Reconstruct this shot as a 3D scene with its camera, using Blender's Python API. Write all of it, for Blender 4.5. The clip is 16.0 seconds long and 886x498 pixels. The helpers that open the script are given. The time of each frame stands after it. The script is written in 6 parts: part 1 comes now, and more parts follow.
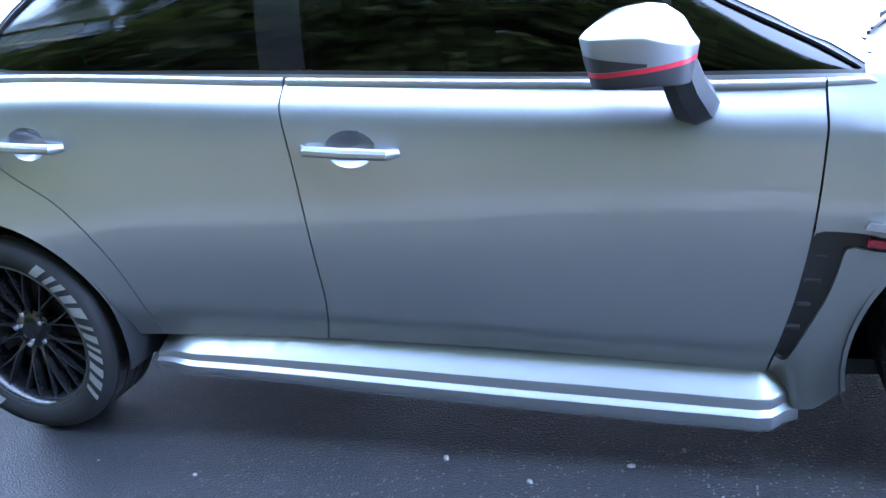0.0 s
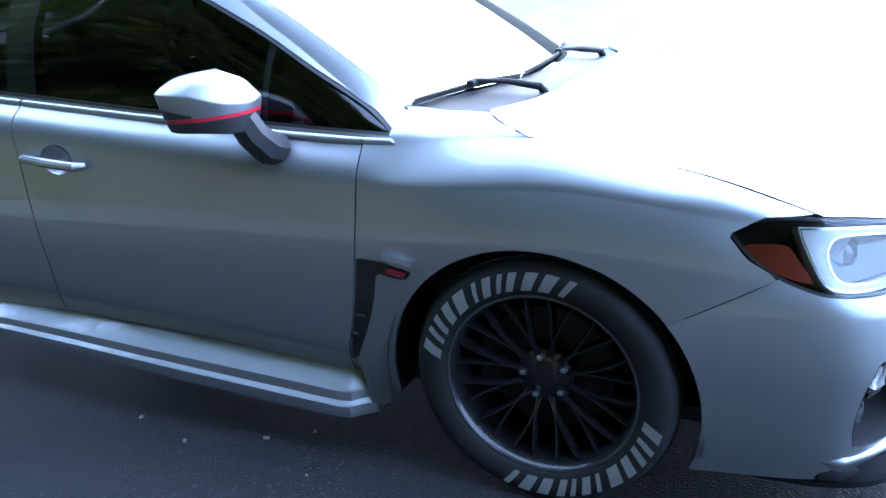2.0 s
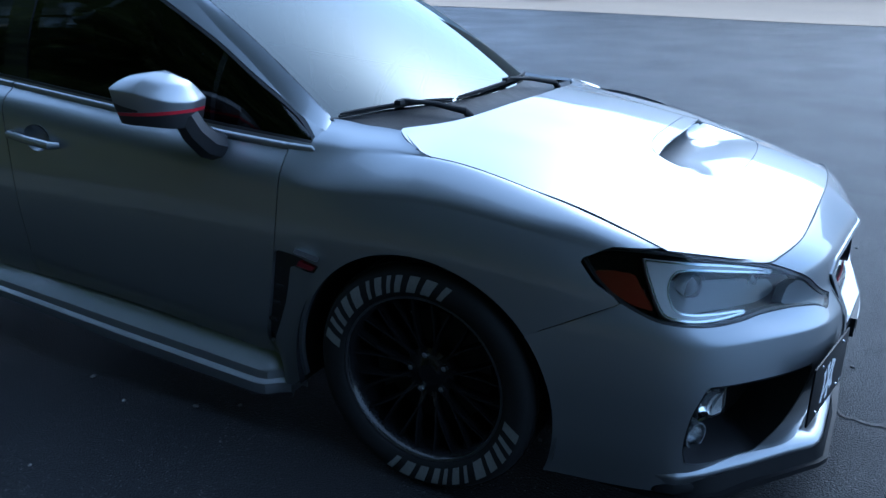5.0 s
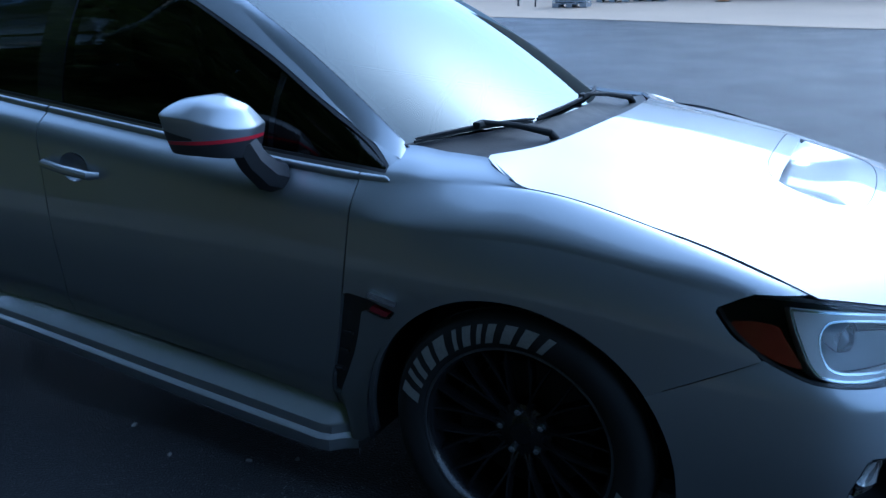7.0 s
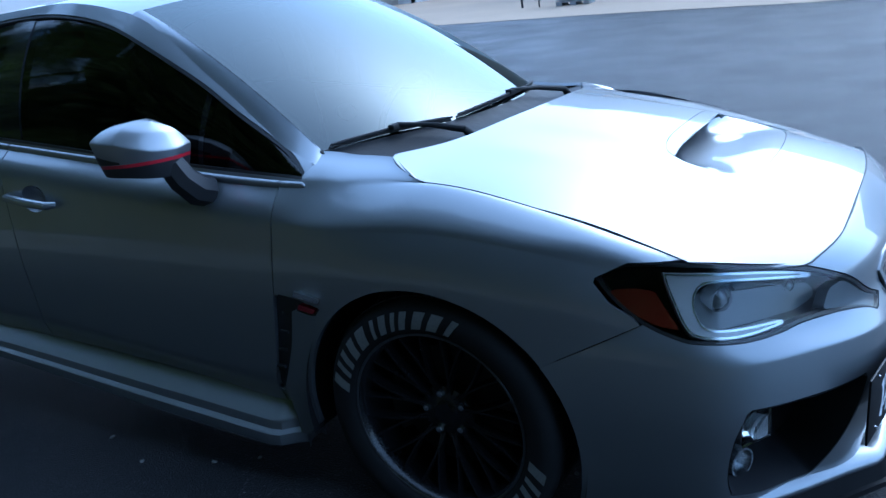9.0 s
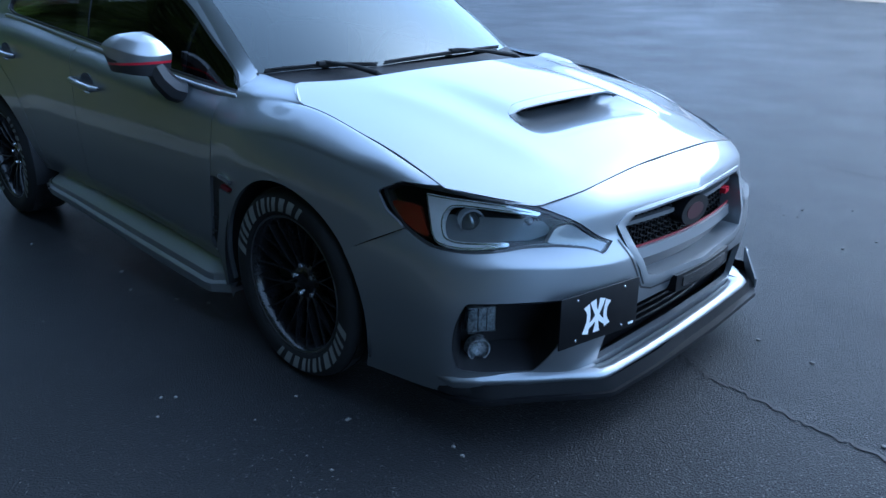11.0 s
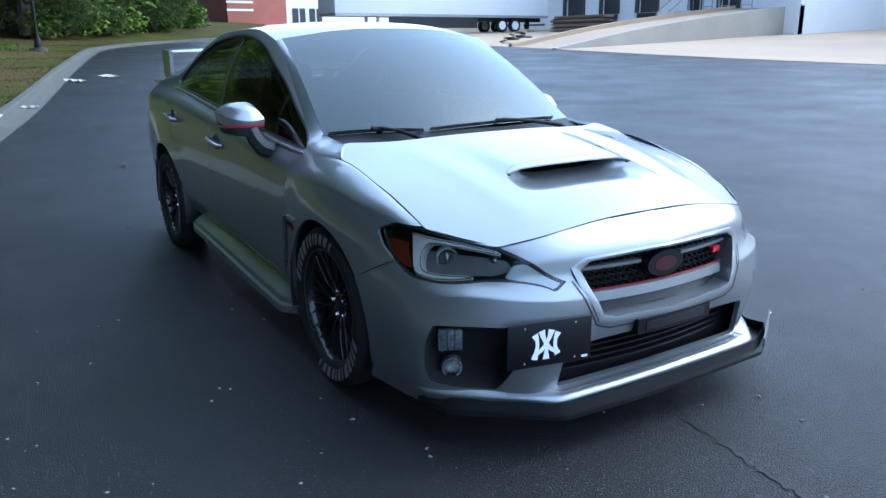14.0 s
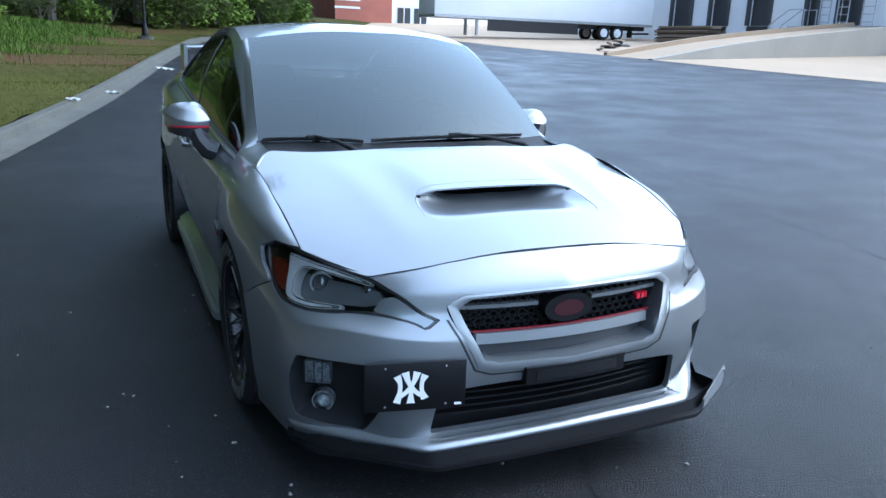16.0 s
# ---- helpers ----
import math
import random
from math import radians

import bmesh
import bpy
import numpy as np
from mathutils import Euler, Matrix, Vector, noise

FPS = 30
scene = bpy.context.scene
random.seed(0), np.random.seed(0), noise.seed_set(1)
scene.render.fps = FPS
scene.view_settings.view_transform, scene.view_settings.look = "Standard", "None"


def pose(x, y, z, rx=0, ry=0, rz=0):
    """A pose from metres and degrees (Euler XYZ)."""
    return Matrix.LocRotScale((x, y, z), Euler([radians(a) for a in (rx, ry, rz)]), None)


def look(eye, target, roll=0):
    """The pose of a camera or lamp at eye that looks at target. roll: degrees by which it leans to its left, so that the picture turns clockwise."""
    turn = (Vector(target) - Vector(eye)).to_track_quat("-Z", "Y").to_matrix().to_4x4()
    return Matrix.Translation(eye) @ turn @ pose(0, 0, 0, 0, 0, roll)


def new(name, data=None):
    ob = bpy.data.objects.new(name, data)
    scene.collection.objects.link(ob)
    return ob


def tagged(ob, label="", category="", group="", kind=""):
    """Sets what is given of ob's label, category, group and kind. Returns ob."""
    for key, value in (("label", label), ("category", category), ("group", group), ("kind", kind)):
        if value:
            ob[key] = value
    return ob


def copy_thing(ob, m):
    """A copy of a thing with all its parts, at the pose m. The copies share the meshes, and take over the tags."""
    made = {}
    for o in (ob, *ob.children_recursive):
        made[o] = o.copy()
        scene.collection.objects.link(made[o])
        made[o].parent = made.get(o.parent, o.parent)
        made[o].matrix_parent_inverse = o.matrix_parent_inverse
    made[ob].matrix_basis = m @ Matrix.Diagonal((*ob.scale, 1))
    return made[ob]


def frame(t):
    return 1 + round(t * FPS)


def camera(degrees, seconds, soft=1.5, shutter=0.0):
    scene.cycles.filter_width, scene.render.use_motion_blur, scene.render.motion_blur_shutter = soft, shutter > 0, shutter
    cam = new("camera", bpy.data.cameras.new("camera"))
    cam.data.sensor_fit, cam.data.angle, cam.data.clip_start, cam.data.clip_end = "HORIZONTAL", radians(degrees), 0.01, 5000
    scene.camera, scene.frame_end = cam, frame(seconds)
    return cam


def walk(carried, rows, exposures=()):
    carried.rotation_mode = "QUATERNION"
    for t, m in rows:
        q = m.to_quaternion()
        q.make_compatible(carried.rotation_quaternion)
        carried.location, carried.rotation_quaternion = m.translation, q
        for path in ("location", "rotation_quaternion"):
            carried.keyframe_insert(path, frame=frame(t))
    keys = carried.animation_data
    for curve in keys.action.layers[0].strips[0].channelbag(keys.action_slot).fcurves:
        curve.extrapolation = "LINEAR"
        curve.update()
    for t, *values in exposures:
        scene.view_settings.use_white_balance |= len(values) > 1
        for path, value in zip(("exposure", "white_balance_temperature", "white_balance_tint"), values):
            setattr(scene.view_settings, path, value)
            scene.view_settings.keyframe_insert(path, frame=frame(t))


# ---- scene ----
cam = camera(60.3, 16.0)
PATH = [
    (0, (-0.736, -2.434, 1.242), (-1.346, -0.675, 0.512), -8.1),
    (0.5, (-0.401, -2.473, 1.256), (-1.038, -0.721, 0.531), -3.2),
    (1, (-0.088, -2.393, 1.223), (-0.868, -0.71, 0.477), -4.9),
    (1.5, (0.192, -2.374, 1.263), (-0.564, -0.678, 0.52), -7.5),
    (2, (0.467, -2.416, 1.282), (-0.316, -0.708, 0.596), -4.4),
    (2.5, (0.707, -2.39, 1.318), (-0.122, -0.689, 0.67), -3.1),
    (3, (0.913, -2.297, 1.282), (-0.07, -0.67, 0.661), 0.2),
    (3.5, (1.016, -2.308, 1.317), (0.006, -0.686, 0.727), -3.9),
    (4, (1.033, -2.415, 1.312), (-0.009, -0.801, 0.755), -3.1),
    (4.2, (1.021, -2.453, 1.32), (0.005, -0.836, 0.725), -1.8),
    (6.3, (0.623, -2.348, 1.322), (-0.169, -0.635, 0.662), -0.7),
    (6.5, (0.609, -2.327, 1.319), (-0.248, -0.64, 0.672), -0.8),
    (7, (0.592, -2.301, 1.318), (-0.325, -0.64, 0.687), -0.7),
    (7.5, (0.593, -2.304, 1.32), (-0.283, -0.628, 0.667), -1.2),
    (8, (0.585, -2.326, 1.329), (-0.316, -0.638, 0.75), -0.6),
    (8.5, (0.645, -2.383, 1.335), (-0.232, -0.684, 0.749), -2.9),
    (9, (0.903, -2.264, 1.302), (-0.088, -0.636, 0.696), -6.0),
    (9.5, (1.183, -2.234, 1.336), (0.166, -0.636, 0.695), -6.0),
    (9.7, (1.293, -2.25, 1.31), (0.259, -0.666, 0.662), -5.9),
    (11.8, (2.324, -2.15, 1.34), (0.866, -0.95, 0.683), 0.9),
    (12, (2.413, -2.105, 1.343), (0.919, -0.932, 0.718), 0.1),
    (12.5, (2.565, -1.913, 1.337), (1.015, -0.79, 0.758), 0.5),
    (13, (2.641, -1.891, 1.357), (1.089, -0.792, 0.736), -3.7),
    (13.5, (2.707, -1.987, 1.363), (1.138, -0.864, 0.838), -1.8),
    (14, (2.706, -2.026, 1.359), (1.071, -1.001, 0.834), -0.4),
    (14.5, (2.706, -2.0, 1.365), (1.071, -1.004, 0.787), -0.8),
    (15, (2.799, -1.826, 1.383), (1.091, -0.905, 0.898), -2.5),
    (15.5, (2.873, -1.555, 1.406), (1.112, -0.756, 0.895), -1.1),
    (16, (2.832, -1.32, 1.392), (1.081, -0.506, 0.87), 2.1),
]
EXPOSURES = [(0, 5.1, 4600, 15), (1.5, 4.75, 4550, 14), (2.5, 2.5, 4400, 8), (3.5, 1.6, 4350, 4), (7, 1.55, 4020, 3), (9, 1.6, 4070, 3), (12, 2.08, 4350, 3), (16, 2.25, 4800, 3)]
walk(cam, [(t, look(eye, target, roll)) for t, eye, target, roll in PATH], EXPOSURES)

# ---- light ----
world = bpy.data.worlds.new("sky")
scene.world = world
world.use_nodes = True
wn = world.node_tree
sky = wn.nodes.new("ShaderNodeTexSky")
sky.sky_type = "NISHITA"
sky.sun_disc = False
sky.sun_elevation = radians(42)
sky.sun_rotation = radians(12)
sky.air_density, sky.dust_density, sky.ozone_density = 1.0, 4.0, 0.7
wn.nodes["Background"].inputs["Strength"].default_value = 0.072
wn.links.new(sky.outputs["Color"], wn.nodes["Background"].inputs["Color"])
sun = new("sun", bpy.data.lights.new("sun", "SUN"))
sun.data.energy, sun.data.angle, sun.data.color = 0.95, radians(178), (1.0, 0.99, 0.97)
sun.matrix_world = look((4, 12, 11), (0, 0, 0))

# ---- materials ----
def material(name, colour, rough=0.5, metal=0.0, coat=0.0, grain=None, bump=None, spread=0.15, spec=0.5):
    """A principled surface with colour variation at a large and a small scale, and fine relief."""
    m = bpy.data.materials.new(name)
    m.use_nodes = True
    n, l = m.node_tree.nodes, m.node_tree.links
    b = n["Principled BSDF"]
    b.inputs["Base Color"].default_value = (*colour, 1)
    b.inputs["Roughness"].default_value = rough
    b.inputs["Metallic"].default_value = metal
    b.inputs["Coat Weight"].default_value = coat
    b.inputs["Coat Roughness"].default_value = 0.04
    b.inputs["Specular IOR Level"].default_value = spec
    c = n.new("ShaderNodeTexCoord")
    if grain:
        big, small = n.new("ShaderNodeTexNoise"), n.new("ShaderNodeTexNoise")
        big.inputs["Scale"].default_value, small.inputs["Scale"].default_value = grain
        big.inputs["Detail"].default_value, small.inputs["Detail"].default_value = 5, 3
        for q in (big, small):
            l.new(c.outputs["Object"], q.inputs["Vector"])
        add = n.new("ShaderNodeMath")
        add.operation = "ADD"
        l.new(big.outputs["Fac"], add.inputs[0])
        l.new(small.outputs["Fac"], add.inputs[1])
        ramp = n.new("ShaderNodeMapRange")
        ramp.inputs["From Min"].default_value, ramp.inputs["From Max"].default_value = 0.6, 1.4
        ramp.inputs["To Min"].default_value, ramp.inputs["To Max"].default_value = 1 - spread, 1 + spread
        l.new(add.outputs[0], ramp.inputs["Value"])
        mul = n.new("ShaderNodeMix")
        mul.data_type, mul.blend_type = "RGBA", "MULTIPLY"
        mul.inputs["Factor"].default_value = 1
        mul.inputs["A"].default_value = (*colour, 1)
        l.new(ramp.outputs["Result"], mul.inputs["B"])
        l.new(mul.outputs["Result"], b.inputs["Base Color"])
        rr = n.new("ShaderNodeMapRange")
        rr.inputs["To Min"].default_value, rr.inputs["To Max"].default_value = rough * 0.85, min(1, rough * 1.15)
        l.new(big.outputs["Fac"], rr.inputs["Value"])
        l.new(rr.outputs["Result"], b.inputs["Roughness"])
    if bump:
        t = n.new("ShaderNodeTexNoise")
        t.inputs["Scale"].default_value, t.inputs["Detail"].default_value = bump[0], 4
        l.new(c.outputs["Object"], t.inputs["Vector"])
        q = n.new("ShaderNodeBump")
        q.inputs["Strength"].default_value, q.inputs["Distance"].default_value = bump[1], bump[2]
        l.new(t.outputs["Fac"], q.inputs["Height"])
        l.new(q.outputs["Normal"], b.inputs["Normal"])
    return m


def pane(name, tint, ior=1.5, rough=0.0, coat=(1, 1, 1)):
    """Glass: a clear or tinted pane under a Fresnel gloss."""
    m = bpy.data.materials.new(name)
    m.use_nodes = True
    n, l = m.node_tree.nodes, m.node_tree.links
    n.remove(n["Principled BSDF"])
    f, t, g, x = n.new("ShaderNodeFresnel"), n.new("ShaderNodeBsdfTransparent"), n.new("ShaderNodeBsdfGlossy"), n.new("ShaderNodeMixShader")
    f.inputs["IOR"].default_value = ior
    t.inputs["Color"].default_value = (*tint, 1)
    g.inputs["Roughness"].default_value = rough
    g.inputs["Color"].default_value = (*coat, 1)
    l.new(f.outputs[0], x.inputs[0])
    l.new(t.outputs[0], x.inputs[1])
    l.new(g.outputs[0], x.inputs[2])
    l.new(x.outputs[0], n["Material Output"].inputs["Surface"])
    return m


SILVER = material("silver_paint", (0.275, 0.286, 0.30), 0.40, 0.75, 1.0, (3, 900), None, 0.05)
SILVER.node_tree.nodes["Principled BSDF"].inputs["Coat Roughness"].default_value = 0.035
for k in [k for k in SILVER.node_tree.links if k.to_socket.name == "Roughness"]:
    SILVER.node_tree.links.remove(k)
BLACK_TRIM = material("black_trim", (0.020, 0.020, 0.022), 0.45, 0, 0, (20, 300), (400, 0.15, 0.001), 0.2)
GLOSS_BLACK = material("gloss_black", (0.006, 0.006, 0.007), 0.12, 0, 0.6, (8, 200), None, 0.2)
RUBBER = material("rubber", (0.014, 0.014, 0.0145), 0.75, 0, 0, (14, 220), (260, 0.25, 0.001), 0.25, 0.3)
SPLITTER = material("splitter_plastic", (0.008, 0.008, 0.009), 0.45, 0, 0, (14, 220), (300, 0.1, 0.001), 0.25, 0.2)
WHEEL_BLACK = material("wheel_black", (0.012, 0.012, 0.013), 0.2, 0, 0.15, (8, 200), None, 0.2, 0.35)
BADGE_RED = material("badge_red", (0.16, 0.008, 0.016), 0.4, 0, 0.2, (30, 300), None, 0.1)
LETTER = material("tyre_letter_white", (0.21, 0.21, 0.20), 0.75, 0, 0, (12, 160), (300, 0.2, 0.0006), 0.22)
RED = material("red_accent", (0.45, 0.01, 0.03), 0.3, 0, 0.5, (30, 300), None, 0.1)
AMBER = material("amber_lens", (0.10, 0.014, 0.006), 0.2, 0, 0.8, (20, 120), (180, 0.3, 0.002), 0.2)
PLATE_BLACK = material("plate_black", (0.006, 0.006, 0.007), 0.4, 0, 0, (20, 200), None, 0.2, 0.25)
COWL_BLACK = material("cowl_plastic", (0.010, 0.010, 0.011), 0.6, 0, 0, (20, 200), (120, 0.3, 0.002), 0.2, 0.25)
GREY_LAMP = material("lamp_inner_grey", (0.16, 0.165, 0.17), 0.35, 0.3, 0, (15, 200), (90, 0.2, 0.002), 0.15)
CHROME = material("bright_plastic", (0.72, 0.74, 0.76), 0.16, 0.95, 0, (10, 200), None, 0.06)
LAMP_SILVER = material("lamp_reflector", (0.60, 0.615, 0.63), 0.30, 0.15, 0, (15, 200), (120, 0.2, 0.002), 0.08)
FIN_GREY = material("fin_plastic", (0.15, 0.155, 0.16), 0.6, 0, 0, (6, 90), None, 0.2, 0.2)
LAMP_CRYSTAL = material("lamp_crystal", (0.23, 0.24, 0.25), 0.25, 0.3, 0, (45, 130), (130, 0.6, 0.004), 0.75)
WHITE_MARK = material("white_vinyl", (0.8, 0.8, 0.8), 0.45, 0, 0, (20, 200), None, 0.06)
DISC_DARK = material("worn_brake_iron", (0.035, 0.034, 0.034), 0.5, 0.7, 0, (10, 200), None, 0.25)
# Paler than the wheel: the rim's highlight is put into this colour.
RIM_GLINT = material("rim_glint_metal", (0.15, 0.15, 0.155), 0.3, 0.8, 0, (10, 200), None, 0.2)
CABIN = material("cabin_cloth", (0.02, 0.02, 0.022), 0.9, 0, 0, (10, 120), (200, 0.3, 0.002), 0.3)
GLASS_TINT = pane("tinted_window_glass", (0.03, 0.033, 0.035), 1.5, 0.06)
GLASS_FRONT = pane("windscreen_glass", (0.07, 0.08, 0.085), 1.75, 0.0, (0.93, 0.99, 0.97))
LENS_CLEAR = pane("clear_lens", (0.93, 0.95, 0.96))


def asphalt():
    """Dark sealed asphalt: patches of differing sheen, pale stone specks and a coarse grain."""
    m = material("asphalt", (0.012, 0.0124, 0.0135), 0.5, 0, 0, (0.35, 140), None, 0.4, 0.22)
    n, l = m.node_tree.nodes, m.node_tree.links
    b = n["Principled BSDF"]
    c = n.new("ShaderNodeTexCoord")
    patch, grain, stone = n.new("ShaderNodeTexNoise"), n.new("ShaderNodeTexNoise"), n.new("ShaderNodeTexVoronoi")
    patch.inputs["Scale"].default_value, patch.inputs["Detail"].default_value = 0.8, 6
    grain.inputs["Scale"].default_value, grain.inputs["Detail"].default_value = 150, 6
    stone.inputs["Scale"].default_value = 95
    for q in (patch, grain, stone):
        l.new(c.outputs["Object"], q.inputs["Vector"])
    sheen = n.new("ShaderNodeMapRange")
    sheen.inputs["From Min"].default_value, sheen.inputs["From Max"].default_value = 0.3, 0.7
    sheen.inputs["To Min"].default_value, sheen.inputs["To Max"].default_value = 0.31, 0.52
    l.new(patch.outputs["Fac"], sheen.inputs["Value"])
    l.new(sheen.outputs["Result"], b.inputs["Roughness"])
    speck = n.new("ShaderNodeMapRange")
    speck.inputs["From Min"].default_value, speck.inputs["From Max"].default_value = 0.18, 0.30
    speck.inputs["To Min"].default_value, speck.inputs["To Max"].default_value = 1.0, 0.0
    l.new(stone.outputs["Distance"], speck.inputs["Value"])
    pick = n.new("ShaderNodeSeparateColor")
    l.new(stone.outputs["Color"], pick.inputs["Color"])
    some = n.new("ShaderNodeMath")
    some.operation = "GREATER_THAN"
    some.inputs[1].default_value = 0.72
    l.new(pick.outputs["Red"], some.inputs[0])
    worn = n.new("ShaderNodeTexNoise")
    worn.inputs["Scale"].default_value, worn.inputs["Detail"].default_value = 1.1, 3
    l.new(c.outputs["Object"], worn.inputs["Vector"])
    bare = n.new("ShaderNodeMapRange")
    bare.inputs["From Min"].default_value, bare.inputs["From Max"].default_value = 0.35, 0.65
    bare.inputs["To Min"].default_value, bare.inputs["To Max"].default_value = 0.94, 0.60
    l.new(worn.outputs["Fac"], bare.inputs["Value"])
    l.new(bare.outputs["Result"], some.inputs[1])
    both_of = n.new("ShaderNodeMath")
    both_of.operation = "MULTIPLY"
    l.new(speck.outputs["Result"], both_of.inputs[0])
    l.new(some.outputs[0], both_of.inputs[1])
    mix = n.new("ShaderNodeMix")
    mix.data_type = "RGBA"
    mix.inputs["B"].default_value = (0.125, 0.122, 0.117, 1)
    l.new(both_of.outputs[0], mix.inputs["Factor"])
    l.new(b.inputs["Base Color"].links[0].from_socket, mix.inputs["A"])
    l.new(mix.outputs["Result"], b.inputs["Base Color"])
    relief = n.new("ShaderNodeBump")
    relief.inputs["Strength"].default_value, relief.inputs["Distance"].default_value = 0.9, 0.009
    l.new(grain.outputs["Fac"], relief.inputs["Height"])
    l.new(relief.outputs["Normal"], b.inputs["Normal"])
    return m


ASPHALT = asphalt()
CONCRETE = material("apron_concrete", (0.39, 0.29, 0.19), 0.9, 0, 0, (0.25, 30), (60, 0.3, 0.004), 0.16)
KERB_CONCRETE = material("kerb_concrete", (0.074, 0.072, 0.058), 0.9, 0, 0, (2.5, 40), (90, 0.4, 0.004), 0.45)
GREY_WALL = material("grey_block", (0.34, 0.31, 0.26), 0.9, 0, 0, (0.6, 25), (60, 0.3, 0.004), 0.18)
GRASS_SOIL = material("grass_ground", (0.060, 0.058, 0.015), 0.95, 0, 0, (0.35, 9), (30, 0.8, 0.03), 0.5, 0.05)
def bare_earth(m):
    """Brown patches of bare soil and old leaves between the grass."""
    n, l = m.node_tree.nodes, m.node_tree.links
    b = n["Principled BSDF"]
    c, t, r, mix = n.new("ShaderNodeTexCoord"), n.new("ShaderNodeTexNoise"), n.new("ShaderNodeMapRange"), n.new("ShaderNodeMix")
    t.inputs["Scale"].default_value, t.inputs["Detail"].default_value = 0.13, 6
    r.inputs["From Min"].default_value, r.inputs["From Max"].default_value = 0.47, 0.64
    mix.data_type = "RGBA"
    mix.inputs["B"].default_value = (0.085, 0.050, 0.028, 1)
    l.new(c.outputs["Object"], t.inputs["Vector"])
    l.new(t.outputs["Fac"], r.inputs["Value"])
    l.new(r.outputs["Result"], mix.inputs["Factor"])
    l.new(b.inputs["Base Color"].links[0].from_socket, mix.inputs["A"])
    l.new(mix.outputs["Result"], b.inputs["Base Color"])


bare_earth(GRASS_SOIL)


def translucent(m, colour, share=0.35):
    """Lets part of the light through thin leaves."""
    n, l = m.node_tree.nodes, m.node_tree.links
    t, x = n.new("ShaderNodeBsdfTranslucent"), n.new("ShaderNodeMixShader")
    t.inputs["Color"].default_value = (*colour, 1)
    x.inputs[0].default_value = share
    l.new(n["Principled BSDF"].outputs[0], x.inputs[1])
    l.new(t.outputs[0], x.inputs[2])
    l.new(x.outputs[0], n["Material Output"].inputs["Surface"])


BARK = material("bark", (0.10, 0.085, 0.07), 0.95, 0, 0, (3, 40), (30, 0.8, 0.02), 0.4)
LEAF = material("leaf", (0.062, 0.078, 0.027), 0.75, 0, 0, (0.5, 3), None, 0.5, 0.12)
LEAF_DARK = material("leaf_dark", (0.037, 0.046, 0.016), 0.75, 0, 0, (0.5, 3), None, 0.5, 0.12)
translucent(LEAF, (0.11, 0.15, 0.03))
translucent(LEAF_DARK, (0.08, 0.11, 0.025))
WHITE_PAINT = material("white_panel", (0.78, 0.79, 0.80), 0.5, 0, 0, (0.5, 12), (20, 0.1, 0.004), 0.06)
BRICK = material("red_brick", (0.36, 0.13, 0.09), 0.9, 0, 0, (0.6, 20), (30, 0.3, 0.006), 0.25)
# Dark rubber tone with the dock bays' shade put into the colour.
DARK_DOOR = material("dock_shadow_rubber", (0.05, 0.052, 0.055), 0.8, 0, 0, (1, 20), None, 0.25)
GREEN_STEEL = material("green_steel", (0.02, 0.12, 0.09), 0.5, 0, 0, (1, 20), (15, 0.2, 0.01), 0.25)
YELLOW = material("yellow_paint", (0.65, 0.45, 0.05), 0.5, 0, 0, (4, 30), None, 0.15)
GALV = material("galvanised_steel", (0.42, 0.43, 0.44), 0.45, 0.6, 0, (3, 40), None, 0.2)
GREY_PLASTIC = material("grey_plastic", (0.30, 0.31, 0.32), 0.5, 0, 0, (2, 30), None, 0.15)
DARK_METAL = material("dark_metal", (0.03, 0.03, 0.032), 0.5, 0.3, 0, (4, 40), None, 0.2)
WOOD = material("weathered_wood", (0.22, 0.17, 0.12), 0.85, 0, 0, (2, 30), (40, 0.4, 0.01), 0.3)

# ---- mesh tools ----
def link(name, verts, faces, mat, parent=None, label="", smooth=True, sharp=None):
    """One mesh object; sharp: the angle past which edges stay hard."""
    me = bpy.data.meshes.new(name)
    me.from_pydata([tuple(v) for v in verts], [], [tuple(f) for f in faces])
    me.materials.append(mat)
    me.validate()
    if smooth:
        me.polygons.foreach_set("use_smooth", [True] * len(me.polygons))
        if sharp:
            me.set_sharp_from_angle(angle=radians(sharp))
    ob = new(name, me)
    if parent:
        ob.parent = parent
    return tagged(ob, label)


def part(name, bm, mat, parent, label="", smooth=True, sharp=35):
    me = bpy.data.meshes.new(name)
    bmesh.ops.recalc_face_normals(bm, faces=bm.faces)
    bm.to_mesh(me)
    bm.free()
    me.materials.append(mat)
    if smooth:
        me.polygons.foreach_set("use_smooth", [True] * len(me.polygons))
        me.set_sharp_from_angle(angle=radians(sharp))
    ob = new(name, me)
    ob.parent = parent
    return tagged(ob, label)


def thing(name, label, category, at=(0, 0, 0), turn=0, group=""):
    ob = new(name)
    ob.matrix_basis = pose(*at, 0, 0, turn)
    ob.empty_display_size = 0.2
    return tagged(ob, label, category, group)


def box(bm, lo, hi, bevel=0.0, turn=None):
    """A bevelled block between two corners, added to bm."""
    r = bmesh.ops.create_cube(bm, size=1)
    vs = r["verts"]
    c, d = (Vector(lo) + Vector(hi)) / 2, Vector(hi) - Vector(lo)
    for v in vs:
        v.co = Vector((v.co.x * d.x, v.co.y * d.y, v.co.z * d.z)) + c
    if bevel:
        es = list({e for v in vs for e in v.link_edges})
        out = bmesh.ops.bevel(bm, geom=es, offset=bevel, segments=2, affect="EDGES", profile=0.5)
        vs = list({v for f in out["faces"] for v in f.verts} | {v for v in vs if v.is_valid})
    if turn is not None:
        for v in vs:
            v.co = turn @ v.co
    return vs


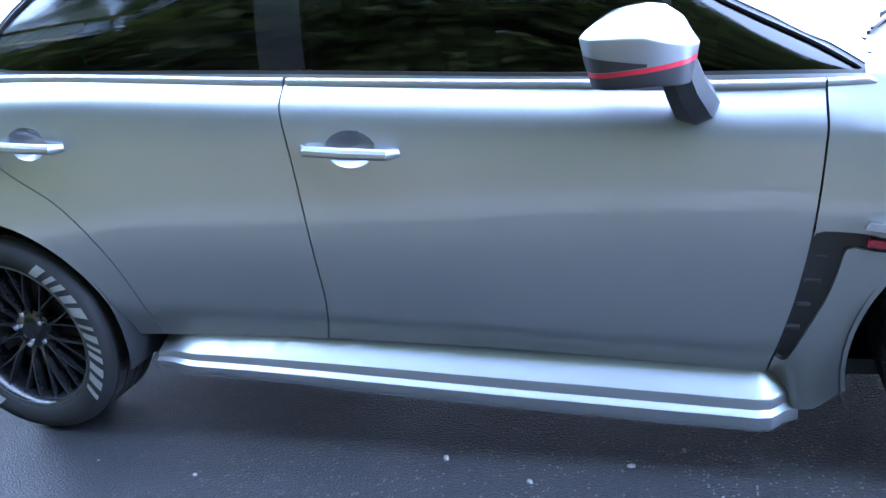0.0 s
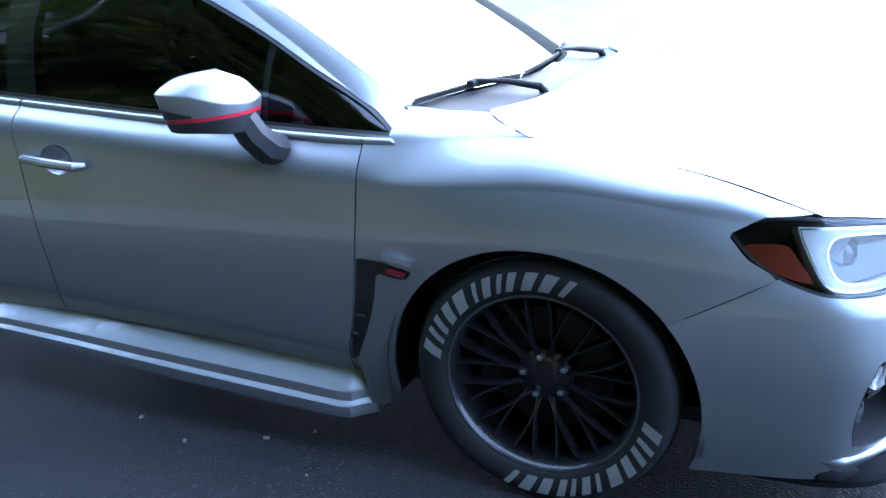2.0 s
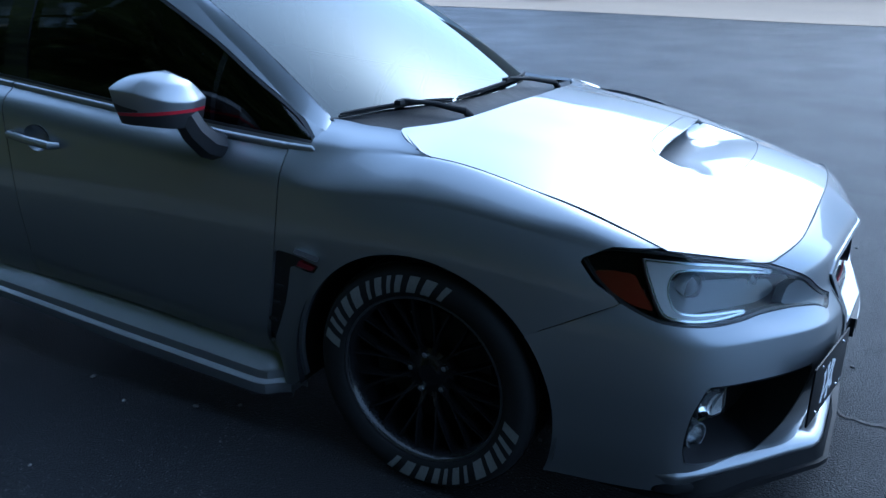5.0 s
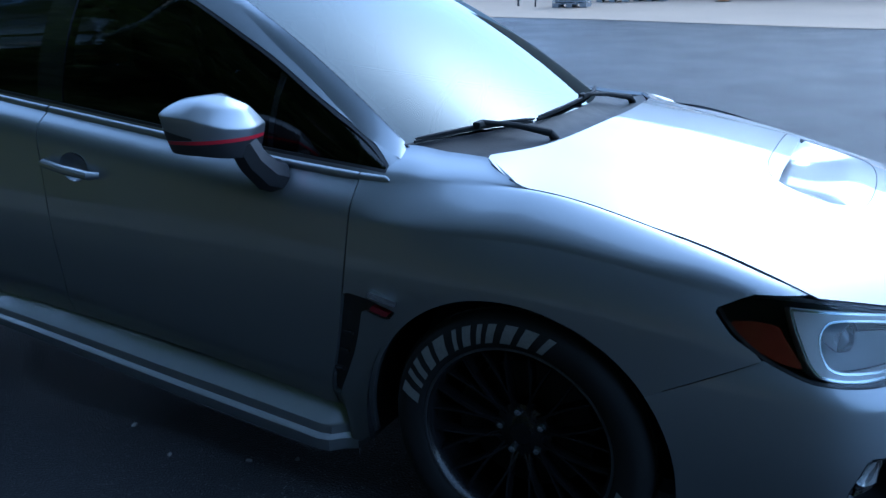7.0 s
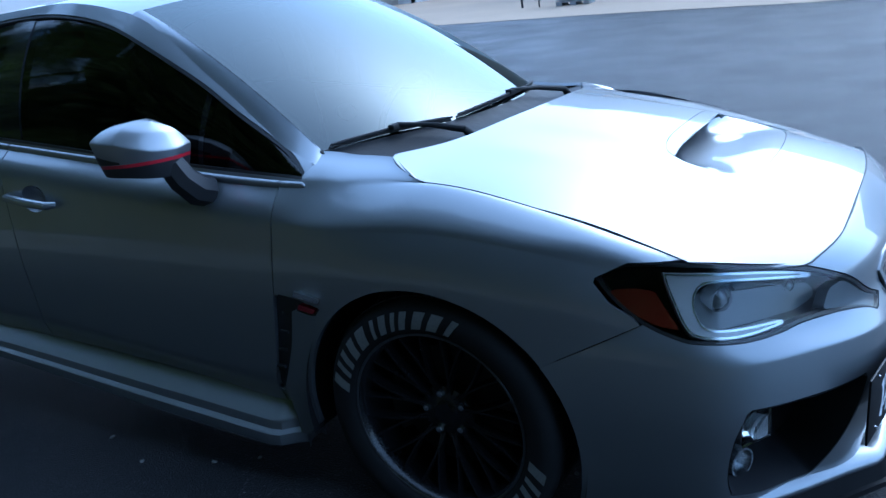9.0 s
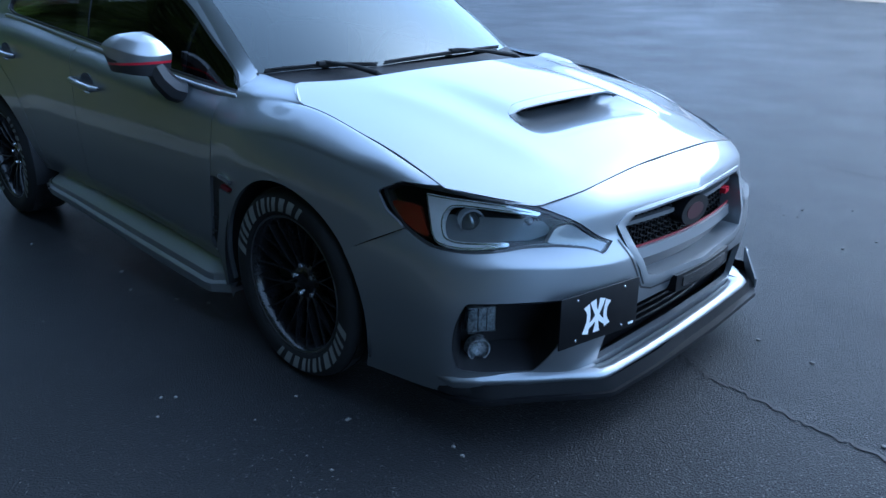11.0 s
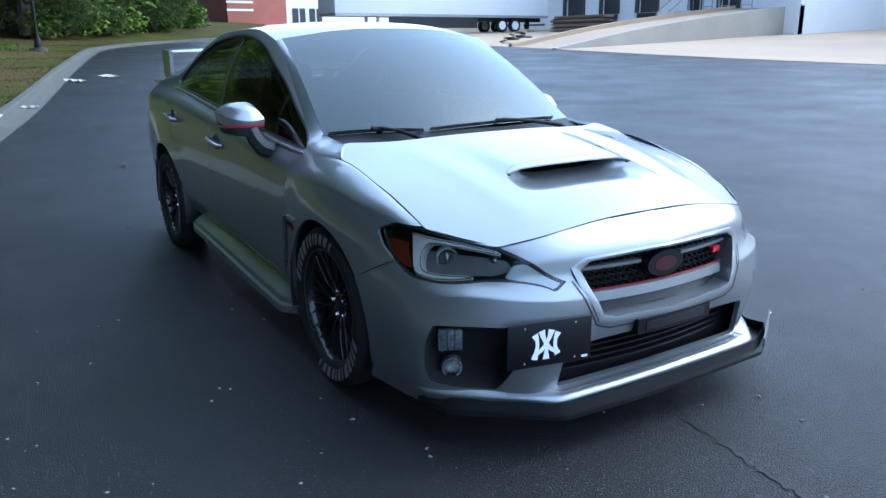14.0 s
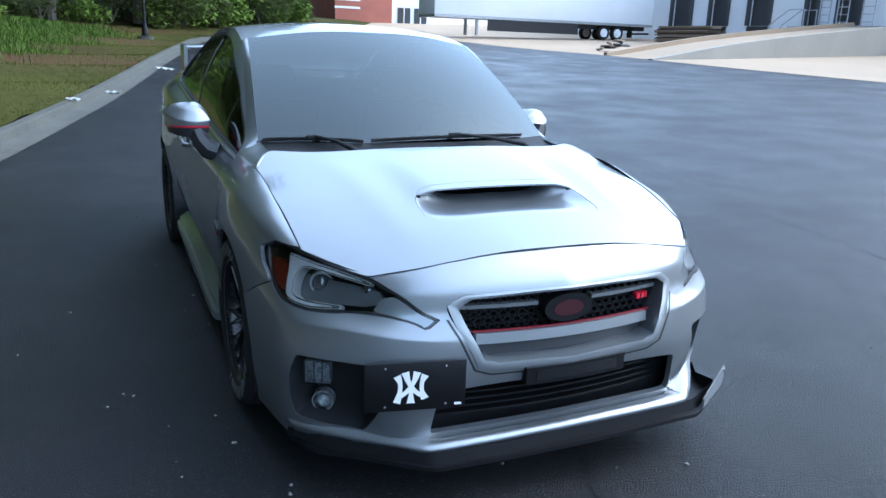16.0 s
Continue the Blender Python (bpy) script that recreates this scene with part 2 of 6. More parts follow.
def tube(bm, points, radius, sides=8, closed=False, cap=True):
    """A round bar along points; radius: one number or one for each point."""
    pts = [Vector(p) for p in points]
    rad = radius if isinstance(radius, (list, tuple)) else [radius] * len(pts)
    rings, up = [], None
    for i, p in enumerate(pts):
        a, b = pts[max(i - 1, 0)], pts[min(i + 1, len(pts) - 1)]
        d = (b - a).normalized()
        if up is None:
            up = d.orthogonal().normalized()
        up = (up - d * up.dot(d)).normalized()
        side = d.cross(up)
        rings.append([bm.verts.new(p + rad[i] * (math.cos(k * math.tau / sides) * up + math.sin(k * math.tau / sides) * side)) for k in range(sides)])
    for r, s in zip(rings, rings[1:]):
        for k in range(sides):
            bm.faces.new((r[k], r[(k + 1) % sides], s[(k + 1) % sides], s[k]))
    if cap:
        bm.faces.new(rings[0][::-1])
        bm.faces.new(rings[-1])


def lathe(bm, profile, axis_at, sides=48, start=0.0, sweep=math.tau):
    """Turns a profile of (radius, y) round the line through axis_at along y."""
    full = abs(sweep - math.tau) < 1e-6
    count = sides if full else sides + 1
    ax, ay, az = axis_at
    rings = [[bm.verts.new((ax + r * math.cos(start + sweep * k / sides), ay + y, az + r * math.sin(start + sweep * k / sides))) for r, y in profile] for k in range(count)]
    for k in range(sides):
        a, b = rings[k], rings[(k + 1) % count]
        for j in range(len(profile) - 1):
            bm.faces.new((a[j], b[j], b[j + 1], a[j + 1]))


def prism(bm, outline, low, high, axis="z"):
    """A flat outline made solid between two levels of one axis."""
    def at(p, h):
        return {"z": (p[0], p[1], h), "y": (p[0], h, p[1]), "x": (h, p[0], p[1])}[axis]
    a, b = [bm.verts.new(at(p, low)) for p in outline], [bm.verts.new(at(p, high)) for p in outline]
    n = len(outline)
    bm.faces.new(a[::-1])
    bm.faces.new(b)
    for k in range(n):
        bm.faces.new((a[k], a[(k + 1) % n], b[(k + 1) % n], b[k]))


def glide(xs, ys, x):
    """Monotone cubic interpolation."""
    xs, ys, x = np.asarray(xs, float), np.asarray(ys, float), np.asarray(x, float)
    h, d = np.diff(xs), np.diff(ys) / np.diff(xs)
    m = np.zeros(len(xs))
    m[0], m[-1] = d[0], d[-1]
    for i in range(1, len(xs) - 1):
        if d[i - 1] * d[i] > 0:
            w1, w2 = 2 * h[i] + h[i - 1], h[i] + 2 * h[i - 1]
            m[i] = (w1 + w2) / (w1 / d[i - 1] + w2 / d[i])
    i = np.clip(np.searchsorted(xs, x) - 1, 0, len(xs) - 2)
    t = np.clip((x - xs[i]) / h[i], 0, 1)
    return (2 * t**3 - 3 * t**2 + 1) * ys[i] + (t**3 - 2 * t**2 + t) * h[i] * m[i] + (3 * t**2 - 2 * t**3) * ys[i + 1] + (t**3 - t**2) * h[i] * m[i + 1]


def curve(points):
    """A feature line given as (u, a, b): returns functions a(u), b(u)."""
    p = sorted(points)
    u = [q[0] for q in p]
    return [lambda x, k=k: glide(u, [q[k] for q in p], x) for k in range(1, len(p[0]))]


def blend(levels, s, tension=0.55):
    """Cubic blend over a stack of levels (rows), at heights s from 0 to the last level."""
    L = np.asarray(levels)
    n = len(L)
    T = np.broadcast_to(np.asarray(tension, float).reshape((-1, 1)) if np.ndim(tension) == 1 else tension, L.shape)
    i = np.clip(np.floor(s).astype(int), 0, n - 2)
    t = s - i
    col = np.arange(L.shape[1])
    def tan(k):
        lo, hi = np.clip(k - 1, 0, n - 1), np.clip(k + 1, 0, n - 1)
        return T[k, col] * (L[hi, col] - L[lo, col]) / np.maximum(hi - lo, 1) * 1.0
    a, b = L[i, col], L[i + 1, col]
    return (2 * t**3 - 3 * t**2 + 1) * a + (t**3 - 2 * t**2 + t) * tan(i) + (3 * t**2 - 2 * t**3) * b + (t**3 - t**2) * tan(i + 1)


def rounded(points, step=6, closed=True):
    """A smooth ring through points (Catmull-Rom). A point with a third value of 1 stays a corner."""
    P = [np.array(p[:2], float) for p in points]
    hard = [len(p) > 2 for p in points]
    n, out = len(P), []
    for i in range(n if closed else n - 1):
        p1, p2 = P[i], P[(i + 1) % n]
        p0 = p1 if hard[i] or (not closed and i == 0) else P[i - 1]
        p3 = p2 if hard[(i + 1) % n] or (not closed and i + 2 >= n) else P[(i + 2) % n]
        for k in range(step):
            t = k / step
            out.append(0.5 * ((2 * p1) + (p2 - p0) * t + (2 * p0 - 5 * p1 + 4 * p2 - p3) * t * t + (3 * p1 - p0 - 3 * p2 + p3) * t**3))
    if not closed:
        out.append(P[-1])
    return np.array(out)


def inside(ring, q):
    """Signed distance of points q from a ring: positive inside."""
    ring = np.asarray(ring)[:, :2]
    a, b = ring, np.roll(ring, -1, axis=0)
    best, odd = np.full(len(q), 1e9), np.zeros(len(q), bool)
    for p0, p1 in zip(a, b):
        e = p1 - p0
        w = q - p0
        t = np.clip((w @ e) / max(e @ e, 1e-12), 0, 1)
        best = np.minimum(best, ((w - t[:, None] * e) ** 2).sum(1))
        cross = (p0[1] > q[:, 1]) != (p1[1] > q[:, 1])
        with np.errstate(divide="ignore", invalid="ignore"):
            odd ^= cross & (q[:, 0] < (p1[0] - p0[0]) * (q[:, 1] - p0[1]) / (p1[1] - p0[1]) + p0[0])
    return np.sqrt(best) * np.where(odd, 1, -1)


def sheet(place, us, vs, clips=(), depth=0.014, offset=0.0, flip=False, mirror=False, rim=True):
    """A piece of a smooth surface place(u, v), cut by clip functions of (u, v, xyz) where they fall below 0, with its edges turned inward."""
    U, V = np.meshgrid(us, vs, indexing="ij")
    uv = [tuple(q) for q in np.stack([U.ravel(), V.ravel()], 1)]
    nv = len(vs)
    polys = [[i * nv + j, (i + 1) * nv + j, (i + 1) * nv + j + 1, i * nv + j + 1] for i in range(len(us) - 1) for j in range(nv - 1)]
    for f in clips:
        A = np.array(uv)
        val = list(f(A[:, 0], A[:, 1], place(A[:, 0], A[:, 1])))
        cut, out = {}, []
        for p in polys:
            s = [val[i] >= 0 for i in p]
            if all(s):
                out.append(p)
                continue
            if not any(s):
                continue
            q = []
            for k, i in enumerate(p):
                j = p[(k + 1) % len(p)]
                if val[i] >= 0:
                    q.append(i)
                if (val[i] >= 0) != (val[j] >= 0):
                    key = (min(i, j), max(i, j))
                    if key not in cut:
                        t = min(max(val[i] / (val[i] - val[j]), 0.002), 0.998)
                        cut[key] = len(uv)
                        uv.append((uv[i][0] + t * (uv[j][0] - uv[i][0]), uv[i][1] + t * (uv[j][1] - uv[i][1])))
                        val.append(0.0)
                    q.append(cut[key])
            if len(q) > 2:
                out.append(q)
        polys = out
    used = sorted({i for p in polys for i in p})
    at = {i: k for k, i in enumerate(used)}
    A = np.array([uv[i] for i in used])
    P = place(A[:, 0], A[:, 1])
    e = 1e-3
    du = place(A[:, 0] + e, A[:, 1]) - place(A[:, 0] - e, A[:, 1])
    dv = place(A[:, 0], A[:, 1] + e) - place(A[:, 0], A[:, 1] - e)
    N = np.cross(du, dv)
    N /= np.maximum(np.linalg.norm(N, axis=1), 1e-12)[:, None]
    if flip:
        N = -N
    P = P + offset * N
    faces = [[at[i] for i in (p[::-1] if flip else p)] for p in polys]
    verts = [tuple(p) for p in P]
    if rim:
        seen = {}
        for f in faces:
            for k, i in enumerate(f):
                j = f[(k + 1) % len(f)]
                seen[(i, j)] = 1
        border = [(i, j) for (i, j) in seen if (j, i) not in seen]
        top, low = {}, {}
        for i, j in border:
            for k in (i, j):
                if k not in top:
                    top[k] = len(verts)
                    verts.append(tuple(P[k]))
                    low[k] = len(verts)
                    verts.append(tuple(P[k] - depth * N[k]))
        faces += [[top[j], top[i], low[i], low[j]] for i, j in border]
    if mirror:
        verts = [(x, -y, z) for x, y, z in verts]
        faces = [f[::-1] for f in faces]
    return verts, faces


def span(a, b, step):
    return np.linspace(a, b, max(2, int(abs(b - a) / step) + 1))

# ---- the car's surfaces (right half; x forward from the front axle, w out from the centre line, z up) ----
SILL = curve([(-3.66, 0.70, 0.30), (-3.1, 0.80, 0.28), (-2.1, 0.812, 0.318), (-0.6, 0.812, 0.254), (-0.55, 0.80, 0.235), (-0.50, 0.835, 0.155), (-0.35, 0.84, 0.15), (0.0, 0.80, 0.20), (0.75, 0.76, 0.24)])
LOW = curve([(-3.70, 0.74, 0.42), (-3.1, 0.845, 0.46), (-2.65, 0.885, 0.46), (-2.1, 0.855, 0.445), (-1.62, 0.852, 0.42), (-0.55, 0.852, 0.362), (-0.3, 0.875, 0.36), (0.0, 0.892, 0.36), (0.36, 0.875, 0.38), (0.75, 0.80, 0.40)])
MID = curve([(-3.72, 0.76, 0.62), (-3.2, 0.85, 0.66), (-2.65, 0.897, 0.68), (-2.1, 0.872, 0.66), (-1.4, 0.866, 0.62), (-0.55, 0.862, 0.60), (-0.25, 0.884, 0.66), (0.0, 0.897, 0.69), (0.3, 0.878, 0.66), (0.5, 0.839, 0.62), (0.75, 0.74, 0.58)])
SHOULDER = curve([(-3.70, 0.74, 0.93), (-3.2, 0.83, 0.97), (-2.5, 0.858, 0.985), (-1.66, 0.85, 0.915), (-1.0, 0.848, 0.852), (-0.5, 0.846, 0.81), (-0.25, 0.864, 0.808), (0.0, 0.868, 0.816), (0.3, 0.849, 0.780), (0.5, 0.803, 0.735), (0.75, 0.70, 0.65)])
BELT = curve([(-3.66, 0.66, 1.08), (-3.2, 0.72, 1.10), (-2.5, 0.778, 1.072), (-1.67, 0.787, 1.0), (-1.0, 0.79, 0.942), (-0.5, 0.788, 0.905), (-0.3, 0.785, 0.907), (-0.05, 0.770, 0.909), (0.3, 0.766, 0.842), (0.57, 0.752, 0.751), (0.75, 0.66, 0.69)])
RAIL = curve([(-3.25, 0.68, 1.12), (-2.85, 0.635, 1.20), (-2.5, 0.60, 1.325), (-2.0, 0.585, 1.42), (-1.5, 0.60, 1.432), (-1.12, 0.618, 1.372), (-0.75, 0.675, 1.155), (-0.42, 0.735, 0.955), (-0.25, 0.76, 0.915)])


def step(a, b, x):
    t = np.clip((x - a) / (b - a), 0, 1)
    return t * t * (3 - 2 * t)


def side_place(x, s):
    rows = [SILL, LOW, MID, SHOULDER, BELT]
    edge = 1 - step(-0.52, -0.36, x) * (1 - step(0.22, 0.42, x))
    soft = np.ones((5, len(x)))
    soft[3] = 0.2 + 0.8 * edge
    w = blend([r[0](x) for r in rows], s, 0.5 * soft)
    z = blend([r[1](x) for r in rows], s, 0.9 * soft)
    top = np.clip(s - 3, 0, 1)
    full = np.sin(np.pi * top) * step(-0.40, -0.05, x) * (1 - step(0.35, 0.62, x))
    return np.stack([x, -(w + 0.007 * full), z + 0.010 * full], 1)


TOP = curve([(-0.60, 0.690, 0.958), (-0.385, 0.690, 0.958), (-0.28, 0.689, 0.957), (-0.178, 0.694, 0.954), (-0.10, 0.744, 0.933), (-0.05, 0.768, 0.912), (0.3, 0.764, 0.845), (0.75, 0.655, 0.69)])


def fender_place(x, s):
    """The front wing: the side up to the belt (4), then over the shoulder to the hood and the windscreen foot (5)."""
    rows = [SILL, LOW, MID, SHOULDER, BELT, TOP]
    edge = 1 - step(-0.52, -0.36, x) * (1 - step(0.22, 0.42, x))
    soft = np.ones((6, len(x)))
    soft[3] = 0.2 + 0.8 * edge
    last = np.hypot(TOP[0](x) - BELT[0](x), TOP[1](x) - BELT[1](x))
    soft[4] = np.clip(2.2 * last / (last + np.hypot(BELT[0](x) - SHOULDER[0](x), BELT[1](x) - SHOULDER[1](x))), 0, 1)
    w = blend([r[0](x) for r in rows], s, 0.5 * soft)
    z = blend([r[1](x) for r in rows], s, 0.9 * soft)
    top = np.clip(s - 3, 0, 1)
    full = np.sin(np.pi * top) * step(-0.40, -0.05, x) * (1 - step(0.35, 0.62, x))
    z = z - 0.0012 * step(3.5, 4, s) * step(-0.12, -0.02, x) * (1 - step(0.35, 0.52, x))
    z = z + 0.008 * step(4, 4.5, s) * (1 - step(-0.37, -0.27, x))
    return np.stack([x, -(w + 0.007 * full), z + 0.010 * full], 1)


def cabin_place(x, s):
    """The side of the cabin, from the belt (0) to the roof rail (1), a little convex."""
    w0, z0, w1, z1 = BELT[0](x), BELT[1](x), RAIL[0](x), RAIL[1](x)
    bow = 0.035 * 4 * s * (1 - s) * np.clip((z1 - z0) / 0.4, 0, 1)
    return np.stack([x, -(w0 + (w1 - w0) * s + bow), z0 + (z1 - z0) * s + 0.3 * bow], 1)


NOSE = [curve(p) for p in (
    [(0, 0.32, 0.858, 0.155), (0.25, 0.612, 0.806, 0.155), (0.5, 0.748, 0.642, 0.155), (0.75, 0.885, 0.45, 0.155), (1, 0.895, 0, 0.155)],
    [(0, 0.32, 0.878, 0.265), (0.25, 0.628, 0.828, 0.262), (0.5, 0.785, 0.666, 0.262), (0.75, 0.906, 0.45, 0.265), (1, 0.92, 0, 0.265)],
    [(0, 0.315, 0.886, 0.42), (0.25, 0.62, 0.845, 0.42), (0.5, 0.815, 0.70, 0.42), (0.75, 0.935, 0.45, 0.42), (1, 0.985, 0, 0.42)],
    [(0, 0.265, 0.889, 0.53), (0.25, 0.585, 0.840, 0.545), (0.5, 0.798, 0.696, 0.562), (0.75, 0.930, 0.455, 0.545), (1, 0.985, 0, 0.52)],
    [(0, 0.30, 0.877, 0.60), (0.25, 0.57, 0.830, 0.60), (0.5, 0.765, 0.672, 0.602), (0.75, 0.893, 0.46, 0.612), (1, 0.965, 0, 0.63)],
    [(0, 0.33, 0.855, 0.68), (0.25, 0.55, 0.79, 0.69), (0.5, 0.762, 0.640, 0.676), (0.75, 0.885, 0.44, 0.69), (1, 0.945, 0, 0.70)],
    [(0, 0.36, 0.82, 0.76), (0.25, 0.545, 0.76, 0.765), (0.5, 0.757, 0.612, 0.718), (0.75, 0.838, 0.42, 0.745), (0.88, 0.853, 0.205, 0.769), (1, 0.86, 0, 0.775)],
    [(0, 0.33, 0.78, 0.82), (0.25, 0.50, 0.72, 0.81), (0.5, 0.68, 0.58, 0.76), (0.75, 0.76, 0.40, 0.79), (1, 0.80, 0, 0.80)])]


def nose_place(u, s):
    """The front bumper and lamp surface; u from the front arch (0) to the centre line (1), s up its feature lines."""
    m = np.minimum(u, 2 - u)
    soft = np.full((8, len(m)), 0.8)
    soft[3] = 0.8 - 0.62 * step(0.28, 0.42, m) * (1 - step(0.72, 0.86, m))
    x, w, z = [blend([r[k](m) for r in NOSE], s, soft) for k in range(3)]
    return np.stack([x, np.where(u > 1, 1, -1) * w, z], 1)


HOOD_EDGE = curve([(-0.30, 0.66, 0.975), (-0.17, 0.70, 0.955), (-0.05, 0.770, 0.909), (0.3, 0.766, 0.842), (0.57, 0.754, 0.749), (0.785, 0.75, 0.645), (1.0, 0.74, 0.52)])
HOOD_MID = curve([(-0.30, 0.995, 0), (-0.10, 0.981, 0), (0.1, 0.952, 0), (0.3, 0.912, 0), (0.5, 0.868, 0), (0.7, 0.822, 0), (0.86, 0.778, 0), (1.0, 0.69, 0)])


def scoop_rise(x, y):
    return 0.019 * step(-0.12, 0.43, x) * (1 - step(0.24, 0.36, np.abs(y)))


def hood_z(x, y):
    w, z = HOOD_EDGE[0](x), HOOD_EDGE[1](x)
    q = np.clip(np.abs(y) / w, 0, 1.2)
    top = z + (HOOD_MID[0](x) - z) * (1 - q ** 2.3)
    ridge = 0.005 * np.exp(-((np.abs(y) - (0.50 - 0.10 * x)) / 0.06) ** 2) * step(-0.1, 0.15, x) * (1 - step(0.6, 0.8, x))
    return top + ridge + scoop_rise(x, y) * (1 - step(0.42, 0.62, x))


def hood_place(x, y):
    return np.stack([x, y, hood_z(x, y)], 1)


def screen_place(y, s):
    """The windscreen from its foot (0) to the roof (1)."""
    a = np.abs(y)
    wf, wt = 0.70, 0.60
    q = y / 0.66
    half = wf + (wt - wf) * s
    yy = q * half
    x0 = -0.19 - 0.20 * np.abs(q) ** 2.2
    x1 = -1.02 - 0.075 * q**2
    z0 = 0.962 - 0.004 * q**2
    z1 = 1.428 - 0.050 * q**2
    bow = 0.025 * 4 * s * (1 - s)
    return np.stack([x0 + (x1 - x0) * s + 0.45 * bow, yy, z0 + (z1 - z0) * s + 0.9 * bow], 1)


def roof_place(x, y):
    w, z = RAIL[0](x), RAIL[1](x)
    q = np.clip(np.abs(y) / w, 0, 1)
    mid = glide([-3.2, -2.75, -2.4, -2.0, -1.6, -1.25, -1.0], [1.12, 1.28, 1.39, 1.455, 1.475, 1.462, 1.425], x)
    return np.stack([x, y, z + np.maximum(mid - z, 0) * (1 - q ** 2.6)], 1)

# ---- the car ----
ARCH_F, ARCH_R = (-0.029, 0.293, 0.388), (-2.665, 0.325, 0.388)
WHEEL_R, AXLE_F, AXLE_R = 0.327, -0.015, -2.65
car = thing("car", "silver four-door sports sedan parked on dark asphalt", "car")


def off_arch(a):
    return lambda u, v, p: np.hypot(p[:, 0] - a[0], p[:, 2] - a[1]) - a[2]


def within_side(ring, gap=0.0022):
    return lambda u, v, p: inside(ring, p[:, [0, 2]]) - gap


def outside_side(ring, gap=0.0):
    return lambda u, v, p: -inside(ring, p[:, [0, 2]]) - gap


def both(name, build, mat, parents=None, label="", sharp=None):
    """A right-hand piece and its mirror image."""
    out = []
    for k, m in enumerate((False, True)):
        v, f = build(m)
        out.append(link(name, v, f, mat, parents[k] if parents else car, label, True, sharp))
    return out


FRONT_SEAM = [(-0.462, 1.3), (-0.472, 0.90), (-0.474, 0.80), (-0.492, 0.62), (-0.52, 0.46), (-0.56, 0.30), (-0.575, 0.16)]
MID_SEAM = [(-1.66, 1.3), (-1.645, 0.98), (-1.628, 0.80), (-1.618, 0.60), (-1.62, 0.42), (-1.66, 0.30), (-1.69, 0.16)]
REAR_SEAM = [(-2.58, 1.3), (-2.57, 1.0), (-2.50, 0.86), (-2.34, 0.74), (-2.24, 0.60), (-2.19, 0.46), (-2.17, 0.32), (-2.17, 0.16)]


def line(points):
    return rounded(points, 5, False)


front_ring = np.concatenate([line(FRONT_SEAM), line(MID_SEAM)[::-1]])
rear_ring = np.concatenate([line(MID_SEAM), line(REAR_SEAM)[::-1]])
vent_ring = rounded([(-0.488, 0.617, 1), (-0.41, 0.612), (-0.322, 0.594, 1), (-0.342, 0.568, 1), (-0.432, 0.580, 1), (-0.463, 0.46), (-0.535, 0.298, 1), (-0.558, 0.300, 1), (-0.521, 0.455), (-0.494, 0.60, 1)], 4)
fender_ring = np.concatenate([line(FRONT_SEAM), [(-0.47, 0.175), (-0.42, 0.225), (-0.30, 0.30), (0.29, 0.50), (0.299, 0.540), (0.395, 0.590), (0.497, 0.640), (0.43, 0.683), (0.392, 0.731), (0.455, 0.760), (0.573, 0.754), (0.62, 1.3)]])
quarter_ring = np.concatenate([line(REAR_SEAM), [(-3.75, 0.16), (-3.75, 1.3)]])
SV = np.concatenate([span(0, 1, 0.09), span(1, 2, 0.1)[1:], span(2, 3, 0.1)[1:], span(3, 4, 0.1)[1:]])


def off_cup(x, z):
    return lambda u, v, p: np.hypot((p[:, 0] - x) / 1.45, p[:, 2] - z) - 0.0435


def side_panel(ring, x0, x1, *more, pace=0.022):
    return lambda m: sheet(side_place, span(x0, x1, pace), SV, (within_side(ring), *more), mirror=m)


def over_top(u, v, p):
    return np.where((u < -0.402) | (u > -0.048), 4.0 - v, 5.0 - v)


FV = np.concatenate([SV, span(4, 5, 0.1)[1:]])
fenders = both("front_fender", lambda m: sheet(fender_place, np.concatenate([span(-0.60, -0.4025, 0.014), span(-0.4015, -0.0485, 0.014), span(-0.0475, 0.62, 0.016)]), FV, (within_side(fender_ring), off_arch(ARCH_F), outside_side(vent_ring), over_top), mirror=m), SILVER, label="flared silver front wing with a black side vent")
front_doors = both("front_door", side_panel(front_ring, -1.72, -0.44, off_cup(-1.475, 0.840), pace=0.014), SILVER)
rear_doors = both("rear_door", side_panel(rear_ring, -2.62, -1.60, off_arch(ARCH_R), off_cup(-2.385, 0.907), pace=0.014), SILVER)
both("quarter_panel", side_panel(quarter_ring, -3.64, -2.14, off_arch(ARCH_R), pace=0.02), SILVER)
both("side_vent", lambda m: sheet(side_place, span(-0.60, -0.30, 0.01), SV, (within_side(vent_ring, -0.002),), offset=-0.012, mirror=m), BLACK_TRIM, fenders, "black plastic side vent")
for k, s in enumerate((-1, 1)):
    for j in range(4):
        z = 0.555 - j * 0.055
        x = -0.465 - j * 0.018
        bm = bmesh.new()
        box(bm, (x - 0.020, min(s * 0.835, s * 0.853), z - 0.005), (x + 0.010, max(s * 0.835, s * 0.853), z + 0.005), 0.002)
        part("vent_slat", bm, BLACK_TRIM, fenders[k])
    bm = bmesh.new()
    prism(bm, [(-0.405, 0.625), (-0.325, 0.612), (-0.318, 0.626), (-0.398, 0.640)], s * 0.868, s * 0.886, "y")
    part("badge", bm, CHROME, fenders[k], "small chrome badge plate")
    bm = bmesh.new()
    prism(bm, [(-0.40, 0.588), (-0.352, 0.580), (-0.342, 0.592), (-0.392, 0.602)], s * 0.866, s * 0.8815, "y")
    part("badge_inlay", bm, BADGE_RED, fenders[k], "red badge inlay")

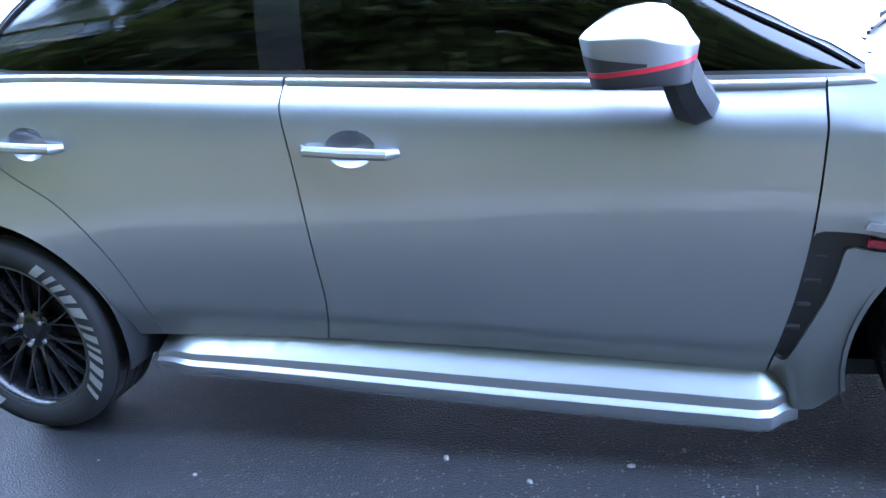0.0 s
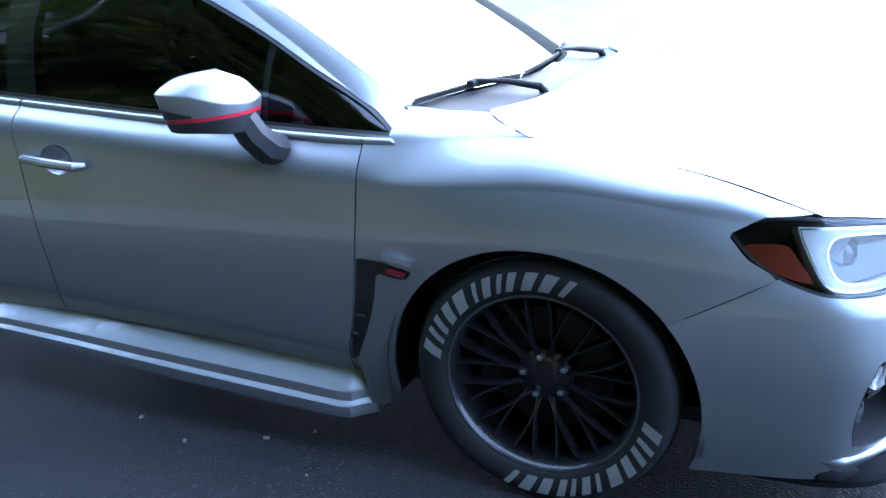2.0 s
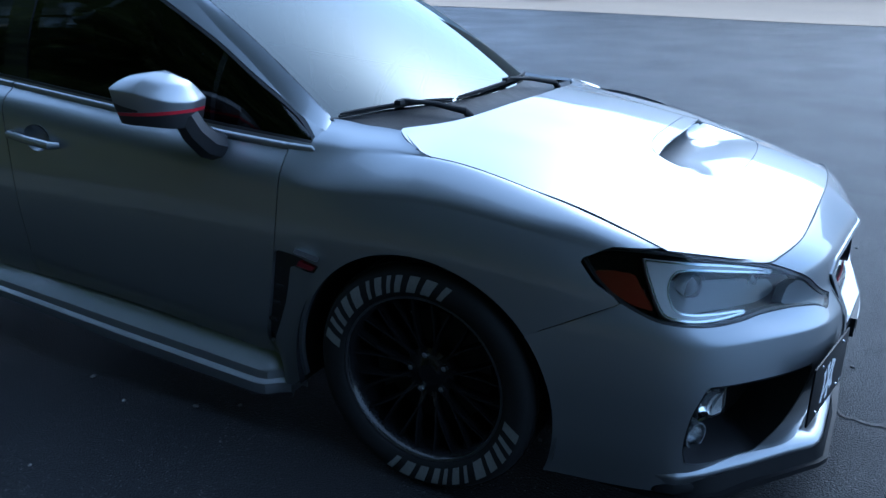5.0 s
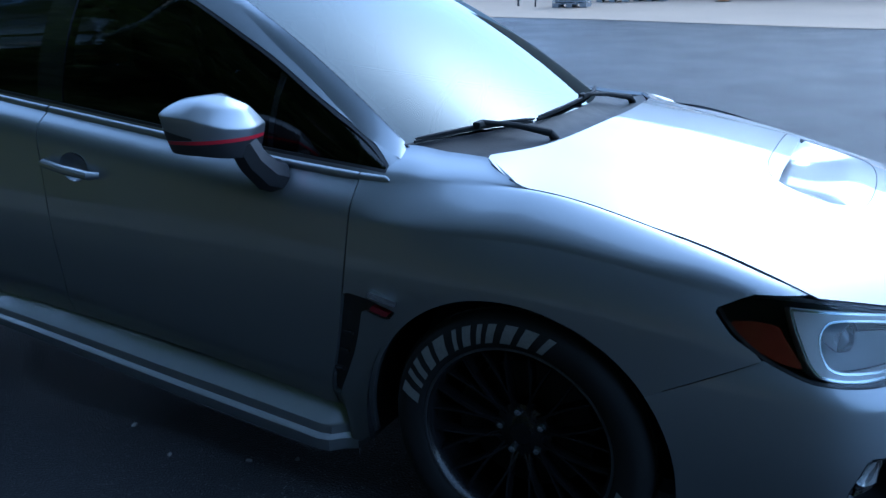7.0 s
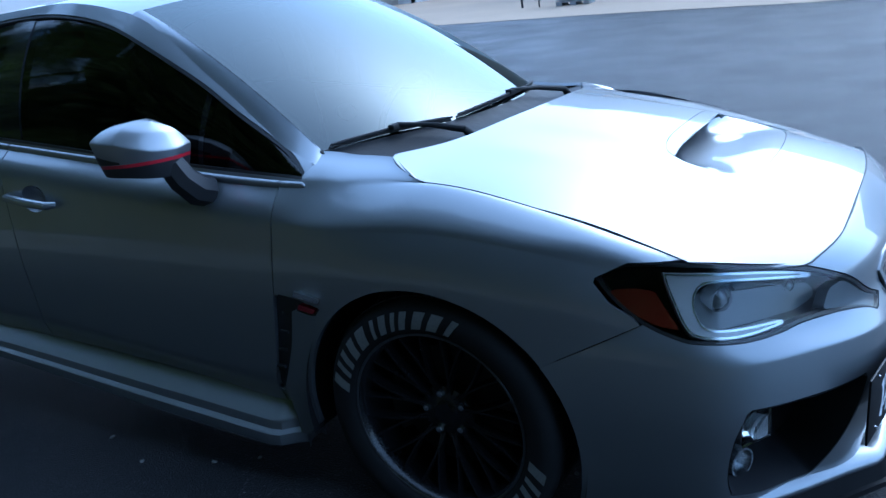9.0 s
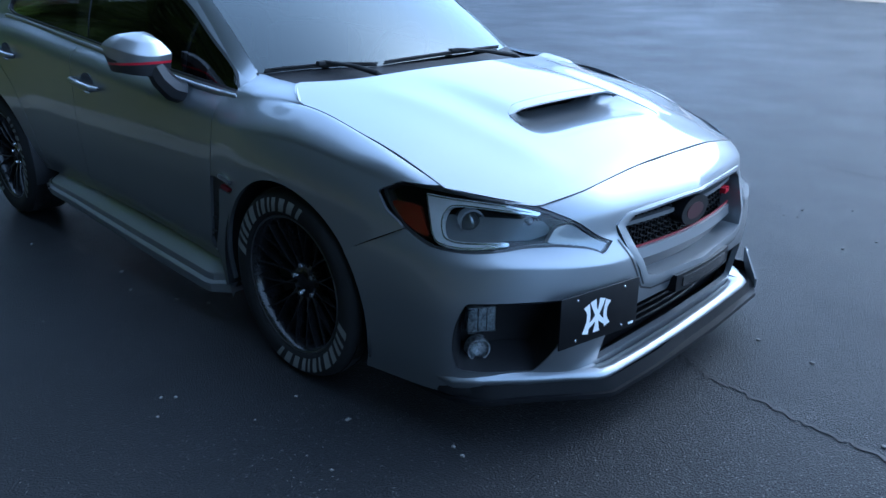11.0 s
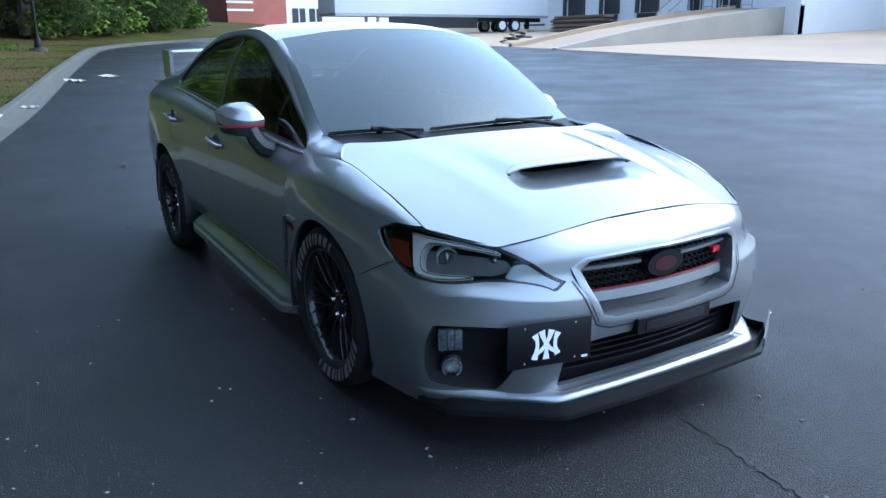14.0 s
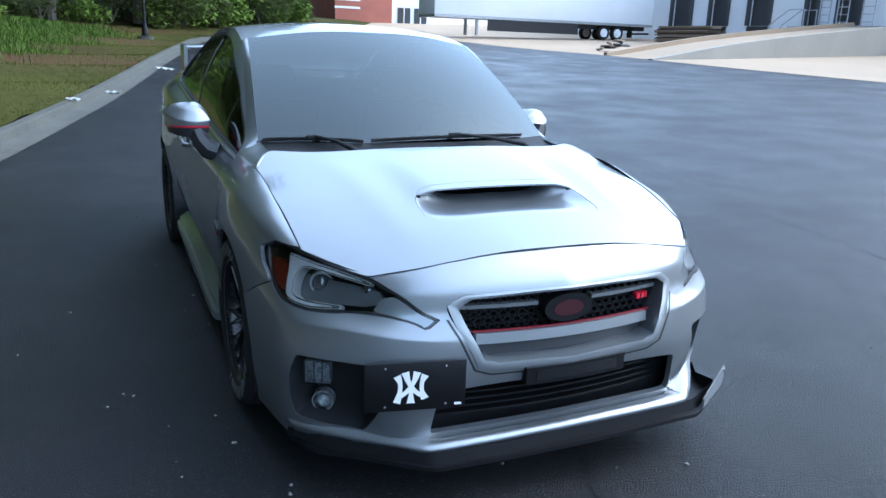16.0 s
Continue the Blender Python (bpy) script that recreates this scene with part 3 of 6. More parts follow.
# side skirts
SKIRT = curve([(-2.19, 0.235, 0.30), (-2.1, 0.232, 0.338), (-1.04, 0.165, 0.304), (-0.60, 0.142, 0.280), (-0.50, 0.137, 0.275)])


def skirt_place(x, s):
    lo, hi = SKIRT[0](x), SKIRT[1](x)
    taper = 0.06 * step(-0.58, -0.50, x) + 0.03 * (1 - step(-2.2, -2.05, x))
    rows_w = [0.74, 0.877, 0.879, 0.865, 0.862, 0.812, 0.79]
    rows_z = [-0.03, -0.03, 0.22, 0.305, 0.50, 0.82, 0.93]
    one = np.ones_like(x)
    w = blend([r * one for r in rows_w], s, 0.1) - taper * np.clip(s, 0, 1)
    h = blend([r * one for r in rows_z], s, 0.1)
    return np.stack([x, -w, lo + (hi - lo) * h], 1)


both("side_skirt", lambda m: sheet(skirt_place, span(-2.20, -0.50, 0.03), span(0, 6, 0.2), depth=0.02, mirror=m), SILVER, label="stepped silver side skirt", sharp=30)
# Black strip along the skirt's bottom paints in the shade under it.
both("sill_shade", lambda m: sheet(skirt_place, span(-2.18, -0.52, 0.06), span(0.0, 1.12, 0.2), offset=0.003, depth=0.01, mirror=m), BLACK_TRIM, label="black strip painted in for the shade under the sill")

# nose
lamp_ring = rounded([(0.05, 0.732, 1), (0.12, 0.757), (0.28, 0.750), (0.42, 0.728), (0.545, 0.704), (0.66, 0.668), (0.74, 0.620), (0.775, 0.600, 1), (0.742, 0.574, 1), (0.702, 0.594), (0.62, 0.606), (0.525, 0.606), (0.456, 0.598), (0.37, 0.594), (0.28, 0.602), (0.236, 0.613), (0.176, 0.639), (0.125, 0.675)], 4)
grille_out = [(0.788, 0.640), (0.815, 0.670), (1.0, 0.681), (1.205, 0.672), (1.232, 0.642), (1.192, 0.455), (1.165, 0.436), (1.0, 0.430), (0.86, 0.434), (0.835, 0.450)]
grille_in = [(0.810, 0.632), (0.832, 0.656), (1.0, 0.668), (1.188, 0.658), (1.210, 0.634), (1.178, 0.478), (1.153, 0.464), (1.0, 0.459), (0.87, 0.463), (0.845, 0.476)]
grille_out, grille_in = [rounded([(*p, 1) for p in q], 3) for q in (grille_out, grille_in)]
intake_ring = rounded([(0.755, 0.228, 1), (0.765, 0.372, 1), (0.85, 0.388), (1.0, 0.392), (1.15, 0.388), (1.265, 0.372, 1), (1.285, 0.228, 1), (1.0, 0.222)], 4)
fog_ring = rounded([(0.342, 0.462, 1), (0.304, 0.39), (0.288, 0.300), (0.300, 0.247, 1), (0.42, 0.228), (0.545, 0.222, 1), (0.60, 0.30), (0.64, 0.40), (0.665, 0.464, 1), (0.50, 0.468)], 4)
STRETCH = np.array([1.2, 1.0])


def nose_side(ring, keep, gap=0.0):
    r = ring * STRETCH
    def f(u, v, p):
        m = np.stack([np.where(u > 1.3, 2 - u, u), p[:, 2]], 1) if ring is lamp_ring or ring is fog_ring else np.stack([u, p[:, 2]], 1)
        return (1 if keep else -1) * inside(r, m * STRETCH) - gap
    return f


def seam_top(u, v, p):
    return glide([0, 0.2, 0.353, 0.45, 0.53, 0.60, 0.70], [0.777, 0.771, 0.756, 0.742, 0.728, 0.712, 0.66], np.abs(p[:, 1])) - 0.0006 - p[:, 2]


def under_fender(u, v, p):
    a = 0.540 + (p[:, 0] - 0.299) * 0.505 + 0.0005 - p[:, 2]
    return np.where(p[:, 0] > 0.50, np.maximum(a, 0.01), a)


NV = span(0, 6.2, 0.1)
v, f = sheet(nose_place, span(0, 2, 0.0125), NV, (seam_top, under_fender, nose_side(lamp_ring, False, 0.002), nose_side(grille_out, False), nose_side(intake_ring, False), nose_side(fog_ring, False), off_arch(ARCH_F)), depth=0.02)
bumper = link("front_bumper", v, f, SILVER, car, "silver front bumper with a wide lower intake")


def nose_band(outer, inner, deep, low):
    """A frame between two rings of the nose, sloping inward."""
    n = len(outer)
    pts, faces = [], []
    for ring, d in ((outer, 0.0), (outer, 0.004), (outer * 0.55 + inner * 0.45, 0.006), (inner, low), (inner, deep)):
        for u, z in ring:
            s = nose_level(u, z)
            q = nose_place(np.array([u]), np.array([s]))[0]
            pts.append((q[0] + d, q[1], q[2]))
    for a in range(4):
        for k in range(n):
            j = (k + 1) % n
            faces.append((a * n + k, a * n + n + k, a * n + n + j, a * n + j))
    return pts, faces


def nose_level(u, z):
    s = np.linspace(0, 7, 281)
    p = nose_place(np.full_like(s, u), s)[:, 2]
    return float(s[np.argmin(np.abs(p - z))])


v, f = nose_band(grille_out, grille_in, -0.09, 0.003)
v2, f2 = sheet(nose_place, span(0.77, 1.25, 0.004), span(1.6, 6.0, 0.02), (lambda u, w, p: -inside(grille_out * STRETCH, np.stack([u, p[:, 2]], 1) * STRETCH) - 0.006, lambda u, w, p: 0.0115 + inside(grille_out * STRETCH, np.stack([u, p[:, 2]], 1) * STRETCH), lambda u, w, p: 0.60 - p[:, 2]), offset=0.0008, rim=False)
link("grille_groove", v2, f2, BLACK_TRIM, car, "thin dark joint round the grille")
surround = link("grille_surround", v, f, SILVER, car, "silver hexagonal grille surround", True, 30)
bm = bmesh.new()
prism(bm, [(-0.42, 0.43), (0.44, 0.43), (0.46, 0.70), (-0.44, 0.70)], 0.80, 0.865, "x")
part("grille_back", bm, SPLITTER, surround)
bm = bmesh.new()
for i in range(28):
    for j in range(7):
        y, z = -0.40 + i * 0.032 + (j % 2) * 0.016, 0.505 + j * 0.022
        if -0.34 < y + (z - 0.49) * 0.35 and y < 0.37 + (z - 0.49) * 0.35:
            ring = [(y + 0.017 * math.cos(k * math.pi / 3), z + 0.0125 * math.sin(k * math.pi / 3)) for k in range(6)]
            hole = [(y + 0.0125 * math.cos(k * math.pi / 3), z + 0.009 * math.sin(k * math.pi / 3)) for k in range(6)]
            back = 0.908 - 0.30 * y * y
            o = [bm.verts.new((back, *q)) for q in ring]
            h = [bm.verts.new((back, *q)) for q in hole]
            d = [bm.verts.new((back - 0.02, *q)) for q in hole]
            for k in range(6):
                m = (k + 1) % 6
                bm.faces.new((o[k], o[m], h[m], h[k]))
                bm.faces.new((h[k], h[m], d[m], d[k]))
tagged(part("grille_mesh", bm, SPLITTER, surround, "black honeycomb grille mesh", False), kind="stuff")


def nose_bar(name, y0, y1, z0, z1, proud, thick, mat, parent, label="", bow=0.30, count=14, x0=0.915, slope=0.0):
    bm = bmesh.new()
    rows = []
    for k in range(count + 1):
        y = y0 + (y1 - y0) * k / count
        x = x0 + proud - bow * y * y
        rows.append([bm.verts.new(q) for q in ((x - thick, y, z0), (x, y, z0), (x - slope, y, z1), (x - slope - thick, y, z1))])
    for a, b in zip(rows, rows[1:]):
        for k in range(4):
            bm.faces.new((a[k], b[k], b[(k + 1) % 4], a[(k + 1) % 4]))
    bm.faces.new(rows[0][::-1])
    bm.faces.new(rows[-1])
    return part(name, bm, mat, parent, label)


nose_bar("grille_bar", -0.36, -0.10, 0.618, 0.630, 0.012, 0.03, GREY_LAMP, surround, "grey grille crossbar")
nose_bar("grille_bar", 0.10, 0.385, 0.618, 0.630, 0.012, 0.03, GREY_LAMP, surround, "grey grille crossbar")
nose_bar("grille_lower_trim", -0.310, 0.335, 0.512, 0.545, 0.036, 0.02, SILVER, surround, "silver lower grille trim", slope=0.004)
nose_bar("grille_red_line", -0.330, 0.355, 0.5465, 0.5515, 0.024, 0.006, BADGE_RED, surround, "thin red grille stripe")
nose_bar("grille_foot", -0.31, 0.335, 0.462, 0.502, 0.004, 0.03, BLACK_TRIM, surround)
bm = bmesh.new()
prism(bm, [(0.088 * math.cos(k * math.tau / 28), 0.606 + 0.046 * math.sin(k * math.tau / 28)) for k in range(28)], 0.905, 0.946, "x")
emblem = part("emblem", bm, PLATE_BLACK, surround, "dark oval emblem with a red tint")
bm = bmesh.new()
prism(bm, [(0.055 * math.cos(k * math.tau / 24), 0.604 + 0.026 * math.sin(k * math.tau / 24)) for k in range(24)], 0.944, 0.9475, "x")
part("emblem_inlay", bm, material("dark_red", (0.035, 0.003, 0.007), 0.35, 0, 0.1, (20, 200), None, 0.1), emblem)
for y, w in ((0.288, 0.016), (0.310, 0.014), (0.329, 0.007)):
    nose_bar("grille_badge", y, y + w, 0.592, 0.610, 0.026, 0.02, RED, surround, "small red badge shape", count=2)

# lower intake, mount bar, chin and splitter
bm = bmesh.new()
prism(bm, [(-0.52, 0.19), (0.54, 0.19), (0.52, 0.40), (-0.50, 0.40)], 0.78, 0.83, "x")
intake = part("lower_intake", bm, SPLITTER, bumper, "black lower intake")
for k in range(6):
    nose_bar("intake_slat", -0.44, 0.46, 0.256 + k * 0.023, 0.263 + k * 0.023, -0.03, 0.05, SPLITTER, intake, bow=0.22)
nose_bar("plate_mount", -0.165, 0.205, 0.384, 0.440, 0.083, 0.05, PLATE_BLACK, bumper, "black plate mount bar", 0.30, 8)
nose_bar("plate_mount_slot", -0.13, 0.17, 0.396, 0.428, 0.0855, 0.02, GLOSS_BLACK, bumper, "", 0.30, 8)


# (x, half width, depth of the shelf, height of its inner edge, height of its front edge)
CHIN = [(0.55, 0.800, 0.014, 0.236, 0.214), (0.605, 0.825, 0.018, 0.243, 0.212), (0.656, 0.813, 0.024, 0.244, 0.208), (0.71, 0.758, 0.030, 0.234, 0.204), (0.80, 0.650, 0.040, 0.226, 0.200), (0.88, 0.546, 0.046, 0.225, 0.197), (0.934, 0.482, 0.052, 0.218, 0.195), (0.946, 0.458, 0.050, 0.211, 0.195), (0.954, 0.41, 0.048, 0.209, 0.197), (0.963, 0.24, 0.048, 0.210, 0.199), (0.967, 0.0, 0.048, 0.211, 0.200)]
CHIN = [(q[0], -q[1], *q[2:]) for q in CHIN] + [(q[0], q[1] + 0.07 * float(step(0.2, 0.45, q[1]) * (1 - step(0.50, 0.80, q[1]))), *q[2:]) for q in CHIN[-2::-1]]
bm = bmesh.new()
rows = []
for k, (x, y, deep, z1, z0) in enumerate(CHIN):
    a, b = CHIN[max(k - 1, 0)], CHIN[min(k + 1, len(CHIN) - 1)]
    n = Vector((b[1] - a[1], a[0] - b[0], 0)).normalized()
    ends = float(step(0.55, 0.78, abs(y)))
    deep += 0.05 * float(step(0.46, 0.54, y) * (1 - step(0.58, 0.76, y)))
    crest = max(z1, z0 + 0.017)
    rows.append([bm.verts.new(Vector((x, y, z)) + n * d) for d, z in ((-deep - 0.016, z1 - 0.030), (-deep, z1), (-deep * 0.75, z1 * 0.6 + crest * 0.4), (-min(deep * 0.5, 0.024), (z0 + 0.017) * 0.75 + crest * 0.25), (-0.011, z0 + 0.013), (-0.003, z0 + 0.006), (0.0, z0), (-0.003, z0 - 0.008), (-0.022 + 0.008 * ends, z0 - 0.028), (-0.026 + 0.018 * ends, 0.166), (-0.024 + 0.016 * ends, 0.158), (-0.05, 0.150))])
# The chin's underside is split off in black to paint in its shade.
low = bmesh.new()
rows_low = [[low.verts.new(q.co) for q in p[8:]] for p in rows]
for p, q in zip(rows, rows[1:]):
    for k in range(8):
        bm.faces.new((p[k], p[k + 1], q[k + 1], q[k]))
for p, q in zip(rows_low, rows_low[1:]):
    for k in range(3):
        low.faces.new((p[k], p[k + 1], q[k + 1], q[k]))
for p in rows:
    for q in p[9:]:
        bm.verts.remove(q)
part("bumper_chin", bm, SILVER, bumper, "protruding silver bumper chin", True, 62)
part("chin_shade", low, SPLITTER, bumper, "bumper chin underside with its shade painted as black")
bm = bmesh.new()
edge = [(0.47, 0.872), (0.62, 0.860), (0.775, 0.850), (0.815, 0.828), (0.952, 0.606), (0.972, 0.566), (0.988, 0.20)]
near = [(0.47, 0.815), (0.60, 0.812), (0.66, 0.798), (0.71, 0.776), (0.75, 0.745), (0.81, 0.656), (0.884, 0.568), (0.956, 0.478), (0.973, 0.445), (0.986, 0.20)]
outline = [(x, -y) for x, y in near] + [(0.990, 0.0)] + [(x, y) for x, y in edge[::-1]] + [(0.47, 0.70), (0.64, 0.0), (0.47, -0.70)]
prism(bm, outline, 0.135, 0.149, "z")
part("splitter", bm, SPLITTER, car, "flat black front splitter")
bm = bmesh.new()
for s in (-1, 1):
    pts = [(0.47, s * 0.856), (0.62, s * 0.838), (0.70, s * 0.800), (0.765, s * 0.755), (0.845, s * 0.770), (0.934, s * 0.604), (0.948, s * 0.562), (0.963, s * 0.20), (0.966, 0.0)]
    if s < 0:
        pts = [(x - 0.010, -0.988 * y) for x, y in near] + [(0.966, 0.0)]
    lo = [bm.verts.new((x, y, 0.148)) for x, y in pts]
    hi = [bm.verts.new((x - 0.008, y * 0.99, 0.190)) for x, y in pts]
    for k in range(len(pts) - 1):
        bm.faces.new((lo[k], lo[k + 1], hi[k + 1], hi[k]))
part("splitter_lip", bm, SPLITTER, car, "black splitter upstand")
a, b = Vector((0.950, 0.612, 0)), Vector((0.812, 0.832, 0))
out = Vector((b.y - a.y, a.x - b.x, 0)).normalized()
bm = bmesh.new()
sides = [[bm.verts.new(a + (b - a) * t + Vector((0, 0, z)) + out * d) for t, z in ((0.0, 0.149), (0.96, 0.149), (1.04, 0.170), (1.06, 0.216), (1.02, 0.226), (0.93, 0.222), (0.0, 0.186))] for d in (-0.003, 0.003)]
bm.faces.new(sides[0])
bm.faces.new(sides[1][::-1])
for k in range(7):
    m = (k + 1) % 7
    bm.faces.new((sides[0][k], sides[1][k], sides[1][m], sides[0][m]))
bmesh.ops.recalc_face_normals(bm, faces=bm.faces)
fin = part("splitter_fin", bm, FIN_GREY, car, "grey upright splitter end fin")
bm = bmesh.new()
lathe(bm, [(0.0, 0.006), (0.005, 0.005), (0.0065, 0.001), (0.0065, -0.006)], (0, 0, 0), 10)
for q in bm.verts:
    q.co = a + (b - a) * 0.99 + Vector((0, 0, 0.212)) + out * (q.co.y + 0.003) + (b - a).normalized() * q.co.x + Vector((0, 0, q.co.z))
part("bolt", bm, CHROME, fin)

# fog pockets
for s in (-1, 1):
    v, f = sheet(nose_place, span(0.26, 0.70, 0.02), span(0.1, 3.0, 0.1), (nose_side(fog_ring, True, -0.004),), offset=-0.12, mirror=s > 0, rim=False)
    pocket = link("fog_pocket", v, f, BLACK_TRIM, bumper, "black fog lamp pocket")
    n = len(fog_ring)
    pts = []
    for d in (-0.001, -0.121):
        for u, z in fog_ring.mean(0) + (fog_ring - fog_ring.mean(0)) * (0.984, 0.970):
            t = nose_level(u, z)
            q, e = nose_place(np.array([u]), np.array([t]))[0], 1e-3
            du = nose_place(np.array([u + e]), np.array([t]))[0] - q
            dv = nose_place(np.array([u]), np.array([t + e]))[0] - q
            nrm = np.cross(du, dv)
            q = q + d * nrm / np.linalg.norm(nrm)
            pts.append((q[0], -s * q[1] if s > 0 else q[1], q[2]))
    link("pocket_wall", pts, [(k, (k + 1) % n, n + (k + 1) % n, n + k) for k in range(n)], BLACK_TRIM, pocket)
    turn = Matrix.Translation((0.700, s * 0.742, 0.394)) @ Matrix.Rotation(s * radians(33), 4, "Z")
    bm = bmesh.new()
    box(bm, (-0.03, -0.042, -0.038), (0.0, 0.042, 0.038), 0.006, turn)
    lamp = part("corner_lamp", bm, LAMP_CRYSTAL, pocket, "square chromed corner lamp")
    bm = bmesh.new()
    box(bm, (0.001, -0.042, -0.038), (0.008, 0.042, 0.038), 0.003, turn)
    part("lens", bm, LENS_CLEAR, lamp)
    bm = bmesh.new()
    for k in range(2):
        box(bm, (-0.002, -0.012 + k * 0.026, -0.034), (0.0008, -0.012 + k * 0.026 + 0.0025, 0.034), 0, turn)
    part("rib", bm, GLOSS_BLACK, lamp)
    bm = bmesh.new()
    lathe(bm, [(0.0, 0.026), (0.015, 0.020), (0.028, 0.004), (0.031, 0.0), (0.035, 0.0), (0.037, 0.03)], (0, 0, 0), 28)
    for q in bm.verts:
        q.co = Matrix.Translation((0.674, s * 0.719, 0.280)) @ Matrix.Rotation(s * radians(30) , 4, "Z") @ Matrix.Rotation(radians(90), 4, "Z") @ q.co
    fog = part("fog_lamp", bm, LAMP_CRYSTAL, pocket, "round chromed fog lamp")
    bm = bmesh.new()
    lathe(bm, [(0.0, -0.011), (0.016, -0.009), (0.029, -0.001), (0.031, 0.002)], (0, 0, 0), 28)
    for q in bm.verts:
        q.co = Matrix.Translation((0.674, s * 0.719, 0.280)) @ Matrix.Rotation(s * radians(30), 4, "Z") @ Matrix.Rotation(radians(90), 4, "Z") @ q.co
    part("lens", bm, LENS_CLEAR, fog)

# headlamps
CELL = {
    "amber": rounded([(0.100, 0.700), (0.15, 0.706), (0.205, 0.700, 1), (0.252, 0.628, 1), (0.20, 0.638), (0.14, 0.668)], 4),
    "bezel_out": rounded([(0.215, 0.737, 1), (0.40, 0.721), (0.545, 0.696, 1), (0.535, 0.687, 1), (0.335, 0.708), (0.292, 0.694), (0.290, 0.652), (0.325, 0.624), (0.47, 0.621, 1), (0.475, 0.610, 1), (0.37, 0.602), (0.29, 0.611), (0.262, 0.632), (0.238, 0.69)], 4),
    "dark": rounded([(0.288, 0.692, 1), (0.56, 0.678, 1), (0.60, 0.640), (0.54, 0.622, 1), (0.325, 0.626), (0.286, 0.65)], 4),
    "tail": rounded([(0.60, 0.655, 1), (0.65, 0.660), (0.73, 0.616), (0.766, 0.598, 1), (0.740, 0.580, 1), (0.70, 0.599), (0.62, 0.612), (0.585, 0.616, 1)], 4)}
for s in (-1, 1):
    US, VS = span(0.03, 0.80, 0.0125), span(2.9, 6.4, 0.07)
    m = s > 0
    v, f = sheet(nose_place, US, VS, (nose_side(lamp_ring, True, -0.004),), offset=-0.07, mirror=m, depth=-0.066)
    body = link("headlamp", v, f, PLATE_BLACK, car, "swept headlamp with an amber corner and a bright C-shaped bezel")
    v, f = sheet(nose_place, US, VS, (nose_side(lamp_ring, True, 0.001),), offset=0.0, mirror=m, depth=0.004)
    cover = link("lens_cover", v, f, LENS_CLEAR, body, "clear plastic lens cover")
    cover.visible_shadow = False
    def cell(key, off, mat, label, deep=0.02):
        r = CELL[key] * STRETCH
        v, f = sheet(nose_place, US, VS, (lambda u, w, p: inside(r, np.stack([u, p[:, 2]], 1) * STRETCH),), offset=off, mirror=m, depth=deep)
        return link(key if key == "amber" else "bezel", v, f, mat, body, label)
    cell("dark", -0.045, GREY_LAMP, "grey inner bezel")
    # Body-coloured wedge inside the lens stands for a fold of the bumper.
    cell("tail", -0.006, SILVER, "silver wedge standing for the bumper fold beside the lamp", 0.03)
    cell("amber", -0.010, AMBER, "orange side marker")
    cell("bezel_out", -0.007, LAMP_SILVER, "bright C-shaped light guide", 0.035)
    guide = CELL["bezel_out"] * STRETCH
    v, f = sheet(nose_place, span(0.19, 0.58, 0.005), span(3.6, 6.2, 0.04), (lambda u, w, p: inside(guide, np.stack([u, p[:, 2]], 1) * STRETCH) - 0.0015, lambda u, w, p: 0.0055 - inside(guide, np.stack([u, p[:, 2]], 1) * STRETCH)), offset=-0.0045, mirror=m, rim=False)
    link("light_guide", v, f, CHROME, body, "bright edge line of the light guide")
    v, f = sheet(nose_place, US, VS, (nose_side(lamp_ring, True, -0.001), lambda u, w, p: 0.006 - inside(lamp_ring * STRETCH, np.stack([u, p[:, 2]], 1) * STRETCH)), offset=-0.006, mirror=m, depth=0.03)
    link("lamp_rim", v, f, BLACK_TRIM, body, "black inner lamp rim")
    for u, z, r in ((0.375, 0.655, 0.034), (0.535, 0.655, 0.021)):
        q = nose_place(np.array([u]), np.array([nose_level(u, z)]))[0]
        at = Matrix.Translation((q[0] - 0.045, s * (abs(q[1]) - 0.035), q[2])) @ Matrix.Rotation(s * radians(25) + radians(90), 4, "Z")
        bm = bmesh.new()
        lathe(bm, [(0.0, -r * 0.55), (r * 0.5, -r * 0.45), (r * 0.85, -r * 0.15), (r * 0.92, 0.0)], (0, 0, 0), 24)
        for w in bm.verts:
            w.co = at @ w.co
        part("projector", bm, material("projector_glass", (0.12, 0.13, 0.14), 0.05, 0.6, 1.0, (5, 50), None, 0.1), body, "round projector lens")
        bm = bmesh.new()
        lathe(bm, [(r * 0.92, -0.004), (r * 1.12, -0.006), (r * 1.2, 0.004), (r * 1.2, 0.03)], (0, 0, 0), 24)
        for w in bm.verts:
            w.co = at @ w.co
        part("projector_ring", bm, CHROME, body)

# hood and scoop
hood_ring = rounded([(-0.178, -0.690, 1), (-0.13, -0.735), (-0.048, -0.766), (0.1, -0.768), (0.3, -0.764), (0.568, -0.753, 1), (0.68, -0.685), (0.780, -0.599, 1), (0.8245, -0.482), (0.84, -0.353), (0.858, 0.0), (0.84, 0.353), (0.8245, 0.482), (0.780, 0.599, 1), (0.68, 0.685), (0.568, 0.753, 1), (0.3, 0.764), (0.1, 0.768), (-0.048, 0.766), (-0.13, 0.735), (-0.178, 0.690, 1), (-0.085, 0.45), (-0.045, 0.0), (-0.085, -0.45)], 5)
scoop_ring = rounded([(0.394, 0.0), (0.399, -0.25), (0.435, -0.315), (0.525, -0.335), (0.620, -0.300), (0.648, 0.0), (0.620, 0.300), (0.525, 0.335), (0.435, 0.315), (0.399, 0.25)], 5)


def in_plan(ring, keep=True, gap=0.0022):
    return lambda u, v, p: (1 if keep else -1) * inside(ring, p[:, :2]) - gap


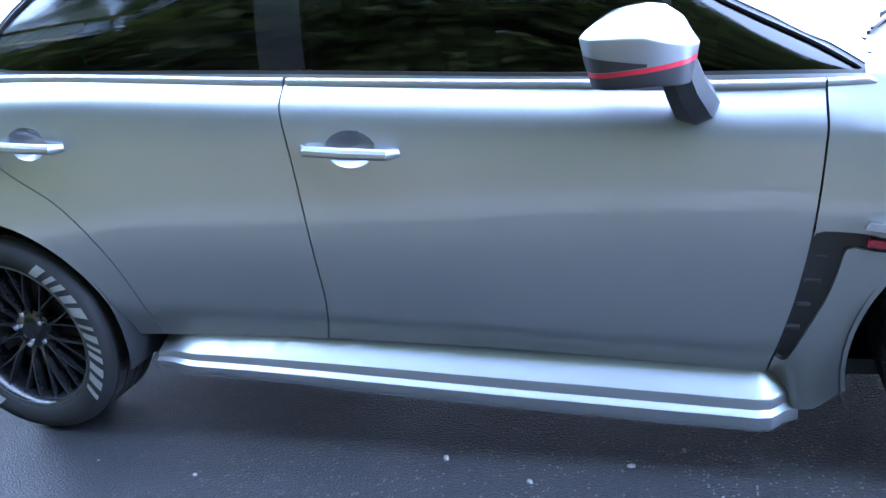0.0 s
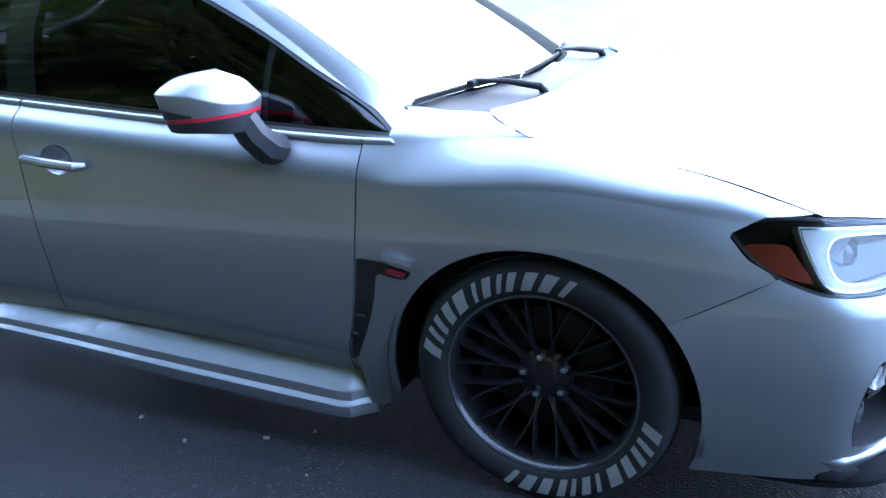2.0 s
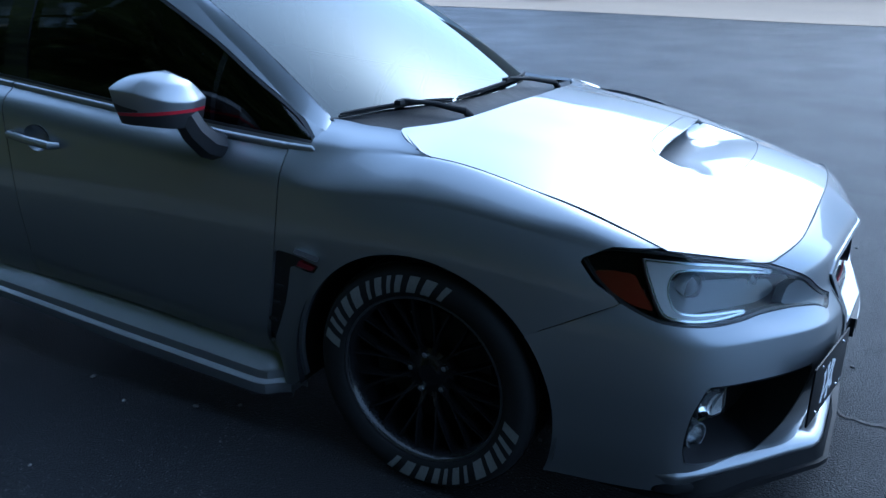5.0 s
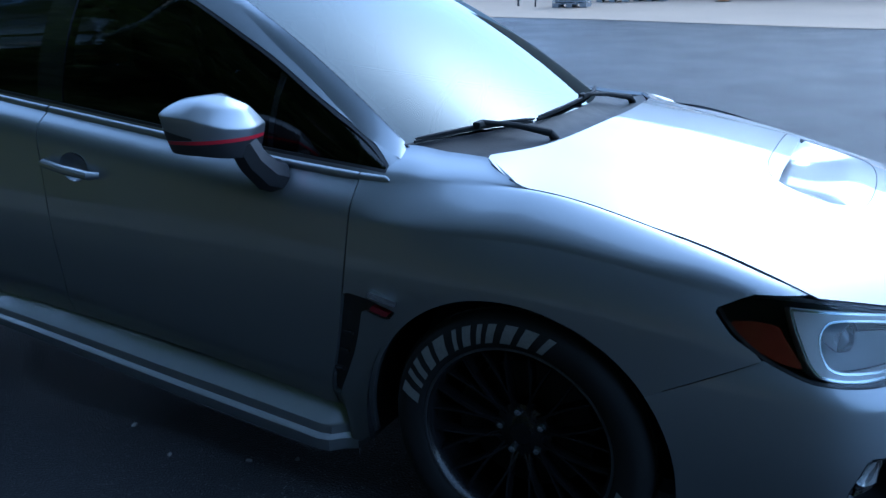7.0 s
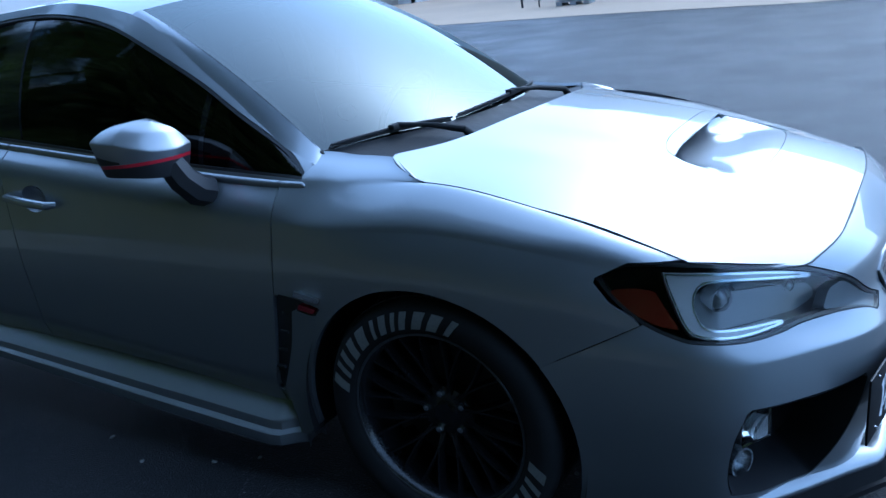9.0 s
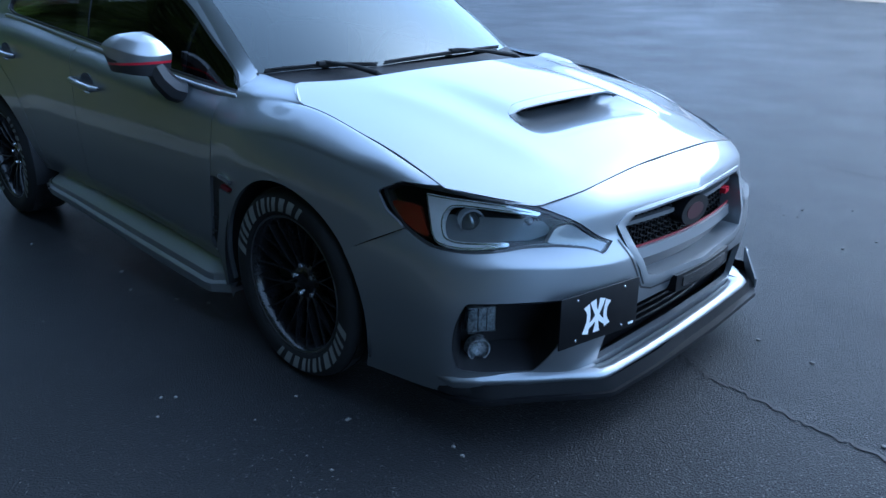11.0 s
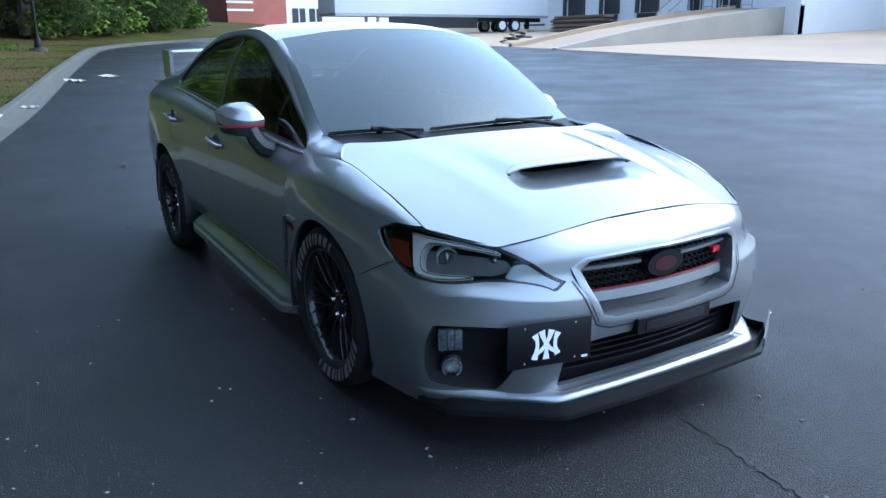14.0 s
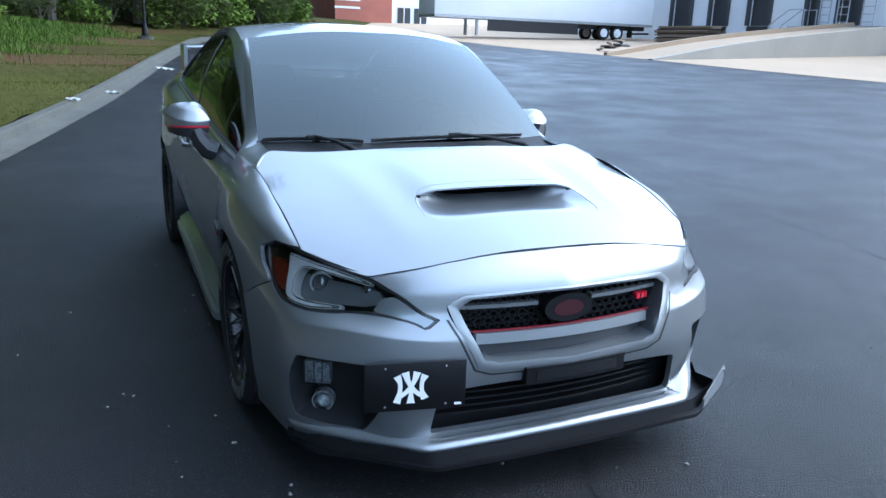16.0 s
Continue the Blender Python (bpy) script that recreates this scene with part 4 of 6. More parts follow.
v, f = sheet(hood_place, span(-0.2, 0.87, 0.016), span(-0.78, 0.78, 0.02), (in_plan(hood_ring, True, 0.0018), in_plan(scoop_ring, False, 0.0015)), depth=0.008)
hood = link("hood", v, f, SILVER, car, "silver hood with a raised air scoop")
# Thin dark bars are added to draw the shaded gap round the hood.
for s in (-1, 1):
    run = [q for q in hood_ring if q[1] * s > 0.62 and -0.10 < q[0] < 0.60]
    run.sort(key=lambda q: q[0])
    xs = np.linspace(run[0][0], run[-1][0], 40)
    ys = np.interp(xs, [q[0] for q in run], [q[1] for q in run])
    bm = bmesh.new()
    zs = np.maximum(hood_z(xs, ys), BELT[1](xs) - 0.0012 * (xs > -0.04)) + 0.0006
    tube(bm, list(zip(xs, ys, zs)), 0.0018, 6)
    part("hood_gap_line", bm, BLACK_TRIM, hood, "thin dark line standing for the hood's panel gap")
run = [q for q in hood_ring if q[0] > 0.575]
run.sort(key=lambda q: q[1])
ys = np.linspace(run[0][1], run[-1][1], 90)
xs = np.interp(ys, [q[1] for q in run], [q[0] for q in run])
bm = bmesh.new()
top = glide([0, 0.2, 0.353, 0.45, 0.53, 0.60, 0.70], [0.777, 0.771, 0.756, 0.742, 0.728, 0.712, 0.66], np.abs(ys))
tube(bm, list(zip(xs, ys, np.maximum(hood_z(xs, ys), top) + 0.0008)), 0.0019, 6)
part("hood_gap_line", bm, BLACK_TRIM, hood, "thin dark line standing for the hood's panel gap")
LIP = lambda y: 0.439 - 0.06 * y * y
def lid_place(x, y):
    q = hood_place(x, y)
    q[:, 2] += scoop_rise(x, y) * step(0.42, 0.62, x)
    return q


v, f = sheet(lid_place, span(0.376, 0.48, 0.008), span(-0.34, 0.34, 0.012), (in_plan(scoop_ring, True, 0.0005), lambda u, v, p: LIP(p[:, 1]) - p[:, 0]), depth=0.006)
scoop = link("hood_scoop", v, f, SILVER, hood, "silver hood scoop")


def ramp_place(x, y):
    half = glide([0.36, 0.399, 0.435, 0.525, 0.620], [0.25, 0.26, 0.315, 0.335, 0.300], x)
    side = np.clip(np.abs(y) / half, 0, 1)
    d = 0.044 * (1 - step(0.42, 0.64, x)) + scoop_rise(x, y) * (1 - step(0.42, 0.62, x))
    q = hood_place(x, y)
    q[:, 2] -= d * (1 - side ** 6) + 0.0015
    return q


v, f = sheet(ramp_place, span(0.33, 0.66, 0.008), span(-0.345, 0.345, 0.008), (lambda u, v, p: np.where(u < 0.44, 0.30 - np.abs(v), inside(scoop_ring, p[:, :2]) - 0.0005), lambda u, v, p: p[:, 0] - 0.345), rim=False)
link("scoop_ramp", v, f, SILVER, scoop, "silver scoop ramp")
v, f = sheet(ramp_place, span(0.24, 0.357, 0.015), span(-0.30, 0.30, 0.02), rim=False, offset=-0.003)
link("scoop_throat", v, f, GLOSS_BLACK, scoop, "dark scoop throat")

# cabin: frame, glass, roof
glass_ring = rounded([(-0.375, 0.909, 1), (-1.0, 0.955), (-1.65, 1.014), (-2.30, 1.068), (-2.50, 1.090), (-2.56, 1.135), (-2.42, 1.270), (-2.15, 1.365), (-1.8, 1.402), (-1.45, 1.398), (-1.15, 1.334), (-0.85, 1.192), (-0.62, 1.058), (-0.47, 0.974)], 5)
CX, CS = span(-3.22, -0.368, 0.022), span(0, 1, 0.05)
def frame_place(x, s):
    p = cabin_place(x, s)
    p[:, 2] -= 0.012 * step(-0.40, -0.37, x)
    return p


both("cabin_frame", lambda m: sheet(frame_place, np.concatenate([span(-3.22, -0.41, 0.022), span(-0.40, -0.365, 0.01)]), CS, (outside_side(glass_ring),), depth=0.02, mirror=m), SILVER, label="silver window frame and roof pillars")
both("window_seal", lambda m: sheet(cabin_place, CX, CS, (within_side(glass_ring, 0.0), lambda u, v, p: 0.008 - inside(glass_ring, p[:, [0, 2]])), offset=-0.003, depth=0.012, mirror=m), BLACK_TRIM, label="black rubber window seal")


def window(x0, x1):
    return lambda m: sheet(cabin_place, span(x0, x1, 0.03), span(0, 1, 0.07), (within_side(glass_ring, 0.004),), offset=-0.012, depth=0.004, mirror=m)


both("door_window", window(-1.60, -0.775), GLASS_TINT, front_doors, "dark tinted door window")
both("quarter_window", window(-0.76, -0.37), GLASS_TINT, front_doors, "dark tinted quarter window")
both("door_window", window(-2.60, -1.70), GLASS_TINT, rear_doors, "dark tinted door window")
def moulding(x0, x1):
    def build(m):
        xs = np.concatenate([span(x0, x1 - 0.03, 0.04), [x1 - 0.02, x1 - 0.012, x1 - 0.006, x1 - 0.002, x1]])
        w, z = BELT[0](xs) + 0.004, BELT[1](xs) - 0.003 - 0.007 * step(-0.62, -0.385, xs)
        full = np.sqrt(np.clip((x1 - xs) / 0.012, 0.02, 1)) if x1 > -0.4 else np.ones_like(xs)
        verts, n = [], len(xs)
        for k in range(n):
            for dw, dz in ((-0.012, 0.012), (0.003, 0.009), (0.006, 0.0), (0.003, -0.009), (-0.012, -0.012)):
                verts.append((xs[k], (1 if m else -1) * (w[k] + dw), z[k] + dz * full[k]))
        faces = [(5 * k + j, 5 * k + j + 1, 5 * k + 6 + j, 5 * k + 5 + j) for k in range(n - 1) for j in range(4)]
        return verts, faces if m else [f[::-1] for f in faces]
    return build


both("belt_moulding", moulding(-1.635, -0.474), SILVER, front_doors, "bright silver moulding along the belt line")
both("belt_moulding", moulding(-2.55, -1.645), SILVER, rear_doors, "bright silver moulding along the belt line")
both("belt_moulding", moulding(-0.470, -0.385), SILVER, fenders, "short silver moulding end")
both("centre_pillar", lambda m: sheet(cabin_place, span(-1.71, -1.59, 0.03), span(0, 1, 0.07), (within_side(glass_ring, 0.01),), offset=-0.009, depth=0.03, mirror=m), GLOSS_BLACK, label="gloss black centre pillar")
both("window_bar", lambda m: sheet(cabin_place, span(-0.776, -0.758, 0.009), span(0, 1, 0.07), (within_side(glass_ring, 0.006),), offset=-0.011, depth=0.03, mirror=m), GLOSS_BLACK, front_doors)
v, f = sheet(screen_place, span(-0.655, 0.655, 0.03), span(0.0, 1.0, 0.05), depth=0.006)
link("windscreen", v, f, GLASS_FRONT, car, "sloping windscreen glass")
v, f = sheet(screen_place, span(-0.66, 0.66, 0.02), span(0, 1, 0.02), (lambda u, w, p: np.maximum(np.abs(u) - 0.628, np.maximum(w - 0.965, 0.055 - w)),), offset=-0.008, depth=0.004)
link("windscreen_band", v, f, GLOSS_BLACK, car, "black ceramic windscreen edge")
v, f = sheet(roof_place, span(-2.45, -1.0, 0.04), span(-0.63, 0.63, 0.03), (lambda u, w, p: RAIL[0](p[:, 0]) - 0.001 - np.abs(p[:, 1]), lambda u, w, p: -1.022 - 0.075 * (p[:, 1] / 0.6) ** 2 - p[:, 0]), depth=0.02)
roof = link("roof", v, f, SILVER, car, "silver roof panel")
v, f = sheet(roof_place, span(-3.10, -2.455, 0.04), span(-0.63, 0.63, 0.04), (lambda u, w, p: RAIL[0](p[:, 0]) - 0.03 - np.abs(p[:, 1]),), depth=0.006)
link("rear_window", v, f, GLASS_TINT, car, "dark tinted rear window")


def pillar_place(u, s):
    """The windscreen pillar between the glass and the side frame."""
    x = -0.26 - 0.85 * u
    a = np.stack([x, -RAIL[0](x), RAIL[1](x)], 1)
    y = np.full_like(u, -0.652)
    t = np.clip((u - 0.13) / 0.87, 0, 1)
    b = screen_place(y, t)
    b[:, 0] = np.where(u < 0.13, b[:, 0] + (0.13 - u) * 1.0, b[:, 0])
    b[:, 1] = np.where(u < 0.13, b[:, 1] + 0.0, b[:, 1])
    p = a + (b - a) * s[:, None]
    p[:, 2] += 0.003 * np.sin(np.pi * s) * step(0.2, 0.4, u) - 0.014 * (1 - step(0.11, 0.155, u))
    return p


both("windscreen_pillar", lambda m: sheet(pillar_place, span(0.11, 1, 0.015), span(-0.06, 1, 0.106), depth=0.012, mirror=m, rim=False), SILVER, label="silver windscreen pillar")


def cowl_place(u, s):
    """The plastic cowl between the hood's rear edge and the glass."""
    q = u / 0.69
    xa = -0.04 - 0.135 * np.abs(q) ** 2.2
    a = np.stack([xa, u, hood_z(xa, u) - 0.012], 1)
    g = screen_place(u * 0.66 / 0.70, np.full_like(u, 0.02))
    p = a + (g - a) * s[:, None]
    p[:, 2] -= 0.022 * np.sin(np.pi * s)
    return p


v, f = sheet(cowl_place, span(-0.70, 0.70, 0.03), span(0, 1, 0.2), depth=0.01)
link("cowl", v, [q[::-1] for q in f], COWL_BLACK, car, "black plastic windscreen cowl")
for y0, y1, s0, s1, pivot in ((-0.27, -0.64, 0.018, 0.016, (-0.140, -0.33, 0.950)), (0.50, -0.24, 0.030, 0.024, (-0.150, 0.48, 0.952))):
    bm = bmesh.new()
    pts = []
    for k in range(11):
        t = k / 10
        p = screen_place(np.array([y0 + (y1 - y0) * t]), np.array([s0 + (s1 - s0) * t + 0.015 * math.sin(math.pi * t)]))[0]
        pts.append((p[0] + 0.010, p[1], p[2] + 0.013))
    tube(bm, pts, [0.003] + [0.0045] * 9 + [0.003], 8)
    rubber = [(x - 0.005, y, z - 0.008) for x, y, z in pts]
    tube(bm, rubber, [0.004] * 11, 6)
    wiper = part("wiper", bm, RUBBER, car, "black windscreen wiper")
    mid = pts[5]
    bm = bmesh.new()
    tube(bm, [(pivot[0], pivot[1], pivot[2] - 0.01), (pivot[0] - 0.004, pivot[1] - 0.03, pivot[2] + 0.012), ((pivot[0] + mid[0]) / 2 - 0.01, (pivot[1] + mid[1]) / 2, (pivot[2] + mid[2]) / 2 + 0.014), (mid[0] + 0.004, mid[1], mid[2] + 0.009)], [0.013, 0.011, 0.008, 0.006], 10)
    part("wiper_arm", bm, RUBBER, wiper)
    bm = bmesh.new()
    box(bm, (mid[0] - 0.012, mid[1] - 0.03, mid[2] - 0.004), (mid[0] + 0.010, mid[1] + 0.025, mid[2] + 0.012), 0.004)
    part("blade_clip", bm, RUBBER, wiper)

# tail: bumper, boot lid, lamps, wing
TAIL = [curve(p) for p in (
    [(0, -3.20, 0.80, 0.26), (0.35, -3.50, 0.72, 0.26), (0.7, -3.66, 0.45, 0.26), (1, -3.68, 0, 0.26)],
    [(0, -3.15, 0.855, 0.50), (0.35, -3.53, 0.76, 0.50), (0.7, -3.70, 0.46, 0.50), (1, -3.73, 0, 0.50)],
    [(0, -3.15, 0.857, 0.72), (0.35, -3.53, 0.76, 0.72), (0.7, -3.69, 0.46, 0.72), (1, -3.72, 0, 0.72)],
    [(0, -3.15, 0.835, 0.96), (0.35, -3.50, 0.73, 0.96), (0.7, -3.62, 0.44, 0.97), (1, -3.65, 0, 0.98)],
    [(0, -3.12, 0.735, 1.10), (0.35, -3.46, 0.66, 1.08), (0.7, -3.57, 0.42, 1.085), (1, -3.60, 0, 1.09)])]


def tail_place(u, s):
    m = np.minimum(u, 2 - u)
    x, w, z = [blend([r[k](m) for r in TAIL], s, 0.7) for k in range(3)]
    return np.stack([x, np.where(u > 1, 1, -1) * w, z], 1)


v, f = sheet(tail_place, span(0.05, 1.95, 0.04), span(0, 2.2, 0.1), flip=True)
link("rear_bumper", v, f, SILVER, car, "silver rear bumper")
v, f = sheet(tail_place, span(0.40, 1.60, 0.04), span(2.25, 4, 0.1), flip=True)
lid = link("boot_lid", v, f, SILVER, car, "silver boot lid")
for m in (False, True):
    v, f = sheet(tail_place, span(0.05, 0.38, 0.03), span(2.25, 3.4, 0.1), flip=True, mirror=m)
    link("tail_lamp", v, f, RED, car, "red tail lamp")
v, f = sheet(lambda x, y: np.stack([x, y, 1.095 + 0.02 * np.cos(y * 2) - 0.012], 1), span(-3.60, -3.02, 0.05), span(-0.70, 0.70, 0.05))
link("boot_top", v, f, SILVER, lid)


def wing_place(u, s):
    w = 0.645
    y = -w + 2 * w * u
    a = s * math.tau
    return np.stack([-3.30 + 0.115 * np.cos(a) + 0.02 * np.abs(y), y, 1.302 + 0.013 * np.sin(a) - 0.006 * np.cos(a) + 0.008 * (1 - (y / w) ** 2)], 1)


v, f = sheet(wing_place, span(0, 1, 0.05), span(0, 1, 0.05), rim=False)
wing = link("rear_wing", v, f, SILVER, car, "tall silver rear wing")
for s in (-1, 1):
    bm = bmesh.new()
    prism(bm, [(-3.415, 1.318), (-3.19, 1.305), (-3.20, 1.15), (-3.24, 1.115), (-3.40, 1.12)], s * 0.640, s * 0.664, "y")
    part("wing_end", bm, SILVER, wing, "upright wing end plate")
    bm = bmesh.new()
    prism(bm, [(s * 0.655, 1.145), (s * 0.60, 1.10), (s * 0.52, 1.095), (s * 0.52, 1.075), (s * 0.62, 1.08), (s * 0.665, 1.12)], -3.38, -3.24, "x")
    part("wing_foot", bm, SILVER, wing)

# underside, wheel wells, cabin inside
bm = bmesh.new()
box(bm, (-3.55, -0.72, 0.20), (0.60, 0.72, 0.24))
box(bm, (-2.15, -0.78, 0.20), (-0.55, 0.78, 0.28))
box(bm, (0.60, -0.56, 0.16), (0.80, 0.56, 0.20))
part("underbody", bm, BLACK_TRIM, car, "black underbody", False)
for s in (-1, 1):
    for cx, cz, r in (ARCH_F, ARCH_R):
        bm = bmesh.new()
        lathe(bm, [(r + 0.012, s * 0.872), (r + 0.015, s * 0.80), (r + 0.015, s * 0.56), (0.05, s * 0.55)], (cx, 0, cz), 32, radians(-14), radians(206))
        part("wheel_well", bm, BLACK_TRIM, car, "black wheel arch liner")
bm = bmesh.new()
box(bm, (-2.5, -0.74, 0.28), (-0.5, 0.74, 0.34))
box(bm, (-0.62, -0.70, 0.62), (-0.34, 0.70, 0.90), 0.06)
box(bm, (-0.40, -0.66, 0.60), (-0.10, 0.66, 0.88), 0.04)
box(bm, (-2.75, -0.62, 0.34), (-2.4, 0.62, 1.02), 0.05)
part("dashboard", bm, CABIN, car, "dark dashboard and trim")
for x, y in ((-1.35, -0.37), (-1.35, 0.37)):
    bm = bmesh.new()
    box(bm, (x - 0.1, y - 0.24, 0.34), (x + 0.42, y + 0.24, 0.60), 0.05)
    box(bm, (x - 0.24, y - 0.24, 0.55), (x - 0.08, y + 0.24, 1.05), 0.06)
    box(bm, (x - 0.26, y - 0.12, 1.06), (x - 0.16, y + 0.12, 1.24), 0.04)
    part("seat", bm, CABIN, car, "dark bucket seat")
bm = bmesh.new()
tube(bm, [(-0.80 + 0.07 * math.sin(a), 0.37 + 0.185 * math.cos(a), 0.90 + 0.17 * math.sin(a)) for a in [k * math.tau / 24 for k in range(25)]], 0.014, 8)
part("steering_wheel", bm, CABIN, car, "black steering wheel")

# mirrors
MIRROR = rounded([(-0.912, -0.835, 1), (-0.920, -0.985, 1), (-0.885, -1.020), (-0.80, -1.018), (-0.735, -0.975), (-0.708, -0.905), (-0.720, -0.838, 1)], 8)


def mirror_place(u, s):
    """The mirror housing: a flat-bottomed wedge with a crease round it under a domed cap."""
    n = len(MIRROR)
    t = (u % 1.0) * n
    i = np.floor(t).astype(int) % n
    f = (t - np.floor(t))[:, None]
    ring = MIRROR[i] * (1 - f) + MIRROR[(i + 1) % n] * f
    levels = [(0.02, 0.955, -0.815), (0.78, 0.957, -0.815), (0.86, 0.968, -0.815), (1.0, 1.048, -0.82), (0.62, 1.085, -0.775), (0.02, 1.103, -0.768)]
    one = np.ones_like(u)
    soft = np.array([0.5, 0.4, 0.5, 0.15, 0.9, 0.5])
    k, z, cx = [blend([q[j] * one for q in levels], s, soft) for j in range(3)]
    x, y = cx + (ring[:, 0] - cx) * k, -0.915 + (ring[:, 1] + 0.915) * k
    return np.stack([x, y, z - (0.06 * (x + 0.82) + 0.26 * np.maximum(x + 0.80, 0)) * step(0.5, 2.5, s)], 1)


def red_line(p):
    return p[:, 2] - (0.990 + 0.04 * (p[:, 0] + 0.80))


MU, MS = span(0, 1, 1 / 112), np.concatenate([span(0, 3, 0.125), span(3, 5, 0.125)[1:]])
both("mirror_cap", lambda m: sheet(mirror_place, MU, MS, (lambda u, v, p: red_line(p) - 0.0045,), mirror=m, rim=False), SILVER, front_doors, "silver mirror cap")
both("mirror_stripe", lambda m: sheet(mirror_place, MU, MS, (lambda u, v, p: 0.0045 - red_line(p), lambda u, v, p: red_line(p) + 0.0045), mirror=m, rim=False), RED, front_doors, "red mirror stripe")
both("mirror_base", lambda m: sheet(mirror_place, MU, MS, (lambda u, v, p: -0.0045 - red_line(p),), mirror=m, rim=False), BLACK_TRIM, front_doors, "black mirror lower half")
both("turn_lamp", lambda m: sheet(mirror_place, MU, MS, (lambda u, v, p: red_line(p) - 0.006, lambda u, v, p: 1.024 - 0.19 * (p[:, 0] + 0.918) - p[:, 2], lambda u, v, p: -0.80 - p[:, 0]), offset=0.001, mirror=m, rim=False), BLACK_TRIM, front_doors, "dark mirror turn lamp")
for ob in bpy.data.objects:
    if ob.parent == front_doors[1] and ob.name.split(".")[0] in ("mirror_cap", "mirror_stripe", "mirror_base", "turn_lamp"):
        ob.location = (-0.05, -0.02, -0.04)
for k, s in enumerate((-1, 1)):
    bm = bmesh.new()
    tube(bm, [(-0.715, s * 0.815, 0.880), (-0.72, s * 0.850, 0.893), (-0.735, s * 0.878, 0.930), (-0.748, s * 0.895, 0.975)], [0.044, 0.045, 0.041, 0.038], 8)
    for q in bm.verts:
        q.co.x = -0.735 + (q.co.x + 0.735) * 1.05
    part("mirror_stalk", bm, BLACK_TRIM, front_doors[k], "black mirror stalk")
    # handles
    for door, x, z in ((front_doors[k], -1.475, 0.838), (rear_doors[k], -2.385, 0.905)):
        y = float(side_place(np.array([x]), np.array([2.75]))[0][1])
        bm = bmesh.new()
        pts = [(x - 0.118, s * (abs(y) + 0.006), z + 0.012), (x - 0.10, s * (abs(y) + 0.030), z + 0.010), (x, s * (abs(y) + 0.036), z), (x + 0.10, s * (abs(y) + 0.030), z - 0.010), (x + 0.118, s * (abs(y) + 0.006), z - 0.012)]
        tube(bm, pts, [0.010, 0.0135, 0.014, 0.0135, 0.010], 10)
        handle = part("door_handle", bm, SILVER, door, "silver pull handle")
        bm = bmesh.new()
        lathe(bm, [(0.0, s * -0.024), (0.016, s * -0.022), (0.032, s * -0.013), (0.0405, s * -0.003), (0.0437, s * 0.0008)], (0, s * abs(y), 0), 28)
        for q in bm.verts:
            q.co = Vector((x + q.co.x * 1.45, q.co.y - s * 0.10 * min(q.co.z, 0), z + 0.002 + q.co.z))
        part("handle_cup", bm, SILVER, handle, "silver hollow behind the handle")

